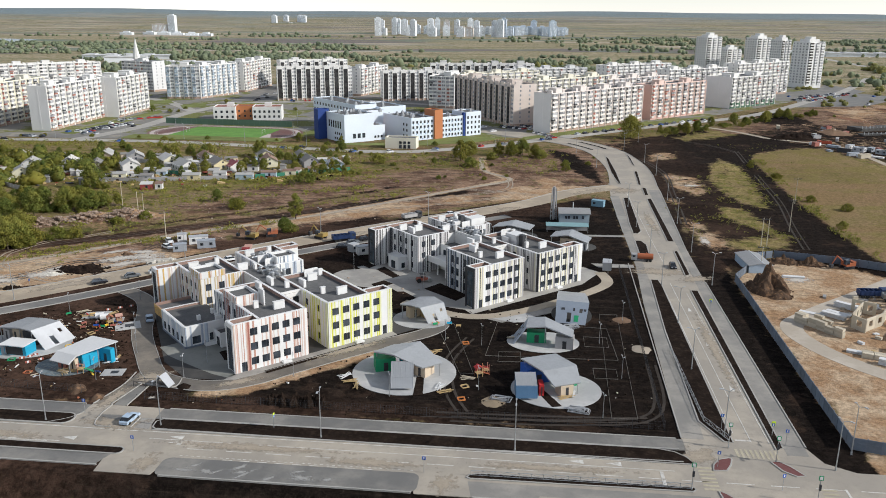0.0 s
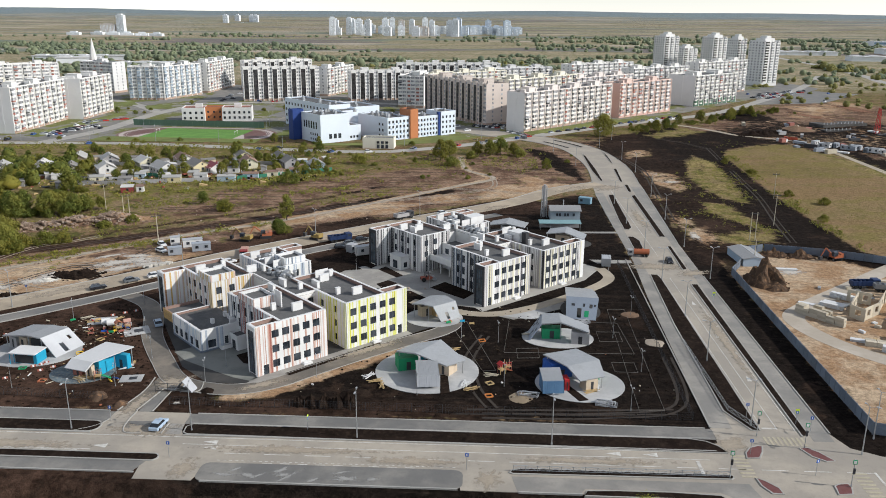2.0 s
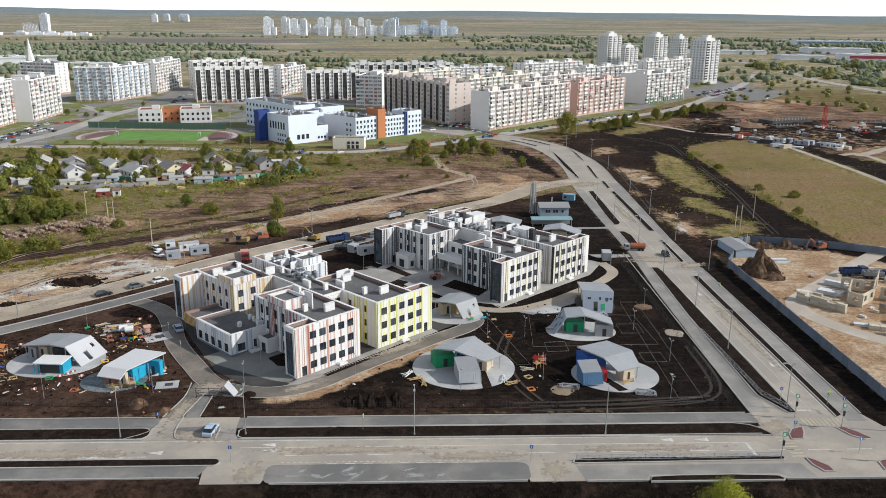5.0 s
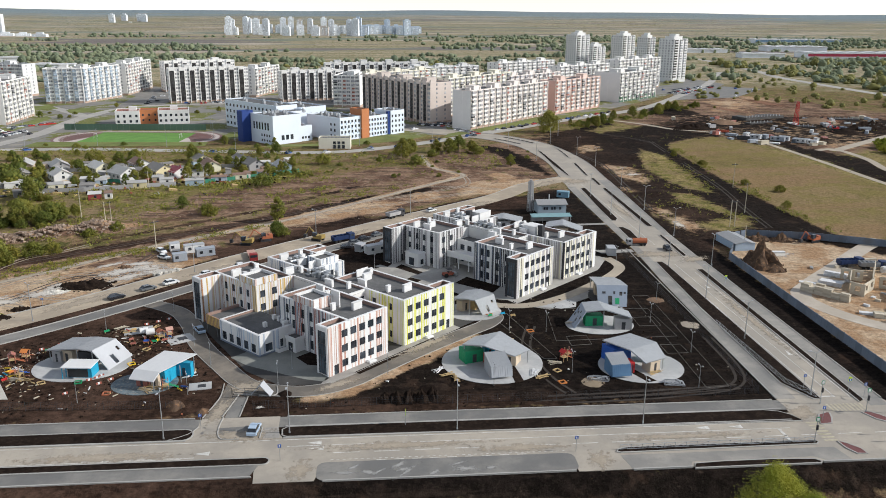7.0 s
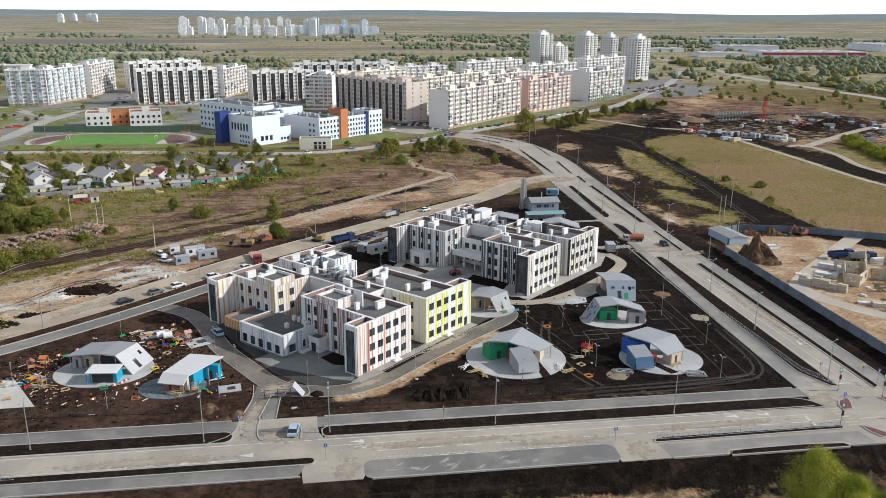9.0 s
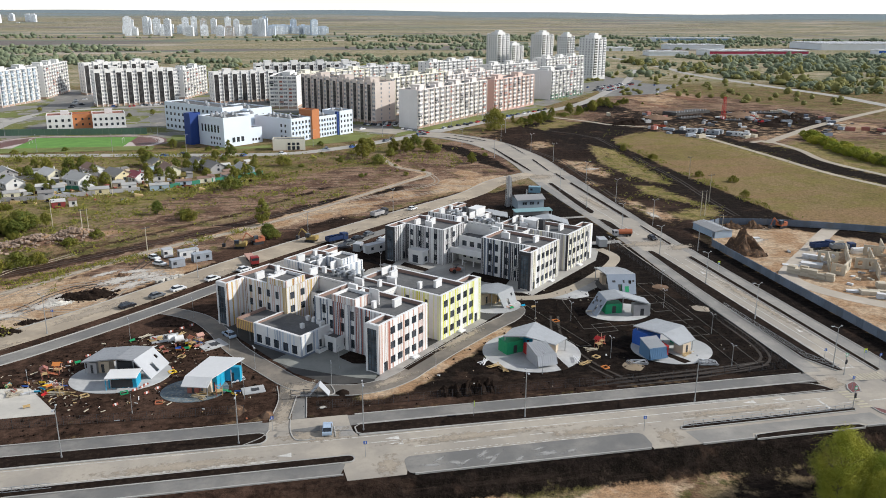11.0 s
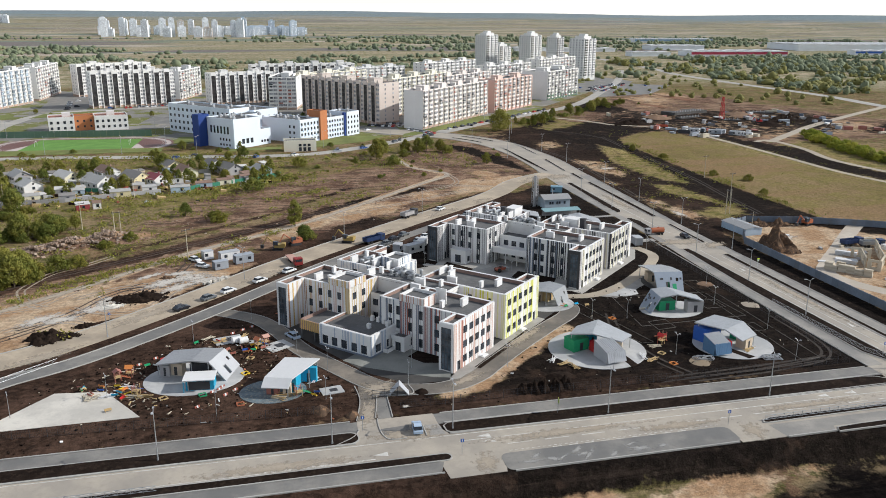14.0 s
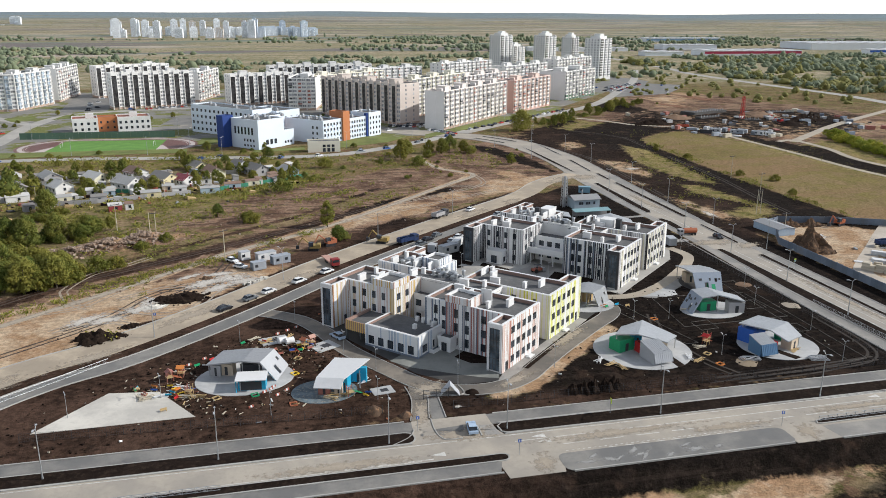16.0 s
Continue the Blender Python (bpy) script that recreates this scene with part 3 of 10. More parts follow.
# the dug-over strip between the new road and the hay field
HAY = [(124, 462), (150, 484), (168, 492), (176, 470), (178, 416), (180, 364), (186, 300), (190, 250), (160, 226), (117, 250), (112, 263), (112, 286), (112, 312), (113, 344), (116, 389), (119, 435)]
strip = area(X, Y, [(53, 250), (66, 246), (76, 260), (112, 256), (118, 262), (114, 344), (120, 440), (128, 470), (166, 500), (150, 540), (112, 560), (70, 520), (54, 470)], 3)
soil = soil * (1 - strip) + 0.92 * strip
for layer in (sand, dirt, green):
    layer *= 1 - strip
for poly in ([(103, 449), (107, 420), (106, 396), (100, 349), (97, 327), (92, 333), (87, 341), (85, 358), (84, 385), (91, 416)], [(78, 331), (86, 328), (89, 309), (91, 284), (86, 276), (86, 290), (82, 297), (78, 304), (74, 314)],
             [(68, 277), (80, 285), (90, 279), (87, 270), (74, 265), (68, 268)], [(90, 523), (113, 551), (142, 570), (143, 553), (118, 525), (96, 511)]):
    spot = area(X, Y, poly, 2.5)
    green = np.maximum(green, 0.85 * spot)
    soil *= 1 - 0.75 * spot
for poly in ([(63, 399), (71, 401), (79, 392), (81, 374), (79, 355), (70, 351), (65, 364)], [(66, 459), (82, 468), (79, 444), (62, 430)], [(58, 310), (66, 301), (69, 286), (70, 271), (61, 263), (57, 274), (57, 292)], [(58, 330), (64, 334), (63, 346), (58, 344)]):
    spot = area(X, Y, poly, 3.5)
    sand = np.maximum(sand, 0.72 * spot)
    soil *= 1 - 0.6 * spot
hay = area(X, Y, HAY, 2.5)
for layer in (sand, dirt, soil):
    layer *= 1 - hay
between = area(X, Y, [(188, 498), (204, 440), (215, 408), (206, 371), (210, 327), (215, 270), (196, 270), (193, 304), (188, 342), (189, 393), (189, 453)], 2)
soil = np.maximum(soil, 0.95 * between)
far_dirt = area(X, Y, [(190, 500), (216, 446), (290, 500), (352, 548), (330, 600), (240, 640), (150, 590)], 8)
dirt = np.maximum(dirt, 0.9 * far_dirt)
loam = np.clip((-62 - X) / 24, 0, 1)
loam = np.maximum(loam, 0.75 * area(X, Y, [(-300, 136), (-14, 136), (-14, 143), (-300, 143)], 3))
loam = np.maximum(loam, 0.8 * along(X, Y, [(-260, 82), (-166, 171), (-121, 207), (-44, 282), (0, 320)], 30, 6))
loam = np.maximum(loam, 0.35 * np.clip((X - 50) / 8, 0, 1) * (Y > 240) * np.clip((96 - X) / 14, 0.12, 1))
verts = np.stack([X, Y, Z], -1).reshape(-1, 3)
ny, nx = X.shape
idx = np.arange(ny * nx).reshape(ny, nx)
quads = np.stack([idx[:-1, :-1], idx[:-1, 1:], idx[1:, 1:], idx[1:, :-1]], -1).reshape(-1, 4)
gm = bpy.data.meshes.new("ground")
gm.from_pydata(verts.tolist(), [], quads.tolist())
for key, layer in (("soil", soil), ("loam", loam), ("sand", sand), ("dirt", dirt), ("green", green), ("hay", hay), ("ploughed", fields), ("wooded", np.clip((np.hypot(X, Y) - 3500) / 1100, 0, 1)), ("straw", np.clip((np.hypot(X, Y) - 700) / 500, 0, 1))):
    gm.attributes.new(key, "FLOAT", "POINT").data.foreach_set("value", layer.astype(np.float32).ravel())
gm.polygons.foreach_set("use_smooth", [True] * len(gm.polygons))
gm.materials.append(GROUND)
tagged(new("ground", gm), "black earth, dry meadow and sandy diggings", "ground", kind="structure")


# ---------- roads ----------
def sheet(name, bm, material, label, category):
    return tagged(part(name, bm, material), label, category, kind="structure")


b = Build()
b.prism([(-900, 119.6), (60, 119.6), (60, 113.6), (900, 113.6), (900, 128.4), (-900, 128.4)], -0.1, 0.05)
b.prism([(-87.5, 128.4), (-69, 128.4), (-70.2, 131), (-70.4, 136.9), (-81.2, 136.9), (-85.2, 136.9), (-85.4, 133.4)], -0.1, 0.074)
b.prism([(-72.5, 113.9), (-62.5, 113.9), (-61, 119.6), (-73, 119.6)], -0.1, 0.05)
b.prism([(-17.5, 113.6), (-9.5, 113.6), (-8.5, 119.6), (-18.5, 119.6)], -0.1, 0.05)
b.prism([(-9.5, 113.6), (60, 113.6), (60, 119.6), (-8.5, 119.6)], -0.1, 0.048)
sheet("road_south", b, ROAD, "pale dusty two-lane road with worn markings", "road")
b = Build()
b.prism([(29, 128.4), (57, 128.4), (52.5, 131), (50.8, 136), (52, 232), (52.8, 267), (55.3, 316), (58.4, 366), (36.5, 372), (34.8, 338), (34, 308), (34, 284), (33.6, 243), (31.6, 210), (29, 135)], -0.1, 0.054)
sheet("road_east", b, ROAD, "pale dusty road with side lanes and verges", "road")
bend = smooth_line([(47.4, 366), (49.4, 400), (48, 430), (42, 464), (26.5, 493), (5, 512), (-30, 540)])
b = Build()
ribbon(b, bend, 21, 0.06, 0.1)
sheet("road_bend", b, ROAD, "pale new road curving towards the town", "road")
b = Build()
back = smooth_line([(-260, 82), (-210, 127), (-166.5, 171), (-145.5, 185.5), (-121.2, 208), (-88, 243), (-44, 283), (0, 321), (20, 346), (42, 362)])
ribbon(b, offset(back, 3.2), 9.5, 0.062, 0.1)
sheet("road_back", b, BACKROAD, "dusty pale road behind the site", "road")
b = Build()
ribbon(b, offset(back[:-14], -8.2), 4.6, 0.066, 0.1)
sheet("pavement_back", b, ASPHALT, "grey asphalt side path along the dusty road", "pavement")
b = Build()
b.prism([(-900, 132.9), (29.2, 132.6), (29.2, 136.6), (-900, 136.9)], -0.1, 0.07)
sheet("pavement_south", b, ASPHALT, "grey asphalt foot path along the road", "pavement")
b = Build()
b.prism(rounded(-62.2, -17.2, 113.9, 119.6, 1.6), -0.1, 0.075)
sheet("parking_bay", b, ASPHALT, "long grey asphalt parking bay with chalky stains", "pavement")
b = Build()
b.prism([(-900, 115.9), (-73.5, 115.9), (-72.3, 119.3), (-900, 119.5)], -0.1, 0.07)
sheet("pavement_lower", b, ASPHALT, "grey asphalt path beside the road", "pavement")
b = Build()
b.prism([(29.2, 137), (33.2, 137), (35.8, 226), (38.6, 345), (35, 345), (34, 284), (33.6, 243), (31.6, 210)], -0.1, 0.072)
b.prism([(46.8, 133), (50.6, 133), (52, 232), (52.6, 267), (55.2, 316), (57.8, 360), (52.9, 360), (51.4, 316), (50.3, 267), (48.8, 222)], -0.1, 0.072)
b.prism([(-8.2, 113.75), (2.2, 113.75), (3.0, 115.2), (25, 115.3), (27, 113.75), (31.5, 113.75), (30.5, 118.2), (-9.0, 118.2)], -0.1, 0.058)
sheet("pavement_east", b, SIDELANE, "grey asphalt side lanes of the road", "pavement")


def island(poly, label="kerbed verge of black earth", fill=SOIL, z=0.2):
    """A kerbed verge: kerb stones round a strip of earth."""
    b = Build()
    n = len(poly)
    cx, cy = sum(p[0] for p in poly) / n, sum(p[1] for p in poly) / n
    inner = offset(list(poly) + [poly[0], poly[1]], 0.28)[1:n + 1]
    inner = inner[-1:] + inner[:-1]
    b.add([(x, y, -0.1) for x, y in poly] + [(x, y, z) for x, y in poly] + [(x, y, z) for x, y in inner],
          [f for i in range(n) for f in ((i, (i + 1) % n, n + (i + 1) % n, n + i), (n + i, n + (i + 1) % n, 2 * n + (i + 1) % n, 2 * n + i))], 0)
    b.add([(x, y, z - 0.02) for x, y in inner], [tuple(range(n))], 1)
    return tagged(part("verge", b, [KERB, fill]), label, "verge", kind="structure")


TILES = tint("red_brown_tiles", (0.16, 0.06, 0.055))
island([(-69.4, 129.4), (-68.4, 128.7), (29.8, 127.7), (28.9, 130.3), (27, 131.9), (24, 132.7), (-68.4, 132.7), (-69.6, 131.6)])
island(rounded(-900, -85.5, 128.6, 132.9, 2.0))
island(rounded(-900, -70.5, 119.4, 121.9, 1.2))
island([(-9.4, 119.2), (-8.6, 118.8), (28.0, 119.2), (28.7, 119.9), (28.3, 120.7), (-6.9, 120.8), (-8.9, 120.2)])
island([(33.4, 144), (36.6, 136.4), (38.4, 136.4), (39.0, 226), (38.6, 230.5), (36.2, 230.5), (34.2, 190)])
island([(36.2, 251.7), (38.4, 249.9), (39.6, 256.4), (40.3, 268.4), (39, 273.4), (36.7, 273.2)])
island([(37.3, 283.2), (39.2, 283.1), (40.7, 286.2), (42.6, 341.6), (40, 341.2), (37.6, 299)])
island([(45.2, 134.6), (46.9, 135.4), (48.4, 222), (46.2, 222), (45.7, 180)])
island([(47.1, 235.8), (48.9, 236.9), (49.5, 262), (48, 261.4)])
island([(47.9, 274.2), (50.3, 274), (51.9, 341.6), (49.7, 340)])
island([(49.9, 348), (51.7, 348.6), (52.5, 363.4), (50.6, 363.4)])
island([(49.9, 370.6), (51.3, 370.4), (53.6, 403), (51.8, 403)])
island([(41, 372.4), (42.3, 371), (42.9, 398), (42.7, 438), (41.4, 448), (40.6, 417), (40.2, 398)])
island([(53.1, 423), (54.2, 419), (54.7, 440.8), (53.6, 459)])
for poly in ([(32.6, 126.2), (35.0, 126.4), (36.2, 128.5), (36.8, 130.5), (36.1, 130.9), (34.2, 130.1), (32.9, 128.2)], [(43.1, 130.3), (44.4, 127.4), (46.3, 125.9), (48.0, 126.3), (46.4, 129.0), (44.8, 130.6)],
             [(32.1, 120.0), (32.3, 117.6), (33.4, 115.4), (35.3, 115.3), (35.2, 117.2), (33.5, 119.3)], [(44.4, 118.3), (44.1, 115.7), (46.6, 115.9), (47.3, 117.9), (47.1, 119.2), (45.4, 119.0)]):
    island(poly, "red-brown tiled traffic island", TILES)
left = offset(bend, 4.6)
right = offset(bend, -4.6)
for line, a, z in ((left, 19, 25), (right, 19, 25)):
    seg = line[a:z]
    o = offset(seg, 1.1)
    island(offset(seg, -1.1) + o[::-1])

island([(2.6, 112.9), (25.2, 112.9), (25.8, 113.5), (24.8, 114.5), (17.2, 115.0), (8.0, 114.9), (3.2, 114.6)], "kerbed point of black earth beside the lane")
dust_rng = random.Random(8)


def drifts(name, spots, material, label):
    """Thin soft-edged patches: x, y, the two radii, the turn."""
    for i, (x, y, rx, ry, ang) in enumerate(spots):
        n, c, s, z = 24, math.cos(radians(ang)), math.sin(radians(ang)), 0.083 + 0.0015 * i
        verts = [(x, y, z)]
        for q in range(n):
            t, r = 2 * math.pi * q / n, 1 + dust_rng.uniform(-0.25, 0.25)
            verts.append((x + r * (rx * math.cos(t) * c - ry * math.sin(t) * s), y + r * (rx * math.cos(t) * s + ry * math.sin(t) * c), z))
        me = bpy.data.meshes.new(name)
        me.from_pydata(verts, [], [(0, 1 + q, 1 + (q + 1) % n) for q in range(n)])
        me.attributes.new("fade", "FLOAT", "POINT").data.foreach_set("value", [1.0] + [0.0] * n)
        me.materials.append(material)
        sheet(name, me, None, label, "stain")


drifts("dust_patch", ((-65, 117.5, 4.5, 3.2, 80), (-13, 117, 4.2, 3.0, 80), (-77, 130, 9, 3.6, 0), (-82.5, 140, 2.6, 9, -8), (-79, 150, 6, 5, 20), (31, 131, 6, 4, 40), (40, 239, 12, 5, 0), (50, 233, 7, 4, 20), (42, 357, 10, 7, 30), (26, 352, 12, 4.6, 42),
                      (-60, 270, 11, 3, 41), (-100, 231, 12, 3.4, 44), (-130, 205, 14, 3.4, 40), (-170, 168, 16, 5, 42), (-186, 152, 16, 5, 42), (-150, 182, 12, 3, 34), (-30, 297, 14, 4, 41), (-8, 314, 10, 4, 41), (-26, 122, 12, 2.0, 0), (4, 123.8, 18, 1.6, 0), (-48, 124.4, 20, 1.8, 0), (-100, 124, 18, 2.4, 0), (46, 300, 2.2, 22, 0), (44, 180, 2, 30, 0), (36, 168, 2, 24, 2), (-40, 170, 14, 2.4, 42), (-60, 150, 8, 2, 30)),
       dust_material("drifted_dust", (0.48, 0.41, 0.325)), "pale drifts of dry dust on the road")
drifts("lime_dust", [(-143, 213, 9, 5.5, 30), (-140, 219, 8, 4.2, 40), (-122, 234, 12, 5.6, 20), (-128, 231, 9, 5, 40), (-117, 231, 9, 4, 20), (-124, 226, 10, 4, 42), (-156, 207, 9, 4, 45), (74, 372, 7, 4, 20), (61, 276, 2.4, 9, 0), (80, 236, 7, 4, 20), (96, 226, 8, 4, 70), (84, 208, 6, 3, 10)], dust_material("lime_dust", (0.7, 0.65, 0.58)), "pale lime dust spilt over bare earth")
drifts("lime_dust", [(-151, 206, 8, 4, 20), (-124, 239, 8, 3.4, 10), (-133, 238, 8, 2.4, 40), (-119, 233, 6, 3, 20), (-74.9, 140.9, 1.5, 0.9, 0), (-147, 193.2, 4.5, 1.0, 25)], bpy.data.materials["lime_dust"], "pale lime dust spilt over bare earth")
drifts("clay_patch", [(296, 695, 15, 62, 4), (290, 575, 13, 36, -18), (240, 640, 12, 40, 10), (190, 560, 12, 8, 20)], dust_material("red_clay", (0.3, 0.16, 0.105)), "bands of reddish clay on the far building site")
drifts("chalk_stain", [(-59 + dust_rng.random() * 30, 115.0 + dust_rng.random() * 3.2, dust_rng.uniform(1.4, 4.0), dust_rng.uniform(0.5, 1.1), dust_rng.uniform(-30, 60)) for i in range(12)], dust_material("chalky_stain", (0.42, 0.41, 0.39)), "chalky stains on the parking bay")

# kerb lines
b = Build()
for x0, x1, y in ((-69, 28, 128.45), (-900, -86.5, 128.5), (-900, -73, 115.8), (-61, -18, 113.8), (-8, 2.4, 113.5), (26, 58, 113.5), (-69, 28, 132.8), (-69, 28, 136.7), (-900, -86.5, 136.9)):
    b.box(x0, x1, y - 0.14, y + 0.14, -0.1, 0.22)
for line, d in ((back, 8.2), (back[:-20], -5.6), (back[:-20], -10.8)):
    ribbon(b, offset(line, d), 0.25, 0.2, 0.3)
for x0, y0, x1, y1 in ((29.1, 137, 31.6, 246), (34, 284, 34.9, 343), (50.9, 136, 52.0, 230), (52.6, 266, 57.9, 358)):
    ribbon(b, [(x0, y0), (x1, y1)], 0.25, 0.2, 0.3)
ribbon(b, offset(bend, 10.6), 0.25, 0.2, 0.3)
ribbon(b, offset(bend, -10.6), 0.25, 0.2, 0.3)
sheet("kerb", b, KERB, "grey concrete kerb stones", "kerb")

# markings
b = Build()
Z0 = 0.078
b.box(-900, 26, 127.75, 127.9, 0, Z0)
b.box(-900, -86, 122.3, 122.45, 0, Z0)
b.box(-68, 26, 125.35, 125.5, 0, Z0)
for i in range(-14, 12):
    x = i * 7.2 - 2
    if not -84 < x < -62:
        b.box(x, x + 4.6, 122.6, 122.78, 0, Z0)
for i in range(9):
    b.box(-52 + i * 3.1, -50.3 + i * 3.1, 119.75, 119.9, 0, Z0)
for i in range(40):
    b.box(-60 + i * 1.05, -59.5 + i * 1.05, 120.3, 120.42, 0, Z0)
for x, y, s in ((-84, 124, 1), (-64.5, 126.4, 1), (-64, 124.4, 1), (8, 126.6, 1), (14.5, 126.6, 1)):
    b.prism([(x, y), (x + 2.6, y - 0.7), (x + 2.6, y + 0.7)], 0, Z0)
b.box(23.4, 24.0, 120.8, 125.0, 0, Z0)
for k in range(7):
    b.box(30.0, 32.6, 120.2 + k * 1.1, 120.75 + k * 1.1, 0, Z0, 1)
for k in range(9):
    b.box(37.9 + k * 0.85, 38.35 + k * 0.85, 131.2, 134.2, 0, Z0, 1)
for k in range(7):
    b.box(49.0, 51.6, 115.5 + k * 1.1, 116.05 + k * 1.1, 0, Z0, 1)
b.box(41.5, 41.66, 137, 228, 0, Z0)
b.box(42.6, 42.76, 250, 350, 0, Z0)
b.box(38.9, 39.05, 140, 226, 0, Z0)
b.box(44.7, 44.85, 137, 220, 0, Z0)
b.box(38.8, 41.5, 137.2, 137.7, 0, Z0)
for y in (158, 182, 205):
    b.prism([(43.1, y + 3), (42.6, y), (43.6, y)], 0, Z0)
b.box(53, 53.4, 119, 123, 0, Z0)
sheet("road_marking", b, [PAINT, YPAINT], "worn white and yellow road markings", "marking")

# ground of the school site: drives, yards, pads
b = Build()
loop = smooth_line([(-112, 203), (-103, 196), (-97.5, 186), (-93, 174), (-85.5, 161), (-78.5, 151), (-70, 147.6), (-63, 148.1), (-57, 151.4), (-52, 156.4), (-42.3, 165.8), (-31.6, 175.4), (-24, 182), (-21.5, 188), (-26, 193)])
ribbon(b, loop, 4.6, 0.05, 0.1)
b.prism([(-85.0, 136.9), (-81.6, 136.9), (-79.6, 147.6), (-78, 151), (-82.6, 157), (-83.4, 145)], -0.1, 0.054)
for d in (2.4, -2.4):
    ribbon(b, offset(loop, d), 0.14, 0.13, 0.2, 1)
b.prism([(-81.0, 136.95), (-78.3, 137.0), (-77.9, 145.8), (-80.5, 145.9)], -0.1, 0.05, 2)
b.prism([(-80.7, 147.2), (-72.8, 146.0), (-72.6, 150.2), (-80.2, 149.4)], -0.1, 0.046, 3)
b.prism([(-73.2, 128.7), (-69.7, 128.7), (-70.2, 132.6), (-73.1, 132.6)], -0.1, 0.082, 3)
b.prism([(-81.2, 133.0), (-80.9, 130.4), (-80, 128.9), (-77, 128.8), (-76, 130), (-75.8, 133.4)], -0.1, 0.085, 2)
for line in ([(-81.2, 137.2), (-81.4, 133.4), (-81, 130.2), (-79.9, 128.7), (-77, 128.6)], [(-85.2, 137), (-83.4, 145.4), (-83.6, 152)], [(-81.5, 137.2), (-79.7, 147)], [(-78.2, 137), (-77.8, 145.8)], [(-80.8, 147.0), (-72.7, 145.9), (-72.5, 150.2)], [(-73.3, 128.7), (-73.2, 132.6)], [(-85.2, 133.6), (-86.6, 131), (-90, 128.8)]):
    ribbon(b, smooth_line(line), 0.18, 0.2, 0.2, 1)
sheet("drive_1", b, [DRIVE, KERB, ASPHALT, CONCRETE], "dusty grey asphalt drive round the building", "drive")
b = Build()
b.prism([(-97, 189), (-80, 158), (-72, 150.5), (-62, 150.5), (-24.5, 186.5), (-40, 199), (-61, 177), (-83, 198)], -0.1, 0.03)
sheet("yard_1", b, YARD, "grey asphalt apron round the building", "pavement")
b = Build()
b.prism([(-63.5, 150.6), (-61, 151), (-31, 180), (-32.6, 181.9), (-62.4, 153.6)], -0.1, 0.06)
sheet("paving_1", b, CONCRETE, "pale paving slabs along the facade", "pavement")
b = Build()
place = pose(-62.0, 153.8, 0, 0, 0, 43.6)
b.prism([(place @ Vector((u, v, 0)))[:2] for u, v in ((-8.2, 24), (-3.6, 24), (-3.6, 19.6), (6, 19.6), (6, 3.6), (0, 3.4), (-0.1, -0.4), (-2.2, -0.8), (-4.2, 3.1), (-6.3, 10.5), (-8.3, 18.2))], -0.1, 0.06)
sheet("court_1", b, COURT, "grey-green concrete court before the entrance", "pavement")
b = Build()
b.prism([(-56.5, 155.8), (-38.4, 173.8), (-37.5, 172.8), (-55.4, 154.9)], 0, 0.12)
b.prism([(-69.8, 164.5), (-66, 168.2), (-62.4, 165.1), (-63.4, 159.6), (-67, 160.4)], 0, 0.11)
sheet("flower_bed", b, SOIL, "narrow strip of bare earth", "bed")
b = Build()
b.prism([(-52, 232), (-26, 202), (-16, 199), (-14, 196), (16, 224), (22, 236), (-4, 262), (-30, 250)], -0.1, 0.028)
sheet("yard_2", b, FORECOURT, "grey paved yard round the second building", "pavement")
b = Build()
b.prism([(-43, 219), (-36, 211), (-27, 213), (-18, 222), (-25, 232), (-31, 226)], -0.1, 0.05)
b.prism([(-12.5, 194.5), (-6, 191), (2, 196), (14, 205), (10, 209)], -0.1, 0.04)
b.prism([(-57, 228), (-47, 231), (-38, 229.5), (-36, 226), (-42.2, 219.2), (-43, 213), (-52, 215), (-58, 217)], -0.1, 0.045)
sheet("paving_2", b, CONCRETE, "pale concrete forecourt", "pavement")
b = Build()
b.prism([(-8.6, 193.6), (-5.0, 197.4), (-1.5, 200.2), (2.4, 196.4), (1.4, 192.6), (-3, 191.4)], -0.1, 0.056)
sheet("lime_slab", b, PAD, "whitish unfinished concrete slab between pavilions", "slab")
b = Build()
for poly in ([(-52.4, 235.9), (-48, 231.1), (-46.5, 234.1), (-52.5, 240)], [(-65.4, 237.6), (-63.1, 228.7), (-57.8, 224.2), (-53, 232.9), (-61.4, 241.9)], [(-44.5, 216.5), (-42, 212.3), (-38.4, 217.5), (-41.4, 220.1)], [(-28.8, 214.3), (-19, 205.5), (-16.2, 210.4), (-24.9, 219.6)], [(-43.7, 233.2), (-45.6, 230.2), (-39.2, 222.8), (-37.6, 224.7)]):
    b.prism(poly, 0, 0.1)
sheet("flower_bed", b, SOIL, "bare earth beds in the forecourt", "bed")
b = Build()
ribbon(b, smooth_line([(124, 252), (108.4, 238.6), (89.6, 221), (74.7, 207.2), (66.5, 197.3), (68, 185.6), (75.9, 173), (92, 158)]), 5.5, 0.04, 0.06)
sheet("yard_track", b, road_material("yard_grit", (0.42, 0.36, 0.29), (0.52, 0.46, 0.385)), "pale gritty lane through the building yard", "track")
b = Build()
ribbon(b, smooth_line([(-33, 203), (-26, 199.5), (-18, 194.8), (-9.5, 195), (0, 200.5), (10, 209.5), (19, 219), (23.5, 227), (22, 236)]), 3.4, 0.07, 0.1)
sheet("drive_2", b, SANDROAD, "sand-coloured compacted drive", "drive")
b = Build()
b.prism([(22, 241), (33, 242), (33, 245), (20, 245)], -0.1, 0.05)
b.prism([(16, 276.8), (34.2, 277.8), (34.2, 280), (16, 279)], -0.1, 0.05)
sheet("drive_3", b, CONCRETE, "pale concrete entrance drive", "drive")
b = Build()
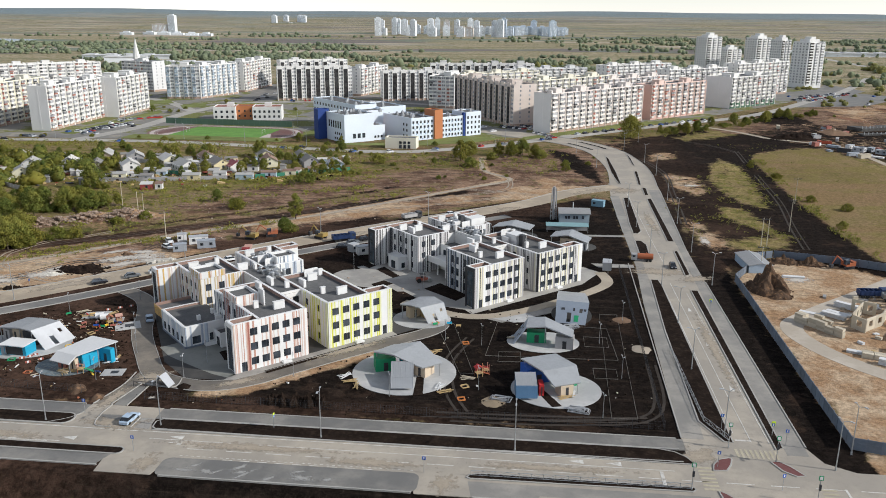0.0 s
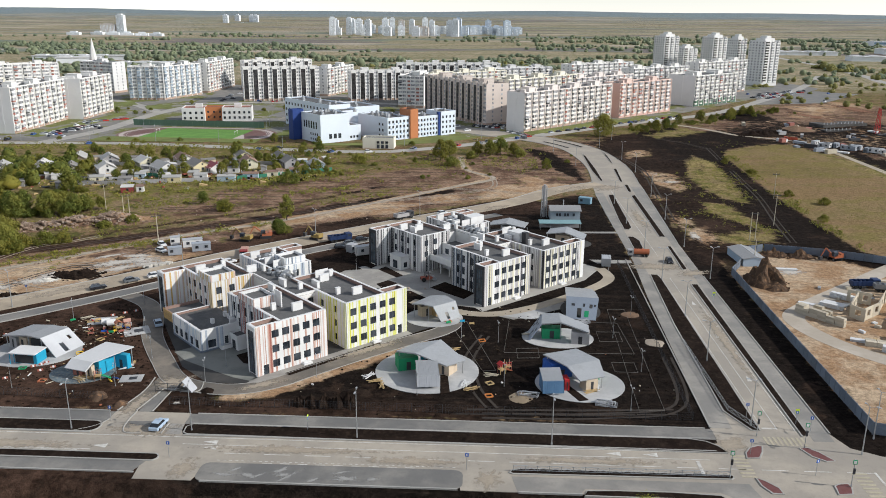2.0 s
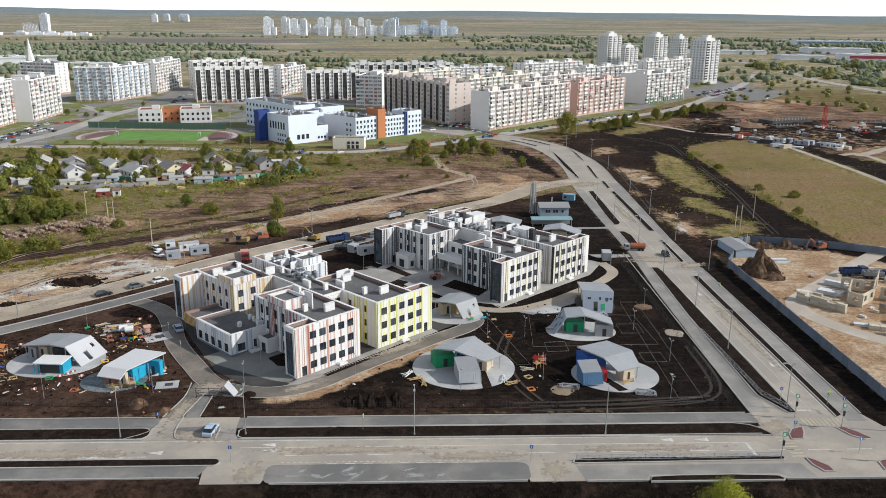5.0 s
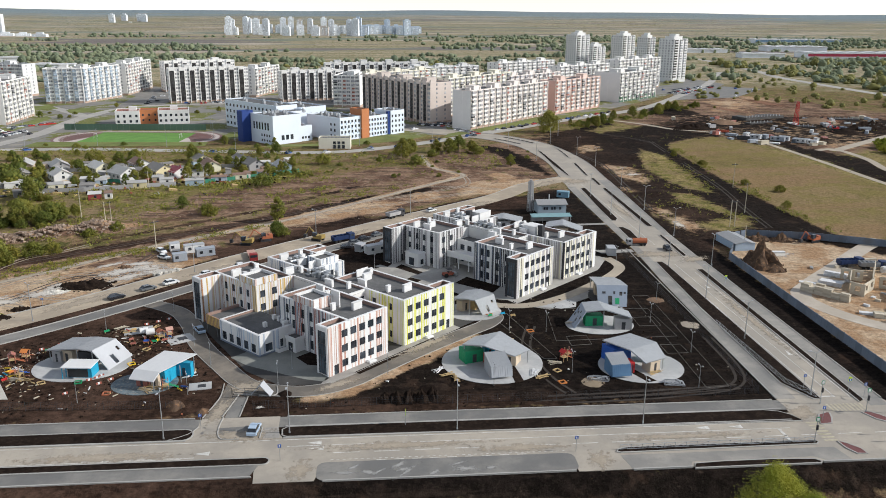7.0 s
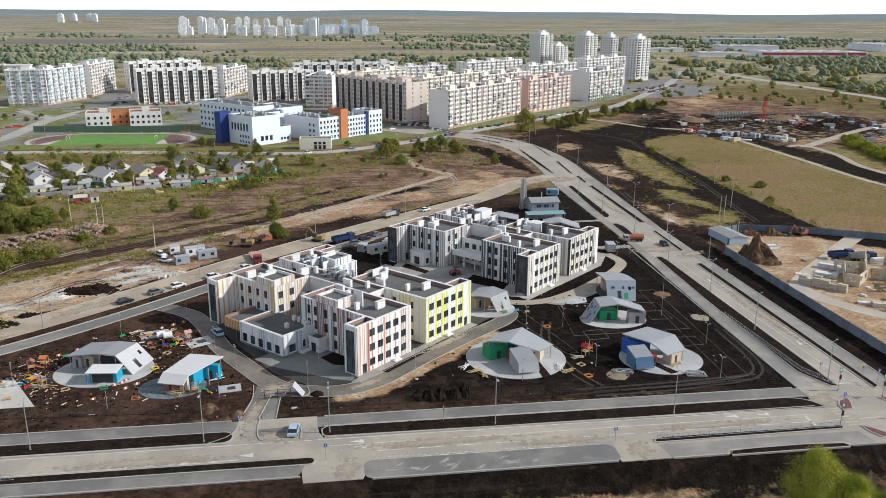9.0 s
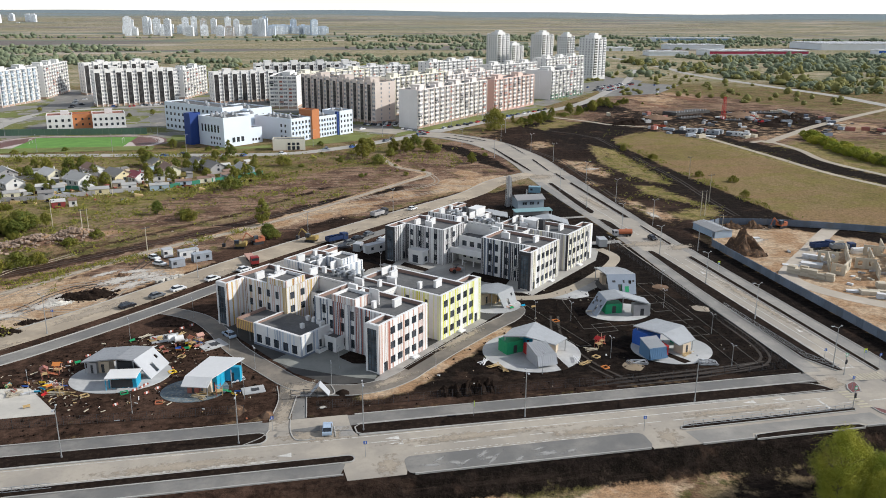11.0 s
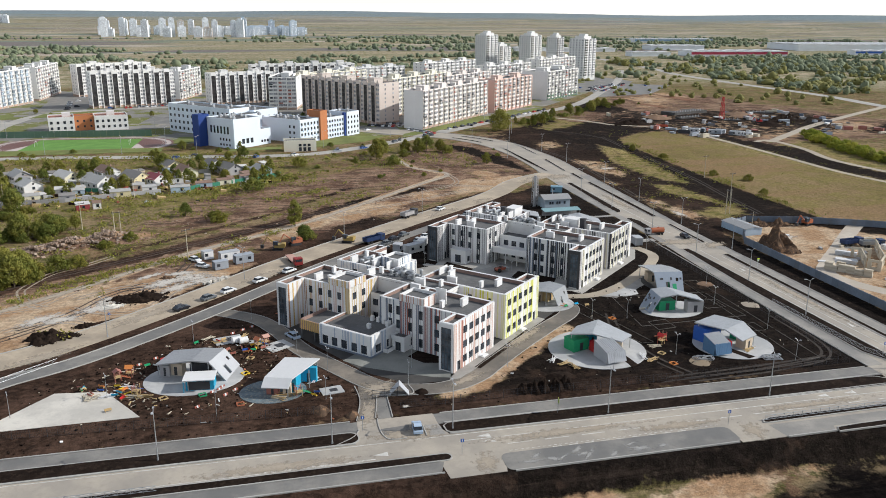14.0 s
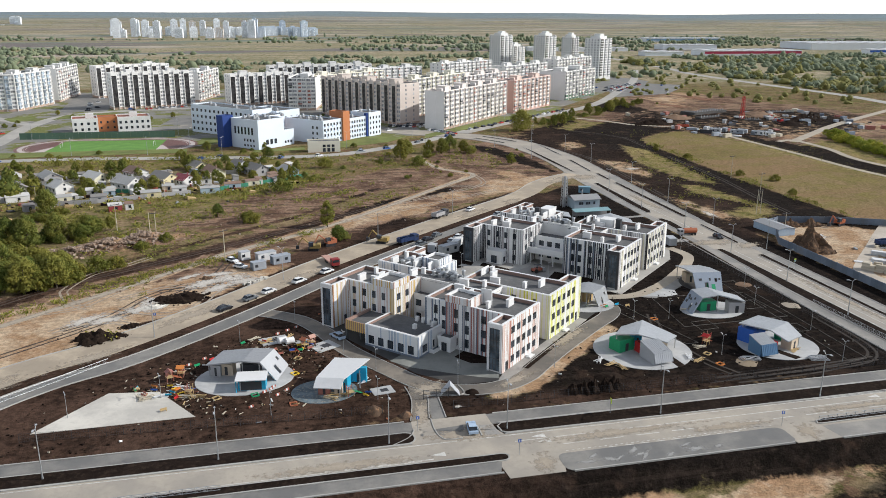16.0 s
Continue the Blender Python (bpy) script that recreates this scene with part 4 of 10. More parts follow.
b.prism([(-155, 147.6), (-143.5, 162.2), (-133.5, 160.8), (-125.5, 148.0)], -0.1, 0.06)
sheet("concrete_slab", b, road_material("bare_slab", (0.48, 0.45, 0.4), (0.64, 0.6, 0.53), 0.3), "bare whitish concrete playground slab", "slab")
# wheel ruts
RUT = surface("pale_rut", (0.36, 0.3, 0.235), 0.95, 0.2, big=0.2, dirt=(0.12, 0.085, 0.062), dirt_amount=0.8)
DARKRUT = surface("dark_rut", (0.06, 0.044, 0.034), 0.95, 0.25, big=0.2, dirt=(0.14, 0.1, 0.075), dirt_amount=0.8)
rut_rng = random.Random(3)
for name, mat, lines in (("pale_rut", RUT, ([(-215, 168), (-176, 207), (-146, 236), (-123, 260), (-83, 293), (-30, 350), (-9, 374), (-22, 395), (-26, 432)], [(-83, 293), (-40, 318), (-8, 338)], [(-30, 350), (-12, 346), (4, 342)], [(-60, 318), (-30, 336), (-10, 352), (-9, 374)])),
                         ("pale_rut", surface("dry_rut", (0.046, 0.036, 0.029), 0.95, 0.25, big=0.2), ([(118, 476), (112, 420), (108, 380), (104, 340), (97, 300), (93, 270)], [(60, 440), (66, 400), (62, 350), (58, 300)], [(95, 510), (110, 490), (117, 470)], [(16, 196), (8, 206), (-6, 196)], [(-20, 140.6), (4, 141.6), (24, 143)], [(-14, 139.8), (10, 140.6), (26, 146), (28, 170)], [(-12, 142), (-15, 152), (-17, 166), (-13, 180)])),
                         ("pale_rut", RUT, ([(-166.9, 214.4), (-159.5, 217), (-154.1, 224.9), (-148.3, 233.4), (-140.3, 242.3), (-128.5, 254.4)], [(-146.1, 261.4), (-153.2, 253.7), (-161.4, 246.9), (-165.5, 234.7), (-165.6, 228.9), (-160.9, 220.4), (-156.6, 216.4)], [(-150, 214), (-146.3, 211.8), (-134.6, 207.6), (-128.2, 214.5), (-124.5, 223.1), (-118, 230)], [(-163.2, 199.9), (-156.6, 204.1), (-147.1, 203.6), (-142.6, 196.8)], [(-150, 222), (-140, 229), (-128, 232), (-116, 236)])),
                         ("dark_rut", DARKRUT, ([(-160, 201), (-150, 209), (-143, 222), (-133, 231)], [(-140, 226), (-128, 228), (-119, 226)],[(-190, 214), (-169, 236), (-140, 257), (-103, 285), (-60, 322)], [(-172, 186), (-150, 206), (-128, 232), (-122, 250)]))):
    b = Build()
    for line in lines:
        base = smooth_line([(x + rut_rng.uniform(-0.4, 0.4), y + rut_rng.uniform(-0.4, 0.4)) for x, y in line], 8)
        for d in (-0.95, 0.95):
            ribbon(b, offset(base, d), rut_rng.uniform(0.45, 0.7), 0.035 + 0.012 * rut_rng.random(), 0.03)
    sheet(name, b, mat, "wheel ruts in soft ground", "track")
b = Build()
ribbon(b, smooth_line([(-215, 168), (-176, 207), (-146, 236), (-123, 260), (-83, 293), (-30, 350), (-9, 374), (-22, 395), (-26, 432)], 10), 2.7, 0.03, 0.06)
ribbon(b, smooth_line([(150, 530), (178, 508), (186, 490), (187, 453), (187, 393), (186, 342), (192, 304), (202, 250)], 8), 3.6, 0.05, 0.08)
ribbon(b, smooth_line([(204, 438), (217, 441), (216, 408), (207, 371), (211, 327), (217, 270)], 8), 4.2, 0.052, 0.08)
ribbon(b, smooth_line([(213, 436), (250, 466), (293.6, 500.3), (369.7, 552), (460, 610)], 8), 6, 0.055, 0.08)
ribbon(b, smooth_line([(150, 530), (136, 560), (112, 590)], 8), 4, 0.058, 0.08)
sheet("dirt_track", b, SANDROAD, "pale beaten dirt track across the meadow", "track")

# thin kerb frames of unfinished courts
b = Build()
def frame_lines(pts, w=0.06):
    for p, q in zip(pts, pts[1:] + pts[:1]):
        ribbon(b, [p, q], w, 0.1, 0.2)
frame_lines([(-9, 170), (21, 171), (20, 190), (-7, 192)])
frame_lines([(-6, 167), (-1, 167.5), (-1, 173), (-6, 172.5)])
frame_lines([(15, 161), (20, 161), (20, 166), (15, 166)])
frame_lines([(14, 178), (19.5, 178), (19.5, 184), (14, 184)])
frame_lines([(17, 143), (22, 143.5), (23.5, 200), (19, 200)])
frame_lines([(-14, 160), (-11, 160), (-18, 189), (-22, 187)])
sheet("court_kerb", b, surface("dirty_kerb", (0.2, 0.185, 0.165), 0.9, 0.3, big=0.4), "thin concrete kerbs of unfinished courts", "kerb")


# ---------- the two nursery school buildings ----------
rng = random.Random(7)
WIN = {}


def window_mesh(w, h):
    """Frame with one mullion, and its pane; the opening's plane is y = 0, looking to -y."""
    key = (round(w, 2), round(h, 2))
    if key not in WIN:
        f = Build()
        t = 0.09
        f.box(-w / 2, w / 2, -0.03, 0.06, -h / 2, -h / 2 + t)
        f.box(-w / 2, w / 2, -0.03, 0.06, h / 2 - t, h / 2)
        f.box(-w / 2, -w / 2 + t, -0.03, 0.06, -h / 2 + t, h / 2 - t)
        f.box(w / 2 - t, w / 2, -0.03, 0.06, -h / 2 + t, h / 2 - t)
        f.box(w * 0.12, w * 0.12 + 0.07, -0.02, 0.05, -h / 2 + t, h / 2 - t)
        p = Build()
        p.box(-w / 2 + t, w / 2 - t, 0.0, 0.03, -h / 2 + t, h / 2 - t)
        WIN[key] = (f.mesh("window", [FRAME]), p.mesh("pane", [GLASS]))
    return WIN[key]


def put_window(parent, m, w, h, label=""):
    f, p = window_mesh(w, h)
    ob = part("window", f, None, parent, label)
    ob.matrix_local = m
    part("pane", p, None, ob)
    return ob


def facade(parent, a, c, z0, z1, palette, windows=(), depth=0.22, wide=(0.17, 0.44), door=None):
    """A clad wall from a to c (outside to the right of that way): upright strips of coloured panels, cut round the windows."""
    a, c = Vector(a), Vector(c)
    way = (c - a)
    length = way.length
    ang = math.degrees(math.atan2(way.y, way.x))
    m = pose(a.x, a.y, 0, 0, 0, ang)
    b = Build()
    cuts, x = [0.0], 0.0
    while x < length - 0.3:
        x = min(length, x + rng.uniform(*wide))
        cuts.append(x)
    cuts[-1] = length
    edges = sorted(set(round(k, 3) for k in cuts + [k for w in windows for k in (w[0] - w[2] / 2, w[0] + w[2] / 2)]))
    slots = len(palette)
    weights = [p[1] for p in palette]
    colour, last = {}, -1
    for i in range(len(cuts) - 1):
        pick = rng.choices(range(slots), weights)[0]
        if pick == last and pick:
            pick = 0
        colour[i], last = pick, pick
    for x0, x1 in zip(edges, edges[1:]):
        if x1 - x0 < 0.01:
            continue
        mid = (x0 + x1) / 2
        i = max(k for k in range(len(cuts)) if cuts[k] <= mid)
        s = colour.get(i, 0)
        holes = sorted((w[1] - w[3] / 2, w[1] + w[3] / 2) for w in windows if abs(mid - w[0]) < w[2] / 2)
        z = z0
        proud = depth + (0.03 if s else 0.0)
        for lo, hi in holes + [(z1, z1)]:
            if lo > z + 0.02:
                b.box(x0, x1, -proud, 0, z, lo, s)
            z = max(z, hi)
    ob = part("cladding", b, [p[0] for p in palette], parent)
    ob.matrix_local = m
    for x, z, w, h in windows:
        put_window(parent, m @ pose(x, -0.06, z), w, h)
    return m


def nursery(m, pal, label, low_block):
    top = 11.2
    va = 24 if low_block else 19.6
    home = thing("nursery_school", m, label, "building", "nursery schools")
    # wings: u0, u1, v0, v1 of the main body and of the glazed end bay
    wings = (("a", (6, 17.5, 0, va), (0, 6, 0, 3.4)), ("b", (23, 34.5, 0, 24), (34.5, 40.5, 0, 3.4)),
             ("c", (6, 17.5, 33.6, 51.2), (0, 6, 47.8, 51.2)), ("d", (23, 34.5, 33.6, 51.2), (34.5, 40.5, 47.8, 51.2)))
    for key, (u0, u1, v0, v1), (a0, a1, b0, b1) in wings:
        b = Build()
        for x0, x1, y0, y1 in ((u0, u1, v0, v1), (a0, a1, b0, b1)):
            b.box(x0 + 0.02, x1 - 0.02, y0 + 0.02, y1 - 0.02, 0, 10.3, 0)
            b.add([(x0, y0, 10.34), (x1, y0, 10.34), (x1, y1, 10.34), (x0, y1, 10.34)], [(0, 1, 2, 3)], 1)
        part("wall", b, [WALLW, ROOFING], home)
        t = 0.45
        for x0, x1, y0, y1 in ((u0, u1, v0, v0 + t), (u0, u1, v1 - t, v1), (u0, u0 + t, v0 + t, v1 - t), (u1 - t, u1, v0 + t, v1 - t), (a0, a1, b0, b0 + t), (a0, a1, b1 - t, b1),
                               ((a0, a0 + t, b0 + t, b1 - t) if a0 < 10 else (a1 - t, a1, b0 + t, b1 - t))):
            b = Build()
            b.box(x0 + 0.03, x1 - 0.03, y0 + 0.03, y1 - 0.03, 10.3, top, 0)
            b.box(x0 - 0.08, x1 + 0.08, y0 - 0.08, y1 + 0.08, top, top + 0.07, 1)
            part("parapet", b, [PARAPET, WHITE], home, "brown-faced parapet with white metal capping")
    P = pal
    floors = (2.0, 5.4, 8.8)
    big = lambda n, L, x0, w=1.75: [(x0 + i * (L - 2 * x0) / (n - 1), z, w, 1.75) for i in range(n) for z in floors]
    # south-east fronts
    door = [(2.1, 1.15, 1.3, 2.3)]
    facade(home, (0, 0), (17.5, 0), 0, top, P["a"], [w for w in big(5, 19.5, 4.6)] + door)
    facade(home, (23, 0), (40.5, 0), 0, top, P["b"], [w for w in big(5, 15.0, 1.9)] + [(15.4, 1.15, 1.2, 2.3)])
    # inner court walls
    facade(home, (17.5, 0), (17.5, 12.6), 0, top, P["a"], [(9.5, z, 1.5, 1.7) for z in floors])
    facade(home, (23, 12.6), (23, 0), 0, top, P["b"], [(3.0, z, 1.3, 1.7) for z in floors] + [(8.6, z, 0.9, 1.7) for z in floors])
    # north-east and north-west fronts
    facade(home, (40.5, 0), (40.5, 3.4), 0, top, P["b"])
    facade(home, (34.5, 3.4), (34.5, 24), 0, top, P["b"], [(x, z, 1.6, 1.75) for x in (4, 9, 14) for z in floors])
    facade(home, (34.5, 33.6), (34.5, 47.8), 0, top, P["d"], [(x, z, 1.6, 1.75) for x in (4, 9) for z in floors])
    facade(home, (40.5, 51.2), (23, 51.2), 0, top, P["d"], big(5, 15.0, 1.9))
    facade(home, (17.5, 51.2), (0, 51.2), 0, top, P["c"], big(5, 15.0, 1.9))
    facade(home, (23, 51.2), (23, 38.6), 0, top, P["d"], [(6, z, 1.5, 1.7) for z in floors])
    facade(home, (17.5, 38.6), (17.5, 51.2), 0, top, P["c"], [(6, z, 1.5, 1.7) for z in floors])
    # south-west fronts of the wings
    sw = [(x, z, 1.1, 2.2) for x in (3.0, 5.2, 8.6, 11.6) for z in floors]
    facade(home, (6, va), (6, 3.4), 0, top, P["a2"], sw + [(16.0 if low_block else 14.2, z, 1.4, 1.9) for z in floors])
    facade(home, (6, 47.8), (6, 33.6), 0, top, P["c"], [(x, z, 1.2, 1.9) for x in (2.2, 5.4, 8.4, 11.4) for z in floors])
    facade(home, (0, 47.8), (6, 47.8), 0, top, P["c"], [(4.6, 1.15, 1.1, 2.3)])
    facade(home, (6, 33.6), (14.5, 33.6), 0, top, P["c"], [(x, z, 1.5, 1.8) for x in (2.0, 5.5) for z in floors[1:]])
    facade(home, (14.5, 33.6), (17.5, 33.6), 8.0, top, P["c"])
    facade(home, (6, 3.4), (0, 3.4), 0, top, P["a2"])
    facade(home, (14.5, va), (6, va), 0, top, P["a2"])
    facade(home, (26, 33.6), (34.5, 33.6), 0, top, P["d"], [(4.0, z, 1.5, 1.8) for z in floors])
    facade(home, (34.5, 24), (26, 24), 0, top, P["b"])
    # glazed stair ends
    for v0, v1 in ((0, 3.4), (47.8, 51.2)):
        b = Build()
        for k in range(4):
            b.box(-0.16, -0.06, v0 + 0.45 + k * 0.78, v0 + 0.53 + k * 0.78, 0.4, 10.2)
        for k in range(8):
            b.box(-0.15, -0.05, v0 + 0.45, v1 - 0.4, 0.4 + k * 1.38, 0.48 + k * 1.38)
        s = part("stair_glazing", b, FRAME, home, "tall dark glazed stair window")
        b = Build()
        b.box(-0.08, -0.02, v0 + 0.45, v1 - 0.4, 0.4, 10.2)
        part("pane", b, GLASSLIT, s)
        b = Build()
        b.box(-0.22, 0, v0 - 0.1, v0 + 0.43, 0, top, 0)
        b.box(-0.22, 0, v1 - 0.42, v1 + 0.1, 0, top, 0)
        b.box(-0.22, 0, v0 + 0.43, v1 - 0.42, 10.2, top, 0)
        part("cladding", b, P["end"], home)
    # spine between the wings
    for x0, x1, y0, y1, h in ((17.5, 23, 12.6, 24, 10.6), (17.5, 23, 33.6, 38.6, 10.6), (17.5 if low_block else 20, 26, 24, 33.6, 10.6), (14.5, 17.5, va, 33.6, 7.3)) + (((17.5, 20, 24, 33.6, 7.3),) if va < 24 else ()):
        b = Build()
        b.box(x0, x1, y0, y1, 0, h, 0)
        wing = part("link", b, WALLW, home, "white link between the wings")
        b = Build()
        b.box(x0, x1, y0, y1, h + 0.004, h + 0.04)
        part("flat_roof", b, ROOFING, wing, "flat felt roof")
    for x0, x1, y0, y1 in ((17.5, 17.9, 24, 33.6) if low_block else (20, 20.4, 24, 33.6), (17.5, 23, 12.6, 13.0)):
        b = Build()
        b.box(x0, x1, y0, y1, 10.65, top)
        part("parapet", b, WALLW, home)
    for x in (18.9, 21.4):
        for z in floors[1:]:
            put_window(home, pose(x, 12.5, z), 1.5, 1.7)
    cols = (1.7, 4.8, 7.9) if low_block else (2.4, 5.2, 8.0, 10.8)
    facade(home, (14.5, 33.6), (14.5, va), 0, 8.0, [(WHITE, 1)], [(x, 5.6, 1.7, 1.7) for x in cols] + [(x, 2.0, 1.5, 1.9) for x in cols], wide=(1.2, 1.2))
    # roof: raised stair heads, vents, ducts
    def head(u0, u1, v0, v1, h, mats, stripes, label):
        b = Build()
        b.box(u0, u1, v0, v1, 10.3, h, 0)
        b.add([(u0, v0, h + 0.02), (u1, v0, h + 0.02), (u1, v1, h + 0.02), (u0, v1, h + 0.02)], [(0, 1, 2, 3)], 1)
        for x0, x1, y0, y1 in ((u0, u1, v0, v0 + 0.3), (u0, u1, v1 - 0.3, v1), (u0, u0 + 0.3, v0 + 0.3, v1 - 0.3), (u1 - 0.3, u1, v0 + 0.3, v1 - 0.3)):
            b.box(x0, x1, y0, y1, h, h + 0.7, 0)
        part("stair_head", b, mats, home, label)
        facade(home, (u0, v1), (u0, v0), 11.28 if u0 < 6.1 else 10.4, h + 0.7, stripes)
        facade(home, (u0, v0), (u1, v0), 11.28 if v0 == 33.6 else 10.4, h + 0.7, stripes)
    if low_block:
        head(6.0, 11.6, 11.8, 18.4, 12.2, [WHITE, ROOFING], P["a"], "striped stair head on the roof")
        head(6.0, 12.6, 33.6, 39.6, 12.2, [WHITE, ROOFING], P["c"], "striped stair head on the roof")
        head(27.5, 33.5, 34.6, 39.8, 12.2, [WHITE, ROOFING], P["d"], "striped stair head on the roof")
        b = Build()
        b.box(11.7, 12.0, 9.4, 12.2, 10.35, 14.0)
        part("screen_wall", b, WHITE, home, "white screen wall on the roof")
    if not low_block:
        for u, v, w, d, h, mat in ((27.0, 39.2, 1.3, 1.6, 3.2, BLACKP), (31.2, 37.6, 5.6, 3.6, 2.6, WHITE), (27.0, 10.9, 1.3, 1.6, 3.2, BLACKP), (28.0, 14.6, 4.0, 4.4, 2.7, WHITE), (24.6, 38.4, 2.2, 0.8, 1.9, WHITE)):
            b = Build()
            b.box(u - w / 2, u + w / 2, v - d / 2, v + d / 2, 10.36, 10.36 + h)
            b.box(u - w / 2 - 0.08, u + w / 2 + 0.08, v - d / 2 - 0.08, v + d / 2 + 0.08, 10.36 + h, 10.45 + h)
            part("shaft_head", b, mat, home, "dark shaft head" if mat is BLACKP else "white shaft head")
    b = Build()
    b.box(-1.3, 1.3, -0.35, 0.35, 0, 1.75)
    b.box(-1.38, 1.38, -0.43, 0.43, 1.75, 1.85)
    vent_mesh = b.mesh("roof_vent", [WHITE])
    b = Build()
    b.box(-0.55, 0.55, -0.35, 0.35, 0, 1.6)
    b.box(-0.62, 0.62, -0.42, 0.42, 1.6, 1.7)
    small_mesh = b.mesh("roof_vent", [WHITE])
    for u, v, r, me in ((9.5, 9.0, 0, small_mesh), (13.6, 5.6, 0, vent_mesh), (11.6, 14.8, 90, vent_mesh), (15.6, 20.6, 90, vent_mesh), (14.2, 16.4, 0, small_mesh), (26.6, 8.6, 0, small_mesh), (30.2, 5.8, 0, vent_mesh),
                        (25.2, 16.2, 90, vent_mesh), (29.4, 19.0, 0, vent_mesh), (33.0, 21.5, 0, small_mesh), (9.0, 45.6, 0, vent_mesh), (12.4, 42.2, 0, vent_mesh), (15.6, 46.2, 0, small_mesh), (9.2, 41.2, 90, vent_mesh),
                        (25.6, 47.6, 0, vent_mesh), (29.2, 44.0, 0, small_mesh), (31.6, 48.0, 0, small_mesh), (26.0, 40.6, 0, vent_mesh), (19.2, 21.6, 90, vent_mesh), (21.4, 17.0, 0, small_mesh), (18.6, 36.4, 0, vent_mesh), (21.6, 35.4, 90, small_mesh)):
        o = part("roof_vent", me, None, home)
        o.matrix_local = pose(u, v, 10.4 if not (17.5 < u < 23) else 10.65, 0, 0, r)
    for u, v, w, h in ((31.0, 22.6, 1.9, 1.9), (26.4, 36.2, 1.6, 2.2)):
        b = Build()
        b.box(u - w, u + w, v - 0.12, v + 0.12, 10.35, 10.35 + h)
        part("screen_wall", b, WHITE, home, "white screen wall on the roof")
    b = Build()
    for u, v, r, h in ((25.2, 44.6, 0.45, 1.4), (27.4, 43.0, 0.4, 1.8), (29.6, 41.6, 0.5, 1.2), (31.8, 43.6, 0.4, 1.5), (24.6, 41.8, 0.4, 1.2), (28.4, 46.0, 0.4, 1.1)):
        b.rod((u, v, 10.3), (u, v, 10.3 + h), r, n=10)
        b.rod((u, v, 10.3 + h), (u, v, 10.5 + h), r * 1.5, r * 1.1, n=10)
        b.box(u - 0.6, u + 0.6, v - 0.6, v + 0.6, 10.3, 10.7)
    b.rod((24.4, 43.4, 11.2), (32.4, 43.4, 11.2), 0.3, n=8)
    b.box(27.2, 29.6, 44.0, 45.6, 10.3, 11.5)
    part("ventilation_unit", b, STEEL, home, "shiny roof ducts and cowls")
    b = Build()
    for u, v, r, h in ((21.6, 25.4, 0.45, 1.6), (23.4, 27.0, 0.5, 1.4), (24.8, 25.2, 0.4, 1.8), (22.4, 29.2, 0.5, 1.3), (24.6, 30.4, 0.45, 1.6), (21.6, 32.2, 0.4, 1.2), (24.2, 32.6, 0.4, 1.2)):
        b.rod((u, v, 10.6), (u, v, 10.6 + h), r, n=10)
        b.rod((u, v, 10.6 + h), (u, v, 10.8 + h), r * 1.5, r * 1.1, n=10)
        b.box(u - 0.7, u + 0.7, v - 0.7, v + 0.7, 10.6, 11.0)
    for k in range(4):
        b.box(21.2 + (k % 2) * 2.4, 22.6 + (k % 2) * 2.4, 25.8 + k * 1.9, 27.0 + k * 1.9, 10.6, 11.6 + 0.3 * (k % 2))
    b.rod((21, 30.2, 11.3), (25.6, 30.2, 11.3), 0.35, n=8)
    b.rod((23.2, 24.5, 11.5), (23.2, 33, 11.5), 0.35, n=8)
    part("ventilation_plant", b, STEEL, home, "shiny roof ducts and cowls")
    if low_block:
        b = Build()
        b.box(-3.6, 7.0, 19.6, 34.6, 0, 4.6, 0)
        b.add([(-3.4, 19.8, 4.64), (7, 19.8, 4.64), (7, 34.4, 4.64), (-3.4, 34.4, 4.64)], [(0, 1, 2, 3)], 1)
        part("low_block", b, [WALLW, ROOFING], home, "low white block with grey felt roof")
        for x0, x1, y0, y1 in ((-3.6, 7, 19.6, 20.0), (-3.6, 7, 34.2, 34.6), (-3.6, -3.2, 20, 34.2)):
            b = Build()
            b.box(x0, x1, y0, y1, 4.6, 5.2, 0)
            b.box(x0 - 0.06, x1 + 0.06, y0 - 0.06, y1 + 0.06, 5.2, 5.27, 1)
            part("parapet", b, [PARAPET, WHITE], home, "brown-faced parapet with white metal capping")
        facade(home, (-3.6, 34.6), (-3.6, 19.6), 0, 5.2, P["low"], [(x, 1.7, 1.7, 2.1) for x in (1.8, 4.6, 7.4, 10.4, 13.2)], wide=(0.25, 0.6))
        facade(home, (-3.6, 19.6), (7, 19.6), 0, 5.2, P["low"], [(2.6, 1.7, 2.0, 1.9), (6.2, 1.7, 0.9, 1.9)], wide=(0.25, 0.6))
        b = Build()
        b.box(-3.4, 6, 34.6, 41.0, 3.9, 4.3, 0)
        b.box(-3.4, 6, 40.4, 41.0, 4.3, 4.9, 1)
        b.box(-3.5, -3.1, 34.7, 41.0, 2.6, 4.9, 1)
        for k in range(10):
            b.box(-3.56, -3.5, 34.8 + k * 0.6, 35.1 + k * 0.6, 2.5, 5.0, 2)
        for v in (36.5, 40.7):
            b.box(-3.4, -3.1, v - 0.15, v + 0.15, 0, 3.9, 0)
        part("canopy", b, [ROOFING, PARAPET, AMBER], home, "canopy with amber slats beside the low block")
        b = Build()
        b.box(3.2, 6.0, 15.2, 18.6, 0, 3.2, 0)
        for x0, x1, y0, y1 in ((3.0, 3.25, 15.0, 18.8), (3.25, 6.0, 15.0, 15.25), (3.25, 6.0, 18.55, 18.8)):
            b.box(x0, x1, y0, y1, 2.9, 3.7, 0)
        b.box(3.25, 6.0, 15.25, 18.55, 3.2, 3.24, 1)
        part("porch", b, [WHITE, ROOFING], home, "small white entrance porch with dark flat roof")
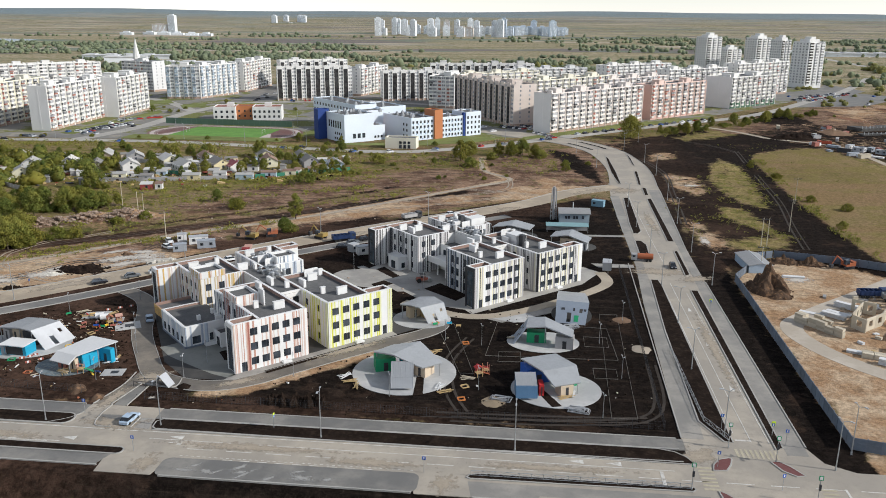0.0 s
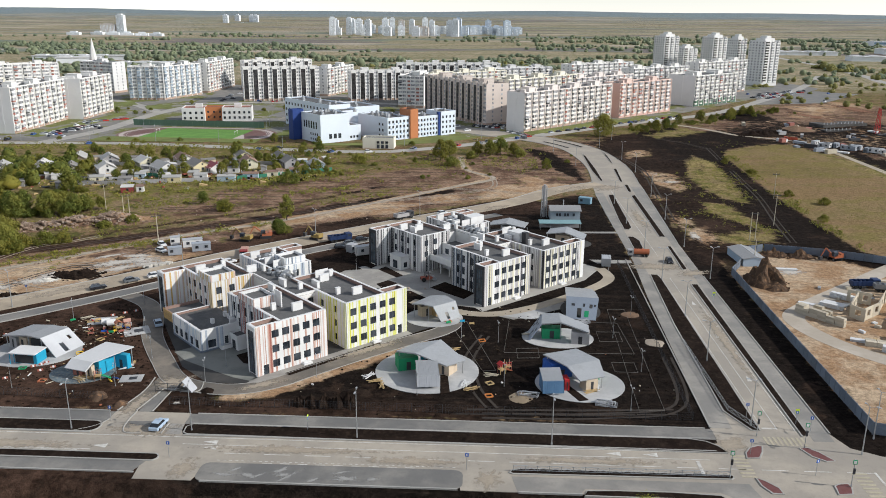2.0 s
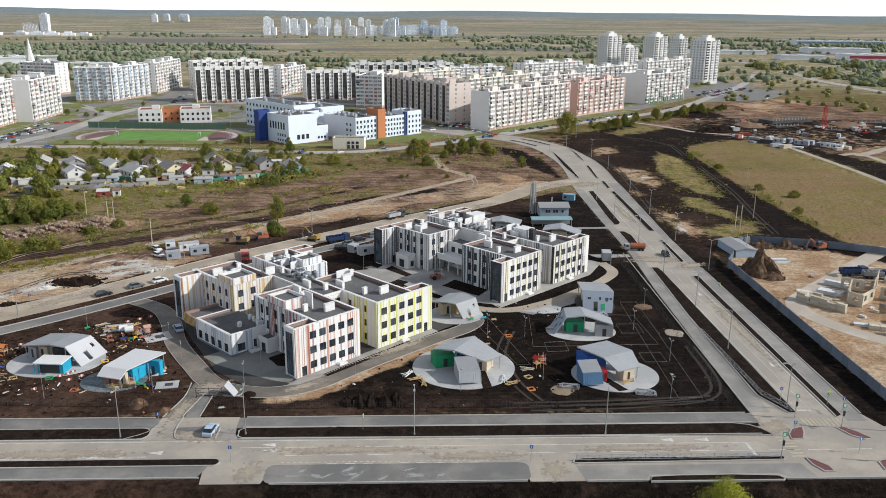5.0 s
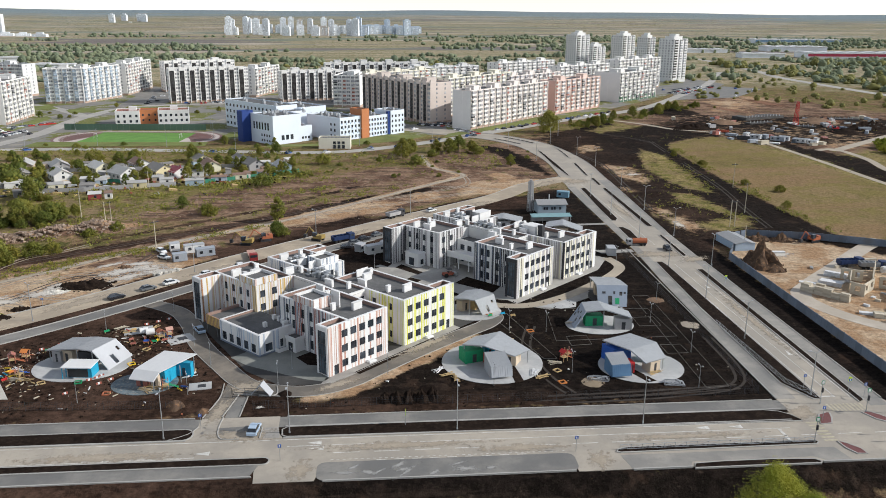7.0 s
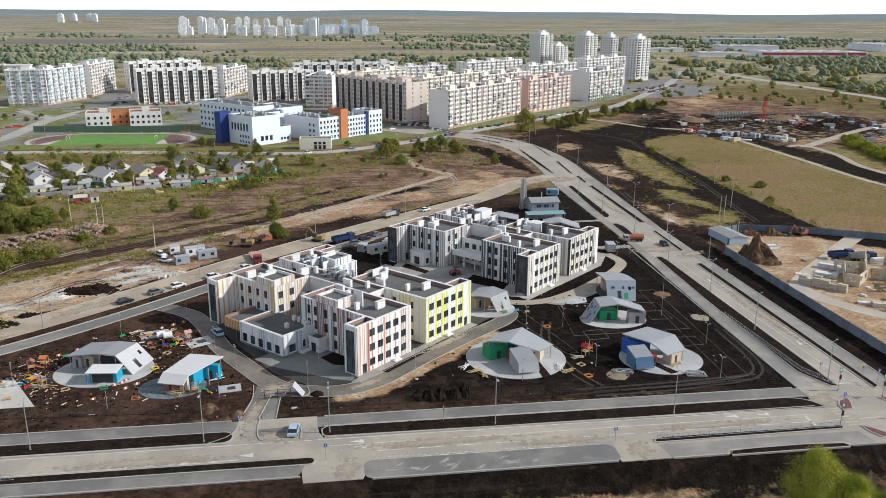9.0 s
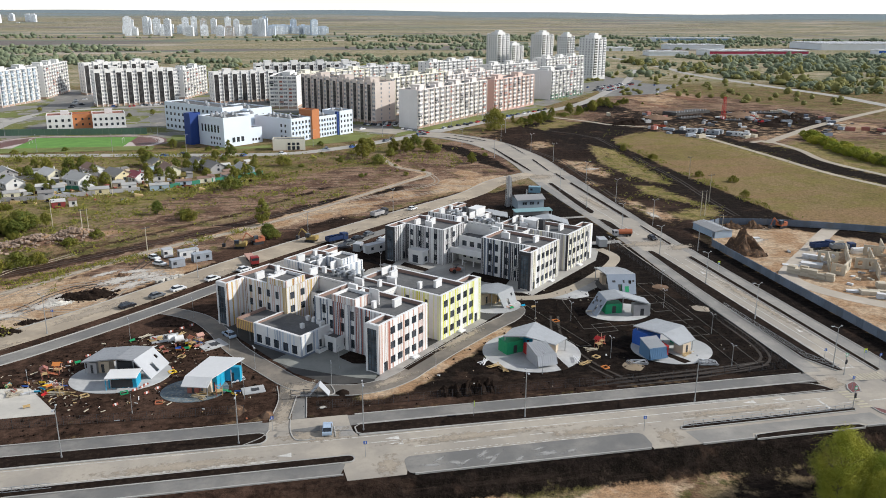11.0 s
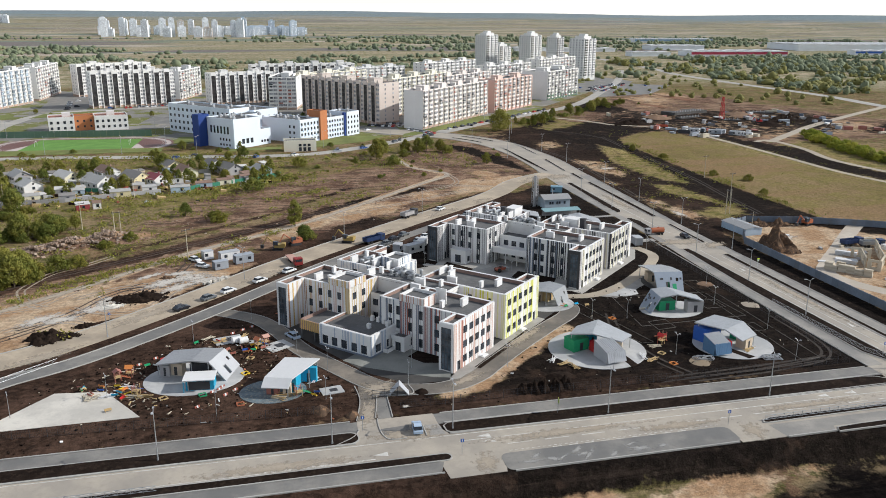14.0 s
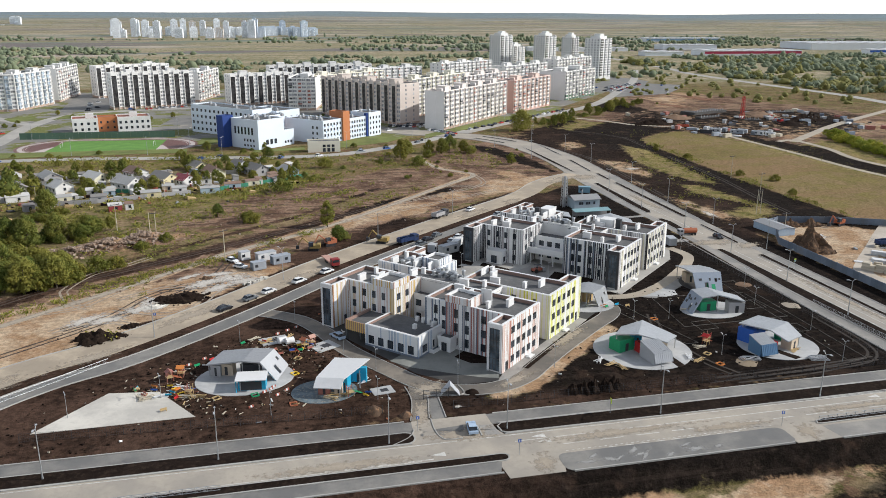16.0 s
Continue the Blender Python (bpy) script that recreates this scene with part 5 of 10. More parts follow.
        b = Build()
        for x0, x1, y0, y1 in ((0.6, 5.2, 18.0, 18.2), (0.6, 0.8, 18.2, 19.3), (5.0, 5.2, 18.8, 19.3)):
            b.box(x0, x1, y0, y1, 0, 0.95)
        part("light_well", b, WHITE, home, "low white wall of a cellar light well")
        b = Build()
        b.box(-3.9, 7, 19.3, 19.6, 0, 0.45)
        b.box(-3.9, -3.6, 19.6, 34.6, 0, 0.45)
        part("plinth", b, SLATE, home, "dark plinth at the foot of the low block")
        put_window(home, pose(3.12, 16.9, 1.2, 0, 0, -90), 1.4, 2.1)
        for u, v, w in ((1.5, 24, 0.4), (5.2, 21.2, 0.7), (5.8, 22.8, 0.5), (6.0, 24.6, 0.4), (5.9, 26.4, 0.4)):
            b = Build()
            b.box(u - w, u + w, v - 0.4, v + 0.4, 4.64, 5.8)
            part("roof_unit", b, WHITE, home)
    else:
        b = Build()
        b.box(9.5, 14.3, va + 0.3, 33.3, 3.9, 4.4, 0)
        b.box(9.4, 9.7, va + 0.3, 33.3, 3.4, 5.3, 0)
        for v in (20.6, 24.8, 28.8, 32.6):
            b.box(9.6, 9.9, v - 0.15, v + 0.15, 0, 3.9, 0)
        part("terrace", b, WHITE, home, "white terrace over the dark ground floor")
        b = Build()
        b.box(2.6, 6.0, 39.0, 44.4, 0, 4.0)
        b.box(2.4, 6.0, 38.8, 44.6, 4.0, 4.25)
        part("porch", b, WHITE, home, "white entrance porch")
        put_window(home, pose(2.52, 41.7, 1.5, 0, 0, -90), 2.0, 2.4)
        put_window(home, pose(4.3, 38.92, 1.5), 1.2, 1.6)
    for u in (10.6, 29.6):
        b = Build()
        b.box(u, u + 2.2, -1.6, -0.25, 0, 0.35)
        b.box(u + 0.3, u + 1.9, -1.2, -0.25, 0.35, 0.5)
        part("step", b, WHITE, home)
    return home


W = (WHITE, 6)
school_1 = {"a": [(WHITE, 5), (SALMON, 2.2), (PALESALMON, 3.0), (BROWNP, 0.4)], "a2": [(WHITE, 4.4), (BROWNP, 2.0), (SLATE, 1.2), (LILAC, 1.4)], "b": [(WHITE, 3), (LIME, 2.2), (PALELIME, 4.4)], "c": [W, (AMBER, 1.2), (OCHRE, 2.4), (DEEPORANGE, 0.9), (PALESALMON, 1.4)],
            "d": [W, (SLATE, 2), (GREYBLUE, 2.2)], "low": [(WHITE, 8), (GREYBLUE, 1.8), (PALEBLUE, 1.4), (GREYP, 0.6)], "end": [WHITE]}
Q = (WHITE, 5)
school_2 = {k: [Q, (GREYP, 1.6), (BLACKP, 1.5), (LILAC, 1.2)] for k in ("a", "b", "c", "d")}
school_2["a"] = school_2["b"] = [(WHITE, 2.2), (LILAC, 2.4), (CREAM, 2.2), (GREYP, 2.6), (BLACKP, 1.4)]
school_2["a2"] = [(WHITE, 3), (BLACKP, 3.4), (SLATE, 1.0), (GREYP, 1)]
school_2["c"] = [(WHITE, 3), (BLACKP, 3), (GREYP, 1.4), (LILAC, 1)]
school_2["low"] = school_2["a"]
school_2["end"] = [BLACKP]
HEAD = 43.6
nursery(pose(-62.0, 153.8, 0, 0, 0, HEAD), school_1, "white three-storey nursery school with salmon, lime, amber and grey stripes", True)
nursery(pose(-13.7, 199.7, 0, 0, 0, HEAD), school_2, "white three-storey nursery school with black, grey and cream stripes", False)


# ---------- the town ----------
rng = random.Random(21)
TONES = {"rosy": surface("rosy_render", (0.8, 0.72, 0.67), 0.8, 0.06), "salmon": surface("salmon_render", (0.74, 0.56, 0.49), 0.8, 0.06), "white": surface("town_render", (0.81, 0.785, 0.75), 0.8, 0.05), "cream": surface("cream_render", (0.8, 0.755, 0.63), 0.8, 0.06), "pale": surface("pale_render", (0.8, 0.765, 0.745), 0.8, 0.06), "pink": surface("pink_render", (0.66, 0.43, 0.37), 0.8, 0.06),
         "brown": surface("brown_render", (0.66, 0.57, 0.51), 0.8, 0.06), "tan": surface("tan_plinth", (0.46, 0.33, 0.26), 0.85, 0.1), "grey": surface("grey_render", (0.7, 0.69, 0.68), 0.8, 0.06),
         "green": surface("green_plinth", (0.1, 0.17, 0.12), 0.8, 0.08), "bluewall": surface("blue_facade", (0.022, 0.055, 0.22), 0.6, 0.06), "school": surface("school_render", (0.7, 0.76, 0.83), 0.75, 0.04)}
BALCONY = surface("balcony_panel", (0.8, 0.77, 0.73), 0.7, 0.1, vary=0.12)
DARKGLASS = glass_dark("loggia_glass", (0.03, 0.027, 0.026), 0.15)
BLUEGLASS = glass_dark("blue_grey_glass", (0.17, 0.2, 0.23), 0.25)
# Window glass of the town, lightened to hold the haze of distance.
HAZEGLASS = glass_dark("hazy_flat_glass", (0.18, 0.18, 0.185), 0.25)


def apartments(x, y, ang, L, D, floors, tone="white", style="balcony", plinth="tan", step=2.95, label="white nine-storey apartment block with balconies", side=None, glazed=0.62, base=1.8):
    """A slab block: its long front runs from (x, y) along ang and looks to the right of that way."""
    H = floors * step + 1.4
    home = thing("apartment_block", pose(x, y, 0, 0, 0, ang), label, "building", "apartment blocks")
    b = Build()
    b.box(0, L, 0, D, 0, H, 0)
    b.box(-0.06, L + 0.06, -0.06, D + 0.06, 0, base, 1)
    part("wall", b, [TONES[tone], TONES[plinth]], home)
    b = Build()
    b.box(0.5, L - 0.5, 0.5, D - 0.5, H + 0.02, H + 0.06, 1)
    for x0, x1, y0, y1 in ((0, L, 0, 0.4), (0, L, D - 0.4, D), (0, 0.4, 0.4, D - 0.4), (L - 0.4, L, 0.4, D - 0.4)):
        b.box(x0, x1, y0, y1, H, H + 0.9, 0)
    part("roof", b, [TONES[tone], ROOFING], home)
    k = max(1, int(L / 24))
    for i in range(k):
        c = (i + 0.5) * L / k
        b = Build()
        b.box(c - 3.2, c + 3.2, D * 0.3, D * 0.75, H, H + 3.0)
        b.box(c - 3.4, c + 3.4, D * 0.3 - 0.2, D * 0.75 + 0.2, H + 3.0, H + 3.2)
        b.box(c - 7, c - 5.4, D * 0.35, D * 0.6, H, H + 1.9)
        b.box(c + 5.2, c + 6.6, D * 0.35, D * 0.6, H, H + 1.9)
        part("roof_house", b, TONES[tone], home)
    win = Build()
    bay = 7.4 if style != "dark" else 8.6
    n = max(2, round(L / bay))
    w = L / n
    for i in range(n):
        x0 = i * w
        if style == "dark":
            b = Build()
            b.box(x0 + 0.4, x0 + 4.2, -0.5, 0.1, 1.8, H - 1.0, 0)
            for f in range(floors):
                b.box(x0 + 0.35, x0 + 4.25, -0.62, -0.48, 1.9 + f * step, 2.25 + f * step, 1)
            for q in range(5):
                b.box(x0 + 0.35 + q * 0.95, x0 + 0.45 + q * 0.95, -0.6, -0.48, 1.8, H - 1.0, 1)
            b.box(x0 + 0.0, x0 + 4.6, -0.85, 0.0, H - 1.0, H + 1.6, 2)
            b.box(x0 - 0.1, x0 + 0.4, -0.85, 0, 0, H - 1.0, 2)
            b.box(x0 + 4.2, x0 + 4.7, -0.85, 0, 0, H - 1.0, 2)
            part("loggia", b, [DARKGLASS, DARKSTEEL, TONES[tone]], home, "dark glazed loggia column")
            cols = (5.6, 7.4)
        else:
            b = Build()
            for f in range(floors):
                z = 1.9 + f * step
                b.box(x0 + 0.5, x0 + 3.5, -1.15, 0, z - 0.2, z, 1)
                b.box(x0 + 0.5, x0 + 3.5, -1.2, -1.1, z, z + 1.05, 0)
                b.box(x0 + 0.5, x0 + 0.6, -1.1, 0, z, z + 1.05, 0)
                b.box(x0 + 3.4, x0 + 3.5, -1.1, 0, z, z + 1.05, 0)
                if rng.random() < glazed:
                    b.box(x0 + 0.55, x0 + 3.45, -1.1, 0, z + 1.05, z + 2.45, 2)
                    if glazed < 1.0 and rng.random() < 0.3:
                        b.box(x0 + 0.45, x0 + 3.55, -1.25, -0.02, z + 0.0, z + 1.0, 3)
                else:
                    b.box(x0 + 0.8, x0 + 3.2, -0.06, 0.05, z, z + 2.4, 3)
            b.box(x0 + 0.3, x0 + 3.7, -1.25, 0, 1.9 + floors * step - 0.3, 1.9 + floors * step, 1)
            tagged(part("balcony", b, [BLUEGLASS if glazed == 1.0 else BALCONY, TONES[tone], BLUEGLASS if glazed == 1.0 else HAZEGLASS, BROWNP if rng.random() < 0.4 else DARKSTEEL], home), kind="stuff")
            cols = (4.5, 6.1)
        for c in cols:
            for f in range(floors):
                z = 2.9 + f * step
                win.box(x0 + c - 0.7, x0 + c + 0.7, -0.05, 0.05, z, z + 1.55)
        if style != "dark":
            win.box(x0 + w - 0.35, x0 + w + 0.15, -0.45, 0.0, 0, H + 0.6, 1)
    for c in (D * 0.3, D * 0.7):
        for f in range(floors):
            z = 2.9 + f * step
            for xx in (0, L):
                win.box(xx - 0.05, xx + 0.05, c - 0.6, c + 0.6, z, z + 1.5)
    for i in range(n * 2):
        for f in range(floors):
            z = 2.9 + f * step
            win.box((i + 0.5) * w / 2 - 0.7, (i + 0.5) * w / 2 + 0.7, D - 0.05, D + 0.05, z, z + 1.5)
    tagged(part("window", win, [HAZEGLASS, TONES[tone]], home, "rows of small windows in haze-paled glass"), kind="stuff")
    # A grey side puts the shade of an unlit gable into its colour.
    if side:
        b = Build()
        b.box(-0.12, -0.02, 0.2, D - 0.2, 0.1, H + 0.5)
        b.box(-0.2, -0.1, D * 0.46, D * 0.54, 0.1, H + 0.7)
        part("gable", b, TONES[side], home, "blank gable wall, coloured or greyed as shaded")
    return home


CREAMBLK = "cream nine-storey apartment block with balconies"
GLAZED = "white nine-storey apartment block with glazed blue-grey balconies"
DARKBLK = "apartment block with dark glazed loggia columns"
apartments(-309, 493, 92, 82, 13, 9, side="grey")
apartments(-300, 566, 92, 52, 20, 9, plinth="tan", side="grey")
apartments(-352, 474, 92, 92, 14, 9, tone="cream", label=CREAMBLK)
apartments(-490, 660, 40, 60, 16, 9)
apartments(-452, 700, 44, 62, 16, 9)
apartments(-400, 770, -20, 40, 16, 9, tone="grey", label="grey and white nine-storey apartment block")
apartments(-323.5, 699, 8.7, 30, 16, 9, label=GLAZED, glazed=1.0)
apartments(-293.7, 703.5, 73.7, 54, 16, 9, step=2.97, label=GLAZED, glazed=1.0)
apartments(-277, 769, 88, 76, 15, 9)
apartments(-222, 700, 20, 66, 16, 9, style="dark", tone="white", label=DARKBLK)
apartments(-158, 750, 76, 62, 15, 8, tone="white")
apartments(-250, 800, 30, 70, 15, 9, style="dark", label=DARKBLK)
apartments(-130, 712, 20, 56, 15, 8, style="dark", label=DARKBLK)
apartments(-96, 780, 10, 100, 15, 9, style="dark", label=DARKBLK)
apartments(-84, 668, -12, 22, 50, 8, side="grey")
apartments(-59, 638, -59.3, 92, 18, 9, tone="brown", style="dark", plinth="tan", label="brown apartment block with dark glazed loggia columns")
apartments(4, 598, 49, 88, 14, 9, tone="cream", label=CREAMBLK)
apartments(-60, 690, 42, 90, 14, 8, tone="cream", label=CREAMBLK)
apartments(13, 531, 49, 104, 15, 8, tone="rosy", side="pale", label="pinkish-white eight-storey apartment block with balconies", glazed=0.5)
apartments(88, 612, 46, 70, 15, 8, tone="salmon", plinth="pink", side="pink", label="salmon-pink eight-storey apartment block with white balconies", glazed=0.5, base=2.6)
apartments(60, 660, 46, 80, 15, 8, tone="rosy", side="pink", label="pinkish eight-storey apartment block with balconies")
apartments(-20, 760, 30, 84, 14, 8, tone="grey", label="grey and white nine-storey apartment block")
apartments(120, 740, 40, 80, 14, 9)
apartments(70, 790, 40, 90, 14, 9)
apartments(165, 699, 44, 68, 26, 8, plinth="green", side="pale", label="white apartment block with a dark green base", base=5.4)
apartments(190, 790, 44, 90, 15, 10)


def tower(x, y, ang, w, d, floors, label):
    H = floors * 3.0 + 2
    home = thing("tower_block", pose(x, y, 0, 0, 0, ang), label, "building", "tower blocks")
    b = Build()
    b.box(-w / 2, w / 2, -d / 2, d / 2, 0, H, 0)
    b.box(-w / 2 - 0.1, w / 2 + 0.1, -d / 2 - 0.1, d / 2 + 0.1, 0, 4, 1)
    part("wall", b, [WALLW, TONES["grey"]], home)
    b = Build()
    b.box(-w * 0.3, w * 0.3, -d * 0.3, d * 0.3, H, H + 4)
    b.box(-w * 0.12, w * 0.16, -d * 0.2, d * 0.2, H + 4, H + 6.5)
    for sx in (-1, 1):
        b.box(sx * w * 0.42 - 1, sx * w * 0.42 + 1, -d / 2, d / 2, H, H + 1.6)
    part("roof_house", b, WALLW, home)
    for cx, cw in ((-w * 0.33, w * 0.2), (w * 0.02, w * 0.16), (w * 0.34, w * 0.18)):
        b = Build()
        for f in range(floors):
            z = 4.2 + f * 2.9
            b.box(cx - cw / 2, cx + cw / 2, -d / 2 - 1.0, -d / 2, z - 0.25, z + 0.95, 0)
            b.box(cx - cw / 2, cx + cw / 2, -d / 2 - 0.8, -d / 2, z + 0.95, z + 2.6, 1)
        tagged(part("balcony", b, [WALLW if cx else TONES["grey"], DARKGLASS if cx < 0 else HAZEGLASS], home), kind="stuff")
    win = Build()
    for f in range(floors):
        z = 5 + f * 2.9
        for k in range(5):
            for s in (-1, 1):
                win.box(s * (w / 2 + 0.03) - 0.03, s * (w / 2 + 0.03) + 0.03, -d / 2 + (k + 0.3) * d / 5, -d / 2 + (k + 0.75) * d / 5, z, z + 1.6)
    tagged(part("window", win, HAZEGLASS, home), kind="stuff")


TOWER = "tall white tower block with dark glazed balconies"
tower(296, 930, 30, 24, 22, 15, TOWER)
tower(281, 1075, 30, 24, 20, 15, TOWER)
tower(284, 990, 30, 15, 16, 15, TOWER)
tower(226, 1100, 30, 25, 20, 15, TOWER)
tower(271, 1180, 30, 26, 20, 9, "white tower block half hidden by others")


# ---------- the blue and white school, pitch, and small white school ----------
def plain_block(home, name, x0, x1, y0, y1, h, wall, label="", rows=0, faces="s", size=(1.6, 1.9), step=3.6, first=2.6, gap=3.4, roof=ROOFING):
    b = Build()
    b.box(x0, x1, y0, y1, 0, h, 0)
    b.add([(x0 + 0.4, y0 + 0.4, h + 0.03), (x1 - 0.4, y0 + 0.4, h + 0.03), (x1 - 0.4, y1 - 0.4, h + 0.03), (x0 + 0.4, y1 - 0.4, h + 0.03)], [(0, 1, 2, 3)], 1)
    for a, c, d, e in ((x0, x1, y0, y0 + 0.4), (x0, x1, y1 - 0.4, y1), (x0, x0 + 0.4, y0 + 0.4, y1 - 0.4), (x1 - 0.4, x1, y0 + 0.4, y1 - 0.4)):
        b.box(a, c, d, e, h, h + 0.7, 0)
    ob = part(name, b, [wall, roof], home, label)
    w, hh = size
    for r in range(rows):
        z = first + r * step
        if "s" in faces:
            n = int((x1 - x0 - 1) / gap)
            for i in range(n):
                put_window(home, pose(x0 + (i + 0.5) * (x1 - x0) / n, y0 - 0.06, z), w, hh)
        if "w" in faces:
            n = int((y1 - y0 - 1) / gap)
            for i in range(n):
                put_window(home, pose(x0 - 0.06, y0 + (i + 0.5) * (y1 - y0) / n, z, 0, 0, -90), w, hh)
        if "e" in faces:
            n = int((y1 - y0 - 1) / gap)
            for i in range(n):
                put_window(home, pose(x1 + 0.06, y0 + (i + 0.5) * (y1 - y0) / n, z, 0, 0, 90), w, hh)
    return ob


SCHOOLW = TONES["school"]
RUSTO = tint("rust_orange_panel", (0.5, 0.19, 0.08))
sch = thing("school", pose(-109.9, 470.4, 0, 0, 0, 41), "white and blue modern school with orange panels", "building")
plain_block(sch, "hall", 0, 20, 0, 23, 16.2, SCHOOLW, "white gymnasium hall with dark flat roof")
for i in range(6):
    put_window(sch, pose(-0.06, 5.0 + i * 2.9, 10.2, 0, 0, -90), 1.4, 4.2)
for i in range(4):
    put_window(sch, pose(-0.06, 4 + i * 2.6, 4.9, 0, 0, -90), 1.1, 1.5)
    put_window(sch, pose(-0.06, 4 + i * 2.6, 1.9, 0, 0, -90), 1.1, 1.2)
for i in range(3):
    put_window(sch, pose(6.6 + i * 3.2, -0.06, 3.8), 2.0, 2.8)
plain_block(sch, "annex", 20, 28.6, 1, 14, 8.6, SCHOOLW)
for i in range(3):
    put_window(sch, pose(21.6 + i * 2.2, 0.94, 2.2), 1.3, 1.4)
plain_block(sch, "blue_wing", -5.6, 2.0, 23.4, 29, 17.6, TONES["bluewall"], "deep blue end wing")
plain_block(sch, "orange_link", 20.2, 27, 14.2, 20, 14.6, RUSTO, "orange link block")
plain_block(sch, "wing", 26, 42, 34, 94, 17.4, SCHOOLW, rows=4, faces="sw", step=4.0, gap=4.0, size=(1.6, 1.8))
plain_block(sch, "long_wing", 42, 62, 30, 60, 15.6, SCHOOLW, rows=3, faces="ws", step=4.4, gap=4.2, size=(1.8, 1.9))
plain_block(sch, "link_wing", 27.2, 40, 20.4, 33.8, 15, SCHOOLW, rows=3, faces="w", step=4.2, gap=3.0, size=(1.6, 1.8))
wing = thing("school", pose(-71.8, 484.9, 0, 0, 0, 42.3), "white school wing with blue chequered windows and orange tower", "building")
for r in range(3):
    for v in (5, 8.5):
        put_window(wing, pose(-0.06, v, 2.6 + 3.4 * r, 0, 0, -90), 1.3, 1.6)
plain_block(wing, "front_block", 0, 16.6, 0, 32, 13.2, SCHOOLW, rows=4, faces="s", step=3.1, first=1.9, gap=2.3, size=(1.3, 1.6))
plain_block(wing, "orange_tower", 16.6, 22.6, -1.2, 10, 17.3, RUSTO, "orange stair tower")
plain_block(wing, "blue_block", 22.6, 39.4, 0, 16, 12.4, SCHOOLW, rows=4, faces="s", step=2.9, first=1.9, gap=2.0, size=(1.2, 1.5))
plain_block(wing, "blue_strip", 39.4, 41, -0.6, 1.4, 14.0, TONES["bluewall"], "blue facade strip")
plain_block(wing, "end_block", 41, 53, -1.2, 14, 14.4, SCHOOLW, rows=4, faces="s", step=3.2, first=2.0, gap=2.3, size=(1.2, 1.6))
CHEQUER = tint("pale_blue_panel", (0.36, 0.46, 0.62))
for u0, u1, dz in ((1, 16, 13.2), (23.4, 39, 12.4)):
    for r in range(4):
        for i in range(int((u1 - u0) / 1.15)):
            if (i + r) % 3 == 0:
                b = Build()
                b.box(0, 0.8, -0.04, 0.0, 0, 1.0)
                part("panel", b, CHEQUER, wing).matrix_local = pose(u0 + i * 1.15, -0.03, 0.5 + r * 3.0)
for home, spots in ((sch, ((4, 4), (8, 12), (14, 6), (17, 13), (6, 18), (11, 20), (16, 18), (13, 16), (30, 40), (38, 46), (32, 56), (38, 66), (30, 74), (36, 86), (48, 36), (56, 50), (34, 16), (37, 21))), (wing, ((4, 5), (8, 10), (13, 6), (5, 17), (10, 20), (14, 15), (6, 25), (12, 28), (9, 14), (26, 8), (33, 6), (36, 12), (44, 8), (49, 5)))):
    tops = 0
    for u, v in spots:
        h = (16.2 if v < 23 and u < 20 else 17.4 if u < 42 and v > 34 else 15 if v < 24 else 15.6) if home is sch else 13.2 if u < 16 else 12.4 if u < 40 else 14.4
        b = Build()
        b.box(-0.8, 0.8, -0.8, 0.8, 0, 1.2)
        b.rod((0, 0, 1.2), (0, 0, 2.0), 0.9, 0.5, n=8)
        o = part("roof_cowl", b, STEEL, home)
        o.matrix_local = pose(u, v, h + 0.02)

small = thing("small_school", pose(-226, 559.6, 0, 0, 0, 12), "small white and orange nursery school with red-brown roof", "building")
RUST = surface("rust_roof", (0.3, 0.12, 0.08), 0.7, 0.12)
plain_block(small, "west_wing", 0, 15.5, 0, 18, 9, WALLW, rows=2, faces="sw", size=(1.5, 1.7), gap=3.2, roof=RUST)
plain_block(small, "orange_wing", 15.5, 27.5, 5, 16, 9, RUSTO, "orange middle wing", rows=2, faces="s", size=(1.2, 1.4), gap=3.4, roof=RUST)
plain_block(small, "east_wing", 27.5, 48, 0, 18, 9, WALLW, rows=2, faces="s", size=(1.5, 1.7), gap=3.2, roof=RUST)
for u in (11, 38):
    b = Build()
    b.box(-2.5, 2.5, -2, 2, 0, 2.6)
    o = part("stair_head", b, WALLW, small)
    o.matrix_local = pose(u, 10, 9.02)

def stadium(L, Wd, n=14):
    pts = []
    for s in (1, -1):
        for i in range(n + 1):
            t = radians(-90 + 180 * i / n)
            pts.append((s * (L / 2 + Wd / 2 * math.cos(t)), s * Wd / 2 * math.sin(t)))
    return pts


pm = pose(-196, 503, 0, 0, 0, -4)
at = lambda pts: [tuple((pm @ Vector((x, y, 0)))[:2]) for x, y in pts]
TRACK = tint("brown_running_track", (0.16, 0.075, 0.06))
TURF = surface("green_turf", (0.13, 0.27, 0.055), 0.9, 0.15, big=0.15)
b = Build()
b.prism(at(stadium(42, 60)), -0.1, 0.06)
sheet("running_track", b, TRACK, "brown running track with pale lanes", "sports ground")
b = Build()
for k, (w0, w1) in enumerate(((57, 51.5), (50.6, 50.0), (48.0, 47.4))):
    p, q = at(stadium(41.5, w0)), at(stadium(41.5, w1))
    n = len(p)
    b.add([(x, y, 0.08) for x, y in p] + [(x, y, 0.08) for x, y in q], [(i, (i + 1) % n, n + (i + 1) % n, n + i) for i in range(n)])
for sx in (-1, 1):
    b.prism(at([(sx * 29.5, -21), (sx * 38, -19), (sx * 31, 0), (sx * 29.5, 0)]), 0, 0.085)
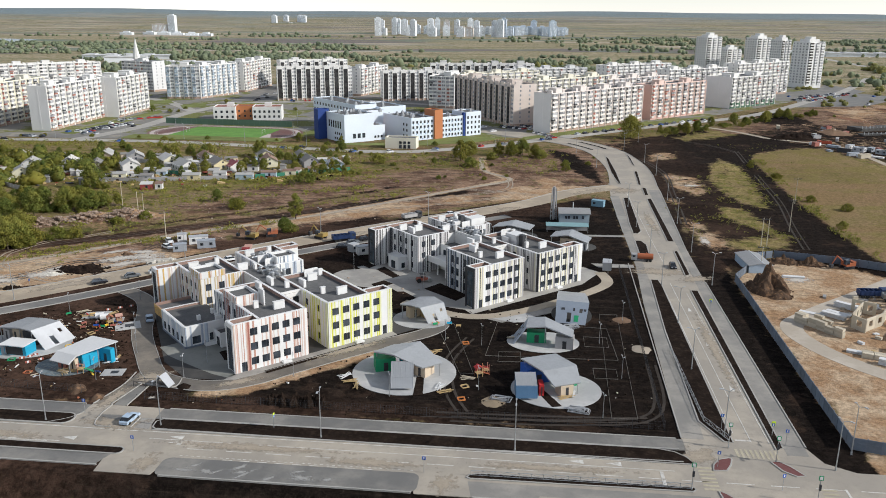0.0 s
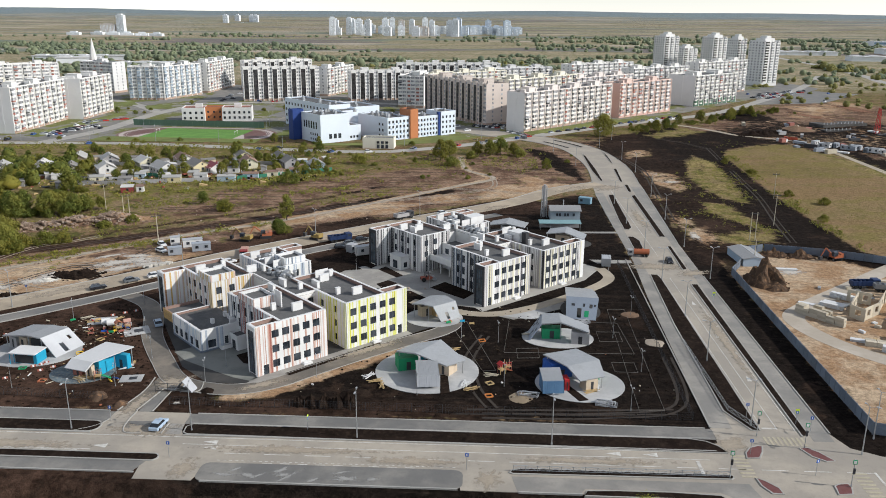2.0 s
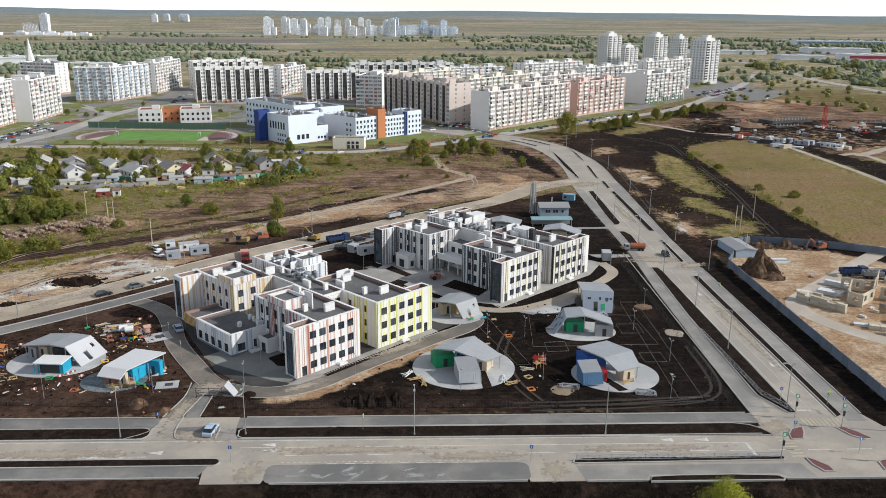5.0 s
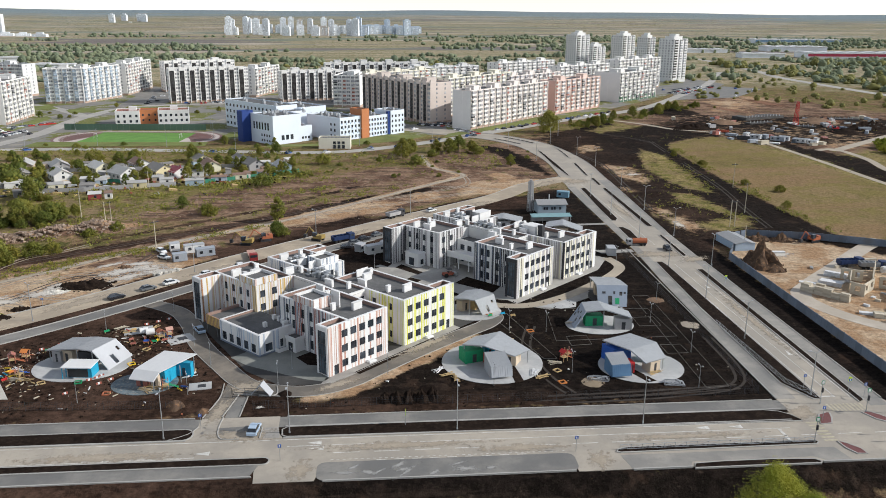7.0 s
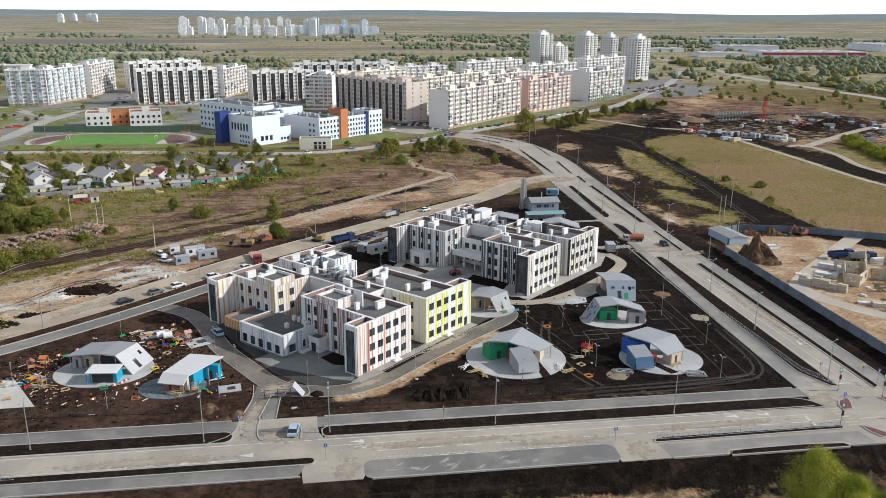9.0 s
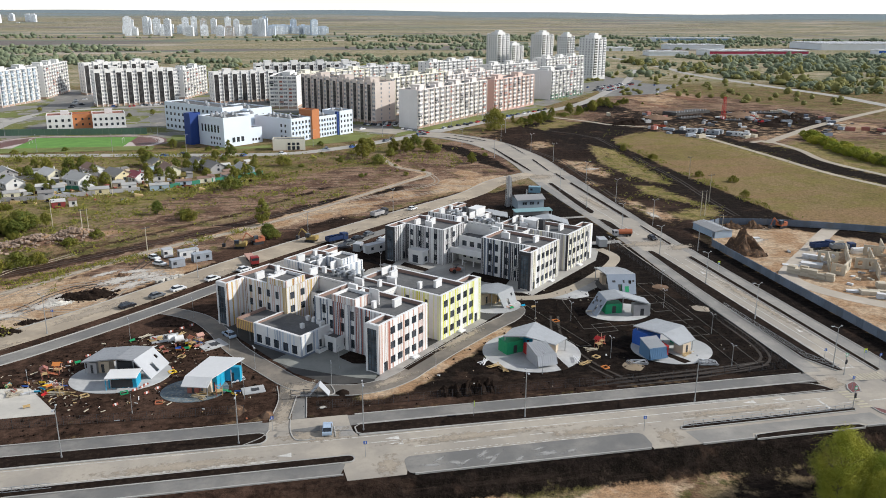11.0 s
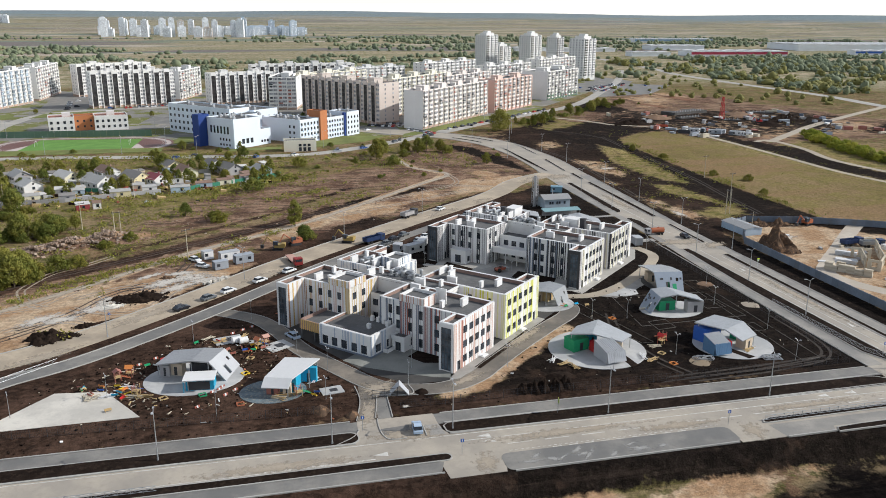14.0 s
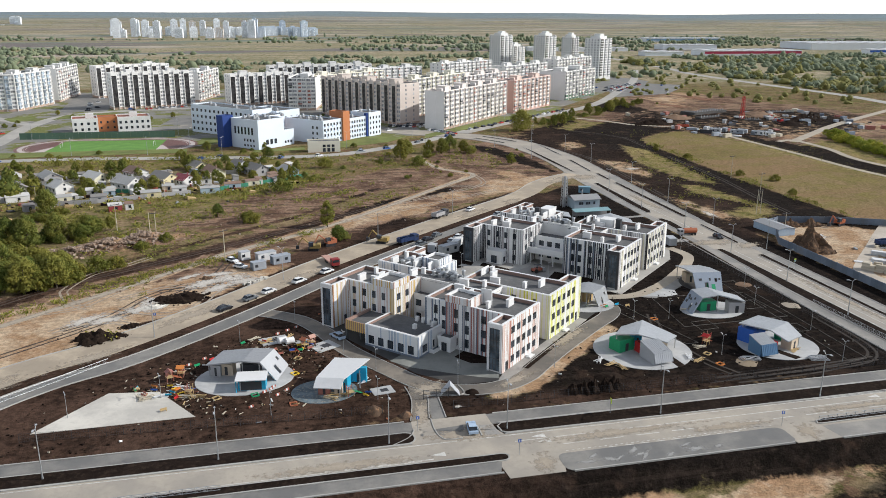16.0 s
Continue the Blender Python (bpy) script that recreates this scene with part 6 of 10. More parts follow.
sheet("track_marking", b, surface("pale_pink_lanes", (0.5, 0.43, 0.4), 0.8, 0.1), "pale pinkish lanes of the running track", "marking")
b = Build()
b.prism(at([(-30.5, -21.5), (29.5, -21.5), (29.5, 21.5), (-29.5, 22)]), -0.1, 0.1)
sheet("football_pitch", b, TURF, "bright green artificial football turf", "pitch")
for sx in (-1, 1):
    b = Build()
    g = pm @ Matrix.Translation((sx * 26, 0, 0.08))
    for dy in (-2.5, 2.5):
        b.rod((0, dy, 0), (0, dy, 2.4), 0.1)
    b.rod((0, -2.5, 2.4), (0, 2.5, 2.4), 0.1)
    o = part("football_goal", b, WHITE)
    o.matrix_world = g
    tagged(o, "white metal football goal on the turf", "goal", "football goals")
fence = thing("pitch_fence", pose(0, 0, 0), "dark green ball fence behind the pitch", "fence")
for i in range(24):
    a = Vector((-253, 540.7)).lerp(Vector((-161, 534.2)), i / 24)
    c = Vector((-253, 540.7)).lerp(Vector((-161, 534.2)), (i + 1) / 24)
    b = Build()
    b.add([(a.x, a.y - 0.1, 0), (c.x - 0.1, c.y - 0.1, 0), (c.x - 0.1, c.y - 0.1, 4), (a.x, a.y - 0.1, 4), (a.x, a.y + 0.1, 0), (c.x - 0.1, c.y + 0.1, 0), (c.x - 0.1, c.y + 0.1, 4), (a.x, a.y + 0.1, 4)],
          [(0, 1, 2, 3), (7, 6, 5, 4), (3, 2, 6, 7), (0, 3, 7, 4), (1, 5, 6, 2)])
    part("fence_panel", b, TONES["green"], fence)

sub = thing("substation", pose(-83, 456, 0, 0, 0, -2), "small pale substation with dark doors", "building")
plain_block(sub, "wall", 0, 18, 0, 9, 5.6, TONES["cream"])
for x in (9, 11.5, 14):
    put_window(sub, pose(x, -0.06, 3.6), 1.6, 1.4)
    put_window(sub, pose(x, -0.06, 1.3), 1.6, 2.2)

# streets of the town
b = Build()
street = smooth_line([(-520, 440), (-319, 456), (-219, 461), (-140, 450), (-78, 444), (-40, 462), (-3, 492), (26, 519), (83, 574), (171, 653), (250, 770), (330, 900), (420, 1080)])
ribbon(b, street, 9, 0.05, 0.1)
ribbon(b, smooth_line([(-275, 458), (-262, 520), (-262, 610), (-236, 680), (-120, 700), (-40, 660)]), 10, 0.045, 0.1)
ribbon(b, smooth_line([(-262, 610), (-330, 690), (-420, 720)]), 9, 0.047, 0.1)
ribbon(b, smooth_line([(26, 519), (0, 560), (-30, 590), (-60, 600)]), 9, 0.048, 0.1)
ribbon(b, smooth_line([(436, 540), (442, 609), (455, 701), (453, 817), (458, 987), (480, 1090), (520, 1400), (540, 1900)]), 13, 0.06, 0.1)
sheet("street", b, road_material("town_street", (0.34, 0.32, 0.29), (0.44, 0.415, 0.375)), "pale town street", "road")
b = Build()
b.prism([(225, 720), (250, 800), (330, 860), (360, 830), (290, 740)], -0.1, 0.03)
b.prism([(-300, 465), (-268, 468), (-262, 520), (-296, 560)], -0.1, 0.03)
b.prism([(-20, 520), (-3, 525), (0, 600), (-40, 640), (-50, 620), (-14, 565)], -0.1, 0.03)
b.prism([(-230, 690), (-60, 690), (-80, 735), (-150, 720)], -0.1, 0.025)
b.prism([(-262, 690), (-226, 690), (-230, 780), (-246, 840), (-275, 840), (-268, 760)], -0.1, 0.028)
b.prism([(222, 768), (282, 790), (345, 890), (335, 980), (300, 900), (240, 850)], -0.1, 0.022)
b.prism([(2, 548), (16, 556), (30, 640), (14, 644)], -0.1, 0.02)
b.prism([(-176, 596), (-60, 604), (-80, 640), (-170, 640)], -0.1, 0.018)
sheet("car_park", b, ASPHALT, "grey asphalt car parks between the blocks", "pavement")


def town_ground():
    """Worn lawns, grey yards and paths between the blocks."""
    m, n, l, b = shader("town_ground")
    pos = n.new("ShaderNodeNewGeometry").outputs["Position"]
    f1, f2, f3 = noise_node(n, l, pos, 0.03, 5, 0.6), noise_node(n, l, pos, 0.11, 6, 0.65), noise_node(n, l, pos, 0.9, 5, 0.7)
    c = mixed(n, l, remap(n, l, f3, 0.4, 0.6), (0.115, 0.14, 0.04), (0.2, 0.19, 0.075))
    c = mixed(n, l, remap(n, l, f1, 0.47, 0.52), c, (0.22, 0.21, 0.195))
    c = mixed(n, l, remap(n, l, f2, 0.56, 0.6), c, (0.3, 0.275, 0.235))
    l.new(c, b.inputs["Base Color"])
    b.inputs["Roughness"].default_value = 0.9
    b.inputs["Specular IOR Level"].default_value = 0.1
    return m


b = Build()
b.prism([(-420, 468), (-275, 466), (-262, 466), (-150, 490), (-130, 500), (-60, 500), (-10, 508), (30, 540), (140, 645), (230, 760), (300, 870), (320, 960), (60, 900), (-300, 860), (-520, 800), (-540, 560)], -0.1, 0.012)
sheet("town_yard", b, town_ground(), "worn lawns and grey yards between the apartment blocks", "ground")
LAWN = surface("lawn_grass", (0.16, 0.185, 0.05), 0.95, 0.25, big=0.08, dirt=(0.2, 0.17, 0.07), dirt_amount=0.6)
b = Build()
for k, poly in enumerate(([(-146, 500), (-130, 503), (-128, 524), (-144, 526)], [(-114, 463), (-84, 466), (-84, 475), (-112, 472)], [(-68, 468), (-34, 484), (-18, 504), (-44, 512), (-66, 486)], [(-8, 496), (30, 532), (76, 578), (140, 636), (134, 642), (60, 580), (-4, 512)], [(-252, 470), (-150, 470), (-150, 484), (-250, 488)], [(-256, 640), (-236, 650), (-232, 676), (-252, 668)], [(-332, 676), (-317, 688), (-301, 663), (-318, 651)], [(-291, 651), (-277, 670), (-264, 642), (-281, 632)], [(-288, 481), (-283, 550), (-283, 601), (-292, 615), (-295, 558), (-299, 485)])):
    b.prism(poly, -0.1, 0.12 + 0.004 * k)
sheet("lawn", b, LAWN, "green mown lawns round the town school", "lawn")


# ---------- play pavilions ----------
# Darker, bluer wall sheet: the shade on leaning walls is in its colour.
SHADESHEET = tint("shaded_wall_sheet", (0.28, 0.32, 0.38))
RUSTY = tint("rusty_orange_paint", (0.36, 0.11, 0.05))
LIGHTSHEET = surface("light_roof_sheet", (0.6, 0.6, 0.6), 0.5, 0.05)
rng = random.Random(33)


def slab(bm, quad, t, slot=0):
    """A plate of the thickness t under four corners."""
    q = [Vector(p) for p in quad]
    nrm = (q[1] - q[0]).cross(q[3] - q[0]).normalized()
    if nrm.z < 0:
        q.reverse()
        nrm = -nrm
    low = [p - nrm * t for p in q]
    bm.add(q + low, [(0, 1, 2, 3), (7, 6, 5, 4), (0, 4, 5, 1), (1, 5, 6, 2), (2, 6, 7, 3), (3, 7, 4, 0)], slot)


def seams(bm, quad, n, slot=0):
    """Standing seams over a roof plate."""
    q = [Vector(p) for p in quad]
    for i in range(1, n):
        a, b_ = q[0].lerp(q[1], i / n), q[3].lerp(q[2], i / n)
        bm.rod(a, b_, 0.045, n=4, slot=slot)


def pavilion(stations, pad, boxes, label, wall_end=None, posts=(), wall_mat=PALESHEET, roof_mat=SHEETMETAL):
    """A play pavilion: a folded sheet roof over coloured cabins on a round concrete pad. stations: ax, ay, bx, by, z of each fold; wall_end: (ax, ay, bx, by) where the roof comes down to the ground."""
    cx, cy, r = pad[:3]
    home = thing("play_pavilion", pose(cx, cy, 0), label, "pavilion", "play pavilions")
    inv = Matrix.Translation((-cx, -cy, 0))
    st = [((a, b_, z), (c, d, z)) for a, b_, c, d, z in stations]
    for (a, c), (a2, c2) in zip(st, st[1:]):
        b = Build()
        slab(b, (a, a2, c2, c), 0.28)
        plate = part("roof_panel", b, roof_mat, home, "grey folded metal sheet")
        plate.matrix_local = inv
        for i in range(1, 9):
            b = Build()
            b.rod(Vector(a).lerp(Vector(c), i / 9), Vector(a2).lerp(Vector(c2), i / 9), 0.022, n=4)
            part("seam", b, roof_mat, plate)
    if wall_end:
        (a, c), (x0, y0, x1, y1) = st[-1], wall_end
        b = Build()
        q = [Vector(a), Vector((x0, y0, 0.05)), Vector((x1, y1, 0.05)), Vector(c)]
        s = lambda u, v: (q[0].lerp(q[3], u)).lerp(q[1].lerp(q[2], u), v)
        for u0, u1, v0, v1 in ((0, 0.36, 0, 1), (0.36, 0.5, 0, 0.5), (0.36, 0.5, 0.92, 1), (0.5, 0.74, 0, 1), (0.74, 0.84, 0, 0.3), (0.74, 0.84, 0.48, 1), (0.84, 1, 0, 1)):
            slab(b, (s(u0, v0), s(u0, v1), s(u1, v1), s(u1, v0)), 0.25)
        part("sloping_wall", b, wall_mat, home, "pale metal wall leaning down to the ground").matrix_local = inv
    for x, y, ang, lx, ly, h, mat, name in boxes:
        b = Build()
        b.box(-lx / 2, lx / 2, -ly / 2, ly / 2, 0, h, 0)
        if name != "cabin":
            b.box(-lx * 0.1, lx * 0.12, -ly / 2 - 0.04, -ly / 2, 0.1, 2.0, 1)
        # The open front is a dark panel that paints the shaded inside.
        if name == "open_cabin":
            b.box(-lx * 0.4, lx * 0.36, -ly / 2 - 0.06, -ly / 2, 0.1, h * 0.78, 1)
            b.box(-lx / 2 - 0.5, lx / 2 + 0.3, -ly / 2 - 1.0, ly / 2 + 0.2, h, h + 0.18, 3)
            b.rod((-lx / 2 - 0.3, -ly / 2 - 0.8, 0), (-lx / 2 - 0.3, -ly / 2 - 0.8, h), 0.1)
        if name == "cabin":
            for sx in (-lx / 2, lx / 2 - 0.1):
                b.add([(sx, -ly / 2, h), (sx + 0.1, -ly / 2, h), (sx + 0.1, ly / 2, h), (sx, ly / 2, h), (sx, ly / 2, h + 1.05), (sx + 0.1, ly / 2, h + 1.05)], [(0, 3, 4), (1, 5, 2), (0, 4, 5, 1), (2, 5, 4, 3)], 0)
        box = part(name, b, [mat, DARKSTEEL, SHEETMETAL, WHITE], home)
        box.matrix_local = inv @ pose(x, y, 0.1, 0, 0, ang)
        if name == "cabin":
            b = Build()
            slab(b, ((-lx / 2 - 0.06, -ly / 2 - 0.9, 0.5), (lx / 2 + 0.06, -ly / 2 - 0.9, 0.5), (lx / 2 + 0.06, -ly / 2 - 0.05, h + 0.1), (-lx / 2 - 0.06, -ly / 2 - 0.05, h + 0.1)), 0.1)
            part("front_plate", b, mat, box, "steep ribbed metal plate")
            b = Build()
            slab(b, ((-lx / 2 - 0.06, -ly / 2 - 0.1, h), (lx / 2 + 0.06, -ly / 2 - 0.1, h), (lx / 2 + 0.06, ly / 2 + 0.1, h + 1.1), (-lx / 2 - 0.06, ly / 2 + 0.1, h + 1.1)), 0.12)
            part("cabin_roof", b, SHEETMETAL, box, "sloping grey sheet roof")
            for i in range(10):
                sx = -lx / 2 + lx * i / 9
                b = Build()
                b.rod((sx, -ly / 2 - 0.92, 0.5), (sx, -ly / 2 - 0.08, h + 0.12), 0.05, n=4)
                part("rib", b, mat, box)
                b = Build()
                b.rod((sx, -ly / 2 - 0.1, h + 0.02), (sx, ly / 2 + 0.1, h + 1.12), 0.045, n=4)
                part("seam", b, SHEETMETAL, box)
    for x, y, h in posts:
        b = Build()
        b.rod((x, y, 0), (x, y, h), 0.11, n=8)
        part("post", b, STEEL, home).matrix_local = inv
    b = Build()
    ring = [(r * math.cos(2 * math.pi * i / 40), pad[3] * math.sin(2 * math.pi * i / 40)) for i in range(40)]
    b.prism(ring, -0.1, 0.1)
    part("pad", b, pad[4] if len(pad) > 4 else PAD, home, "round pale concrete pad").matrix_local = pose(0, 0, 0, 0, 0, pad[5] if len(pad) > 5 else 0)
    return home


pavilion([(-32.8, 159.6, -29.4, 163.8, 4.3), (-28.3, 157.2, -23.3, 165.2, 4.9), (-21.6, 155.4, -17.6, 158.6, 3.0)], (-26.0, 159.2, 11.3, 11.3),
         [(-30.6, 160.6, 18, 4.4, 3.6, 2.9, GREEN, "green_cabin"), (-25.6, 153.6, 8, 4.6, 5.4, 2.6, PALESHEET, "cabin"), (-21.6, 158.6, -30, 3.0, 3.4, 2.5, BEIGE, "beige_wall"), (-27.2, 158.0, 10, 1.2, 2.4, 2.4, RED, "red_wall"), (-26.4, 162.4, 10, 2.4, 2.2, 3.0, TURQ, "turquoise_wall")],
         "pavilion with grey folded roof over green and red cabins", posts=((-32.2, 160, 4.2), (-18.2, 158.2, 2.9), (-24, 164.4, 4.8)))
pavilion([(-0.9, 159.7, 6.6, 163.2, 4.4), (3.6, 153.6, 10.8, 157.4, 4.5), (6.1, 150.2, 11.5, 152.7, 2.8)], (6.6, 154.6, 9.4, 8.6),
         [(2.2, 158.8, 24, 5.0, 4.2, 3.4, BLUE, "blue_cabin"), (0.3, 151.6, 6, 4.2, 4.2, 2.8, tint("steel_blue_panel", (0.1, 0.2, 0.33)), "cabin"), (8.2, 152.6, 24, 2.8, 2.6, 2.4, BEIGE, "beige_wall"), (3.4, 152.4, 8, 1.0, 2.6, 2.4, RED, "red_wall"), (9.6, 157.6, 24, 2.0, 2.6, 2.6, GREEN, "green_wall")],
         "pavilion with grey folded roof over blue and red cabins", posts=((10.9, 152.9, 2.7), (0, 159.2, 4.2), (6.2, 162.4, 4.2)))
leaning_pavilion = pavilion([(10.9, 174.9, 11.4, 179.6, 3.5), (4.6, 177.4, 4.6, 183.8, 4.9), (0.0, 177.8, 0.6, 184.6, 4.3)], (4.2, 179.6, 8.6, 6.4),
         [(2.6, 180.0, 0, 4.6, 2.6, 2.6, GREEN, "green_cabin"), (9.2, 176.9, -8, 4.2, 2.6, 2.9, surface("grey_plank", (0.42, 0.4, 0.39), 0.7, 0.1), "plank_wall")],
         "pavilion with grey folded roof, leaning pale wall and green cabin", wall_end=(-2.9, 177.4, -2.7, 183.6), wall_mat=SHADESHEET, posts=((4.6, 177.9, 4.6), (10.6, 179, 3.4)))
pavilion([(-32.0, 190.6, -27.6, 197.0, 3.9), (-29.0, 189.0, -23.8, 196.2, 4.4), (-26.4, 187.4, -20.9, 192.1, 4.4)], (-26.4, 191.0, 7.4, 6.6),
         [(-28.8, 192.6, 40, 3.2, 2.0, 2.8, BEIGE, "beige_wall"), (-25.6, 193.4, 40, 3.0, 2.4, 2.6, TIMBER, "timber_wall")],
         "pavilion with grey folded roof and leaning pale wall", wall_end=(-24.3, 187.8, -19.6, 191.8), wall_mat=STEEL, posts=((-31.4, 190.8, 3.8), (-27.6, 188.6, 4.2)))
tall_pavilion = pavilion([(8.6, 207.6, 15.6, 206.6, 3.4), (8.0, 202.0, 15.8, 201.0, 4.4), (7.7, 196.4, 15.9, 195.2, 4.8)], (11.8, 199.0, 5.2, 7.6, YARD),
         [(10.4, 202.6, -8, 3.0, 3.0, 2.6, BEIGE, "beige_wall"), (12.6, 194.8, -8, 1.6, 0.6, 2.2, GREEN, "green_door")],
         "pavilion with grey folded roof and tall pale wall with odd windows", wall_end=(7.4, 192.6, 14.9, 191.6), wall_mat=SHADESHEET, posts=((9, 207, 3.3), (15.2, 206.2, 3.3)))
# The dark block under this roof paints the shade of the inside.
pavilion([(-124.2, 165.0, -120.8, 172.0, 3.3), (-116.5, 161.9, -113.9, 168.4, 4.8), (-112.9, 160.9, -109.8, 167.6, 4.6)], (-116.2, 163.6, 10.4, 8.4),
         [(-119.8, 166.6, -20, 3.0, 2.0, 2.6, BEIGE, "beige_wall"), (-114.6, 158.9, -6, 5.6, 3.4, 2.5, TURQ, "open_cabin"), (-114.8, 164.6, -16, 4.0, 2.4, 3.0, DARKSTEEL, "dark_wall"), (-122.0, 166.6, -20, 2.2, 2.0, 2.5, GREYP, "grey_wall")],
         "pavilion with grey folded roof, leaning pale wall and turquoise cabin", wall_end=(-109.6, 160.5, -106.8, 168.4), wall_mat=PALESHEET, roof_mat=surface("mid_roof_sheet", (0.34, 0.345, 0.355), 0.5, 0.06, metal=0.15), posts=((-123.6, 165.6, 3.2), (-116.6, 162.4, 4.6), (-113.1, 161.4, 4.4), (-117.1, 157.3, 2.4)))
pavilion([(-102.6, 151.0, -97.3, 149.3, 2.3), (-101.8, 152.9, -96.3, 151.0, 3.7), (-97.3, 159.7, -90.1, 157.5, 4.7)], (-100.2, 153.6, 6.8, 5.6, surface("blue_grey_sheeting", (0.13, 0.17, 0.19), 0.7, 0.3, big=0.5, dirt=(0.3, 0.27, 0.23), dirt_amount=0.9)),
         [(-95.4, 154.8, -16, 1.2, 5.4, 3.2, TURQ, "turquoise_wall"), (-97.4, 151.6, -16, 1.6, 1.0, 2.6, BEIGE, "beige_wall"), (-92.6, 156.8, -16, 3.4, 1.2, 3.2, TURQ, "turquoise_wall"), (-100.2, 152.6, -16, 2.4, 1.4, 1.6, BROWNP, "brown_wall")],
         "unfinished pavilion with pale sloping roof and turquoise walls", roof_mat=LIGHTSHEET, posts=((-90.8, 157.6, 4.5), (-97.4, 149.8, 2.2), (-92.8, 153.6, 3.9)))
pavilion([(-12.5, 273.4, -10.4, 279.6, 3.4), (-6.0, 271.6, -4.4, 279.8, 4.6), (0.6, 270.6, 2.4, 277.6, 3.4)], (-5.0, 275.0, 8.4, 6.6, YARD),
         [(-5.0, 275.4, -14, 4.6, 3.0, 2.8, PALESHEET, "pale_wall")], "pavilion with grey folded roof behind the school", posts=((-12, 274, 3.3), (1.6, 272, 3.3)))
pavilion([(7.4, 262.6, 9.4, 269.4, 3.6), (13.4, 261.0, 15.2, 268.8, 4.6), (19.6, 257.8, 21.4, 264.6, 3.0)], (14.4, 263.6, 8.6, 6.4, YARD),
         [(13.6, 264.4, -16, 5.0, 3.0, 2.8, BEIGE, "beige_wall"), (19.2, 260.8, -16, 1.4, 3.4, 2.4, PALESHEET, "pale_wall")], "pavilion with grey folded roof behind the school", posts=((8, 263, 3.4), (20, 258.6, 2.9)))


def odd_windows(home, corners, cells, shift):
    """Small dark openings framed on a leaning wall; corners: top start, top end, foot end, foot start."""
    q = [Vector(p) + Vector(shift) for p in corners]
    s = lambda u, v: q[0].lerp(q[1], u).lerp(q[3].lerp(q[2], u), v)
    for u0, u1, v0, v1, mat in cells:
        b = Build()
        slab(b, (s(u0, v0), s(u0, v1), s(u1, v1), s(u1, v0)), 0.3)
        part("window", b, mat, home, "green panel" if mat is GREEN else "small dark opening").matrix_local = home.matrix_world.inverted()


odd_windows(tall_pavilion, ((7.7, 196.4, 4.8), (15.9, 195.2, 4.8), (14.9, 191.6, 0.05), (7.4, 192.6, 0.05)),
            [(0.17, 0.28, 0.3, 0.4, DARKSTEEL), (0.54, 0.6, 0.28, 0.42, DARKSTEEL), (0.88, 0.95, 0.3, 0.4, DARKSTEEL), (0.6, 0.74, 0.6, 0.88, GREEN)], (0, -0.05, 0))
odd_windows(leaning_pavilion, ((0.6, 184.6, 4.3), (0.0, 177.8, 4.3), (-2.9, 177.4, 0.05), (-2.7, 183.6, 0.05)),
            [(0.1, 0.22, 0.2, 0.32, DARKSTEEL), (0.1, 0.22, 0.5, 0.64, DARKSTEEL), (0.3, 0.42, 0.3, 0.42, DARKSTEEL), (0.56, 0.66, 0.18, 0.3, DARKSTEEL), (0.56, 0.66, 0.6, 0.74, DARKSTEEL), (0.82, 0.92, 0.36, 0.5, DARKSTEEL)], (-0.05, 0, 0))
b = Build()
b.prism([(-23.0, 157), (-21.4, 157), (-20.6, 148.6), (-22.6, 148.2)], 0, 0.125)
b.prism([(2.6, 153), (4.2, 153.6), (7.6, 147.0), (5.6, 146.4)], 0, 0.125)
sheet("trench", b, SOIL, "strip of bare earth across the pads", "bed")


# ---------- lamps, signs, fences ----------
def street_lamp(h, arm, heads):
    home = thing("street_lamp", pose(0, 0, 0), "grey steel street lamp beside the road", "lamp", "street lamps")
    b = Build()
    r = 0.0125 * h
    b.rod((0, 0, 0), (0, 0, h), r, r * 0.55, n=8)
    b.rod((0, 0, 0), (0, 0, 0.6), r * 1.6, r * 1.3, n=8)
    part("pole", b, STEEL, home)
    for s in heads:
        b = Build()
        b.rod((0, 0, h - 0.1), (0, s * arm, h + 0.35), 0.055, n=6)
        o = part("arm", b, STEEL, home)
        b = Build()
        b.box(-0.016 * h, 0.016 * h, min(0, s * 0.075 * h), max(0, s * 0.075 * h), -0.06, 0.08)
        q = part("lamp_head", b, PALESHEET, o)
        q.matrix_local = pose(0, s * arm, h + 0.38)
    return home


lamp = street_lamp(9.5, 1.1, (-1, 0.5))
lamp.matrix_world = pose(-68.0, 130.2, 0)
for x, y, a in ((-36.9, 129.3, 0), (-1.4, 128.9, 0), (-90.6, 129.6, 0), (-120.6, 130.7, 0), (-149.0, 130.8, 0), (-180, 130.8, 0), (37.0, 138.2, -90), (36.6, 168, -90), (38.4, 196, -90), (38.8, 226, -90), (39.8, 258, -90), (39.6, 292, -90), (40.2, 325, -90),
                (53.6, 128.9, 45), (58.3, 134.8, 30), (53.4, 228, 90), (53.8, 262, 90), (55.6, 300, 90), (58.2, 340, 90), (61.4, 395, 90), (-137.6, 191.6, 222), (-166.5, 165.5, 222), (-105.6, 229.4, 222), (-72, 266, 222), (-38, 297, 222), (34, 412, -80), (26, 455, -60), (60.4, 430, 100), (54, 470, 120), (66, 502, 130)):
    copy_thing(lamp, pose(x, y, 0.0, 0, 0, a))
site = street_lamp(4.8, 0.45, (-1, 1))
tagged(site, "slim grey yard lamp with two small heads", "lamp", "yard lamps")
site.name = "yard_lamp"
site.matrix_world = pose(-72.4, 150.9, 0)
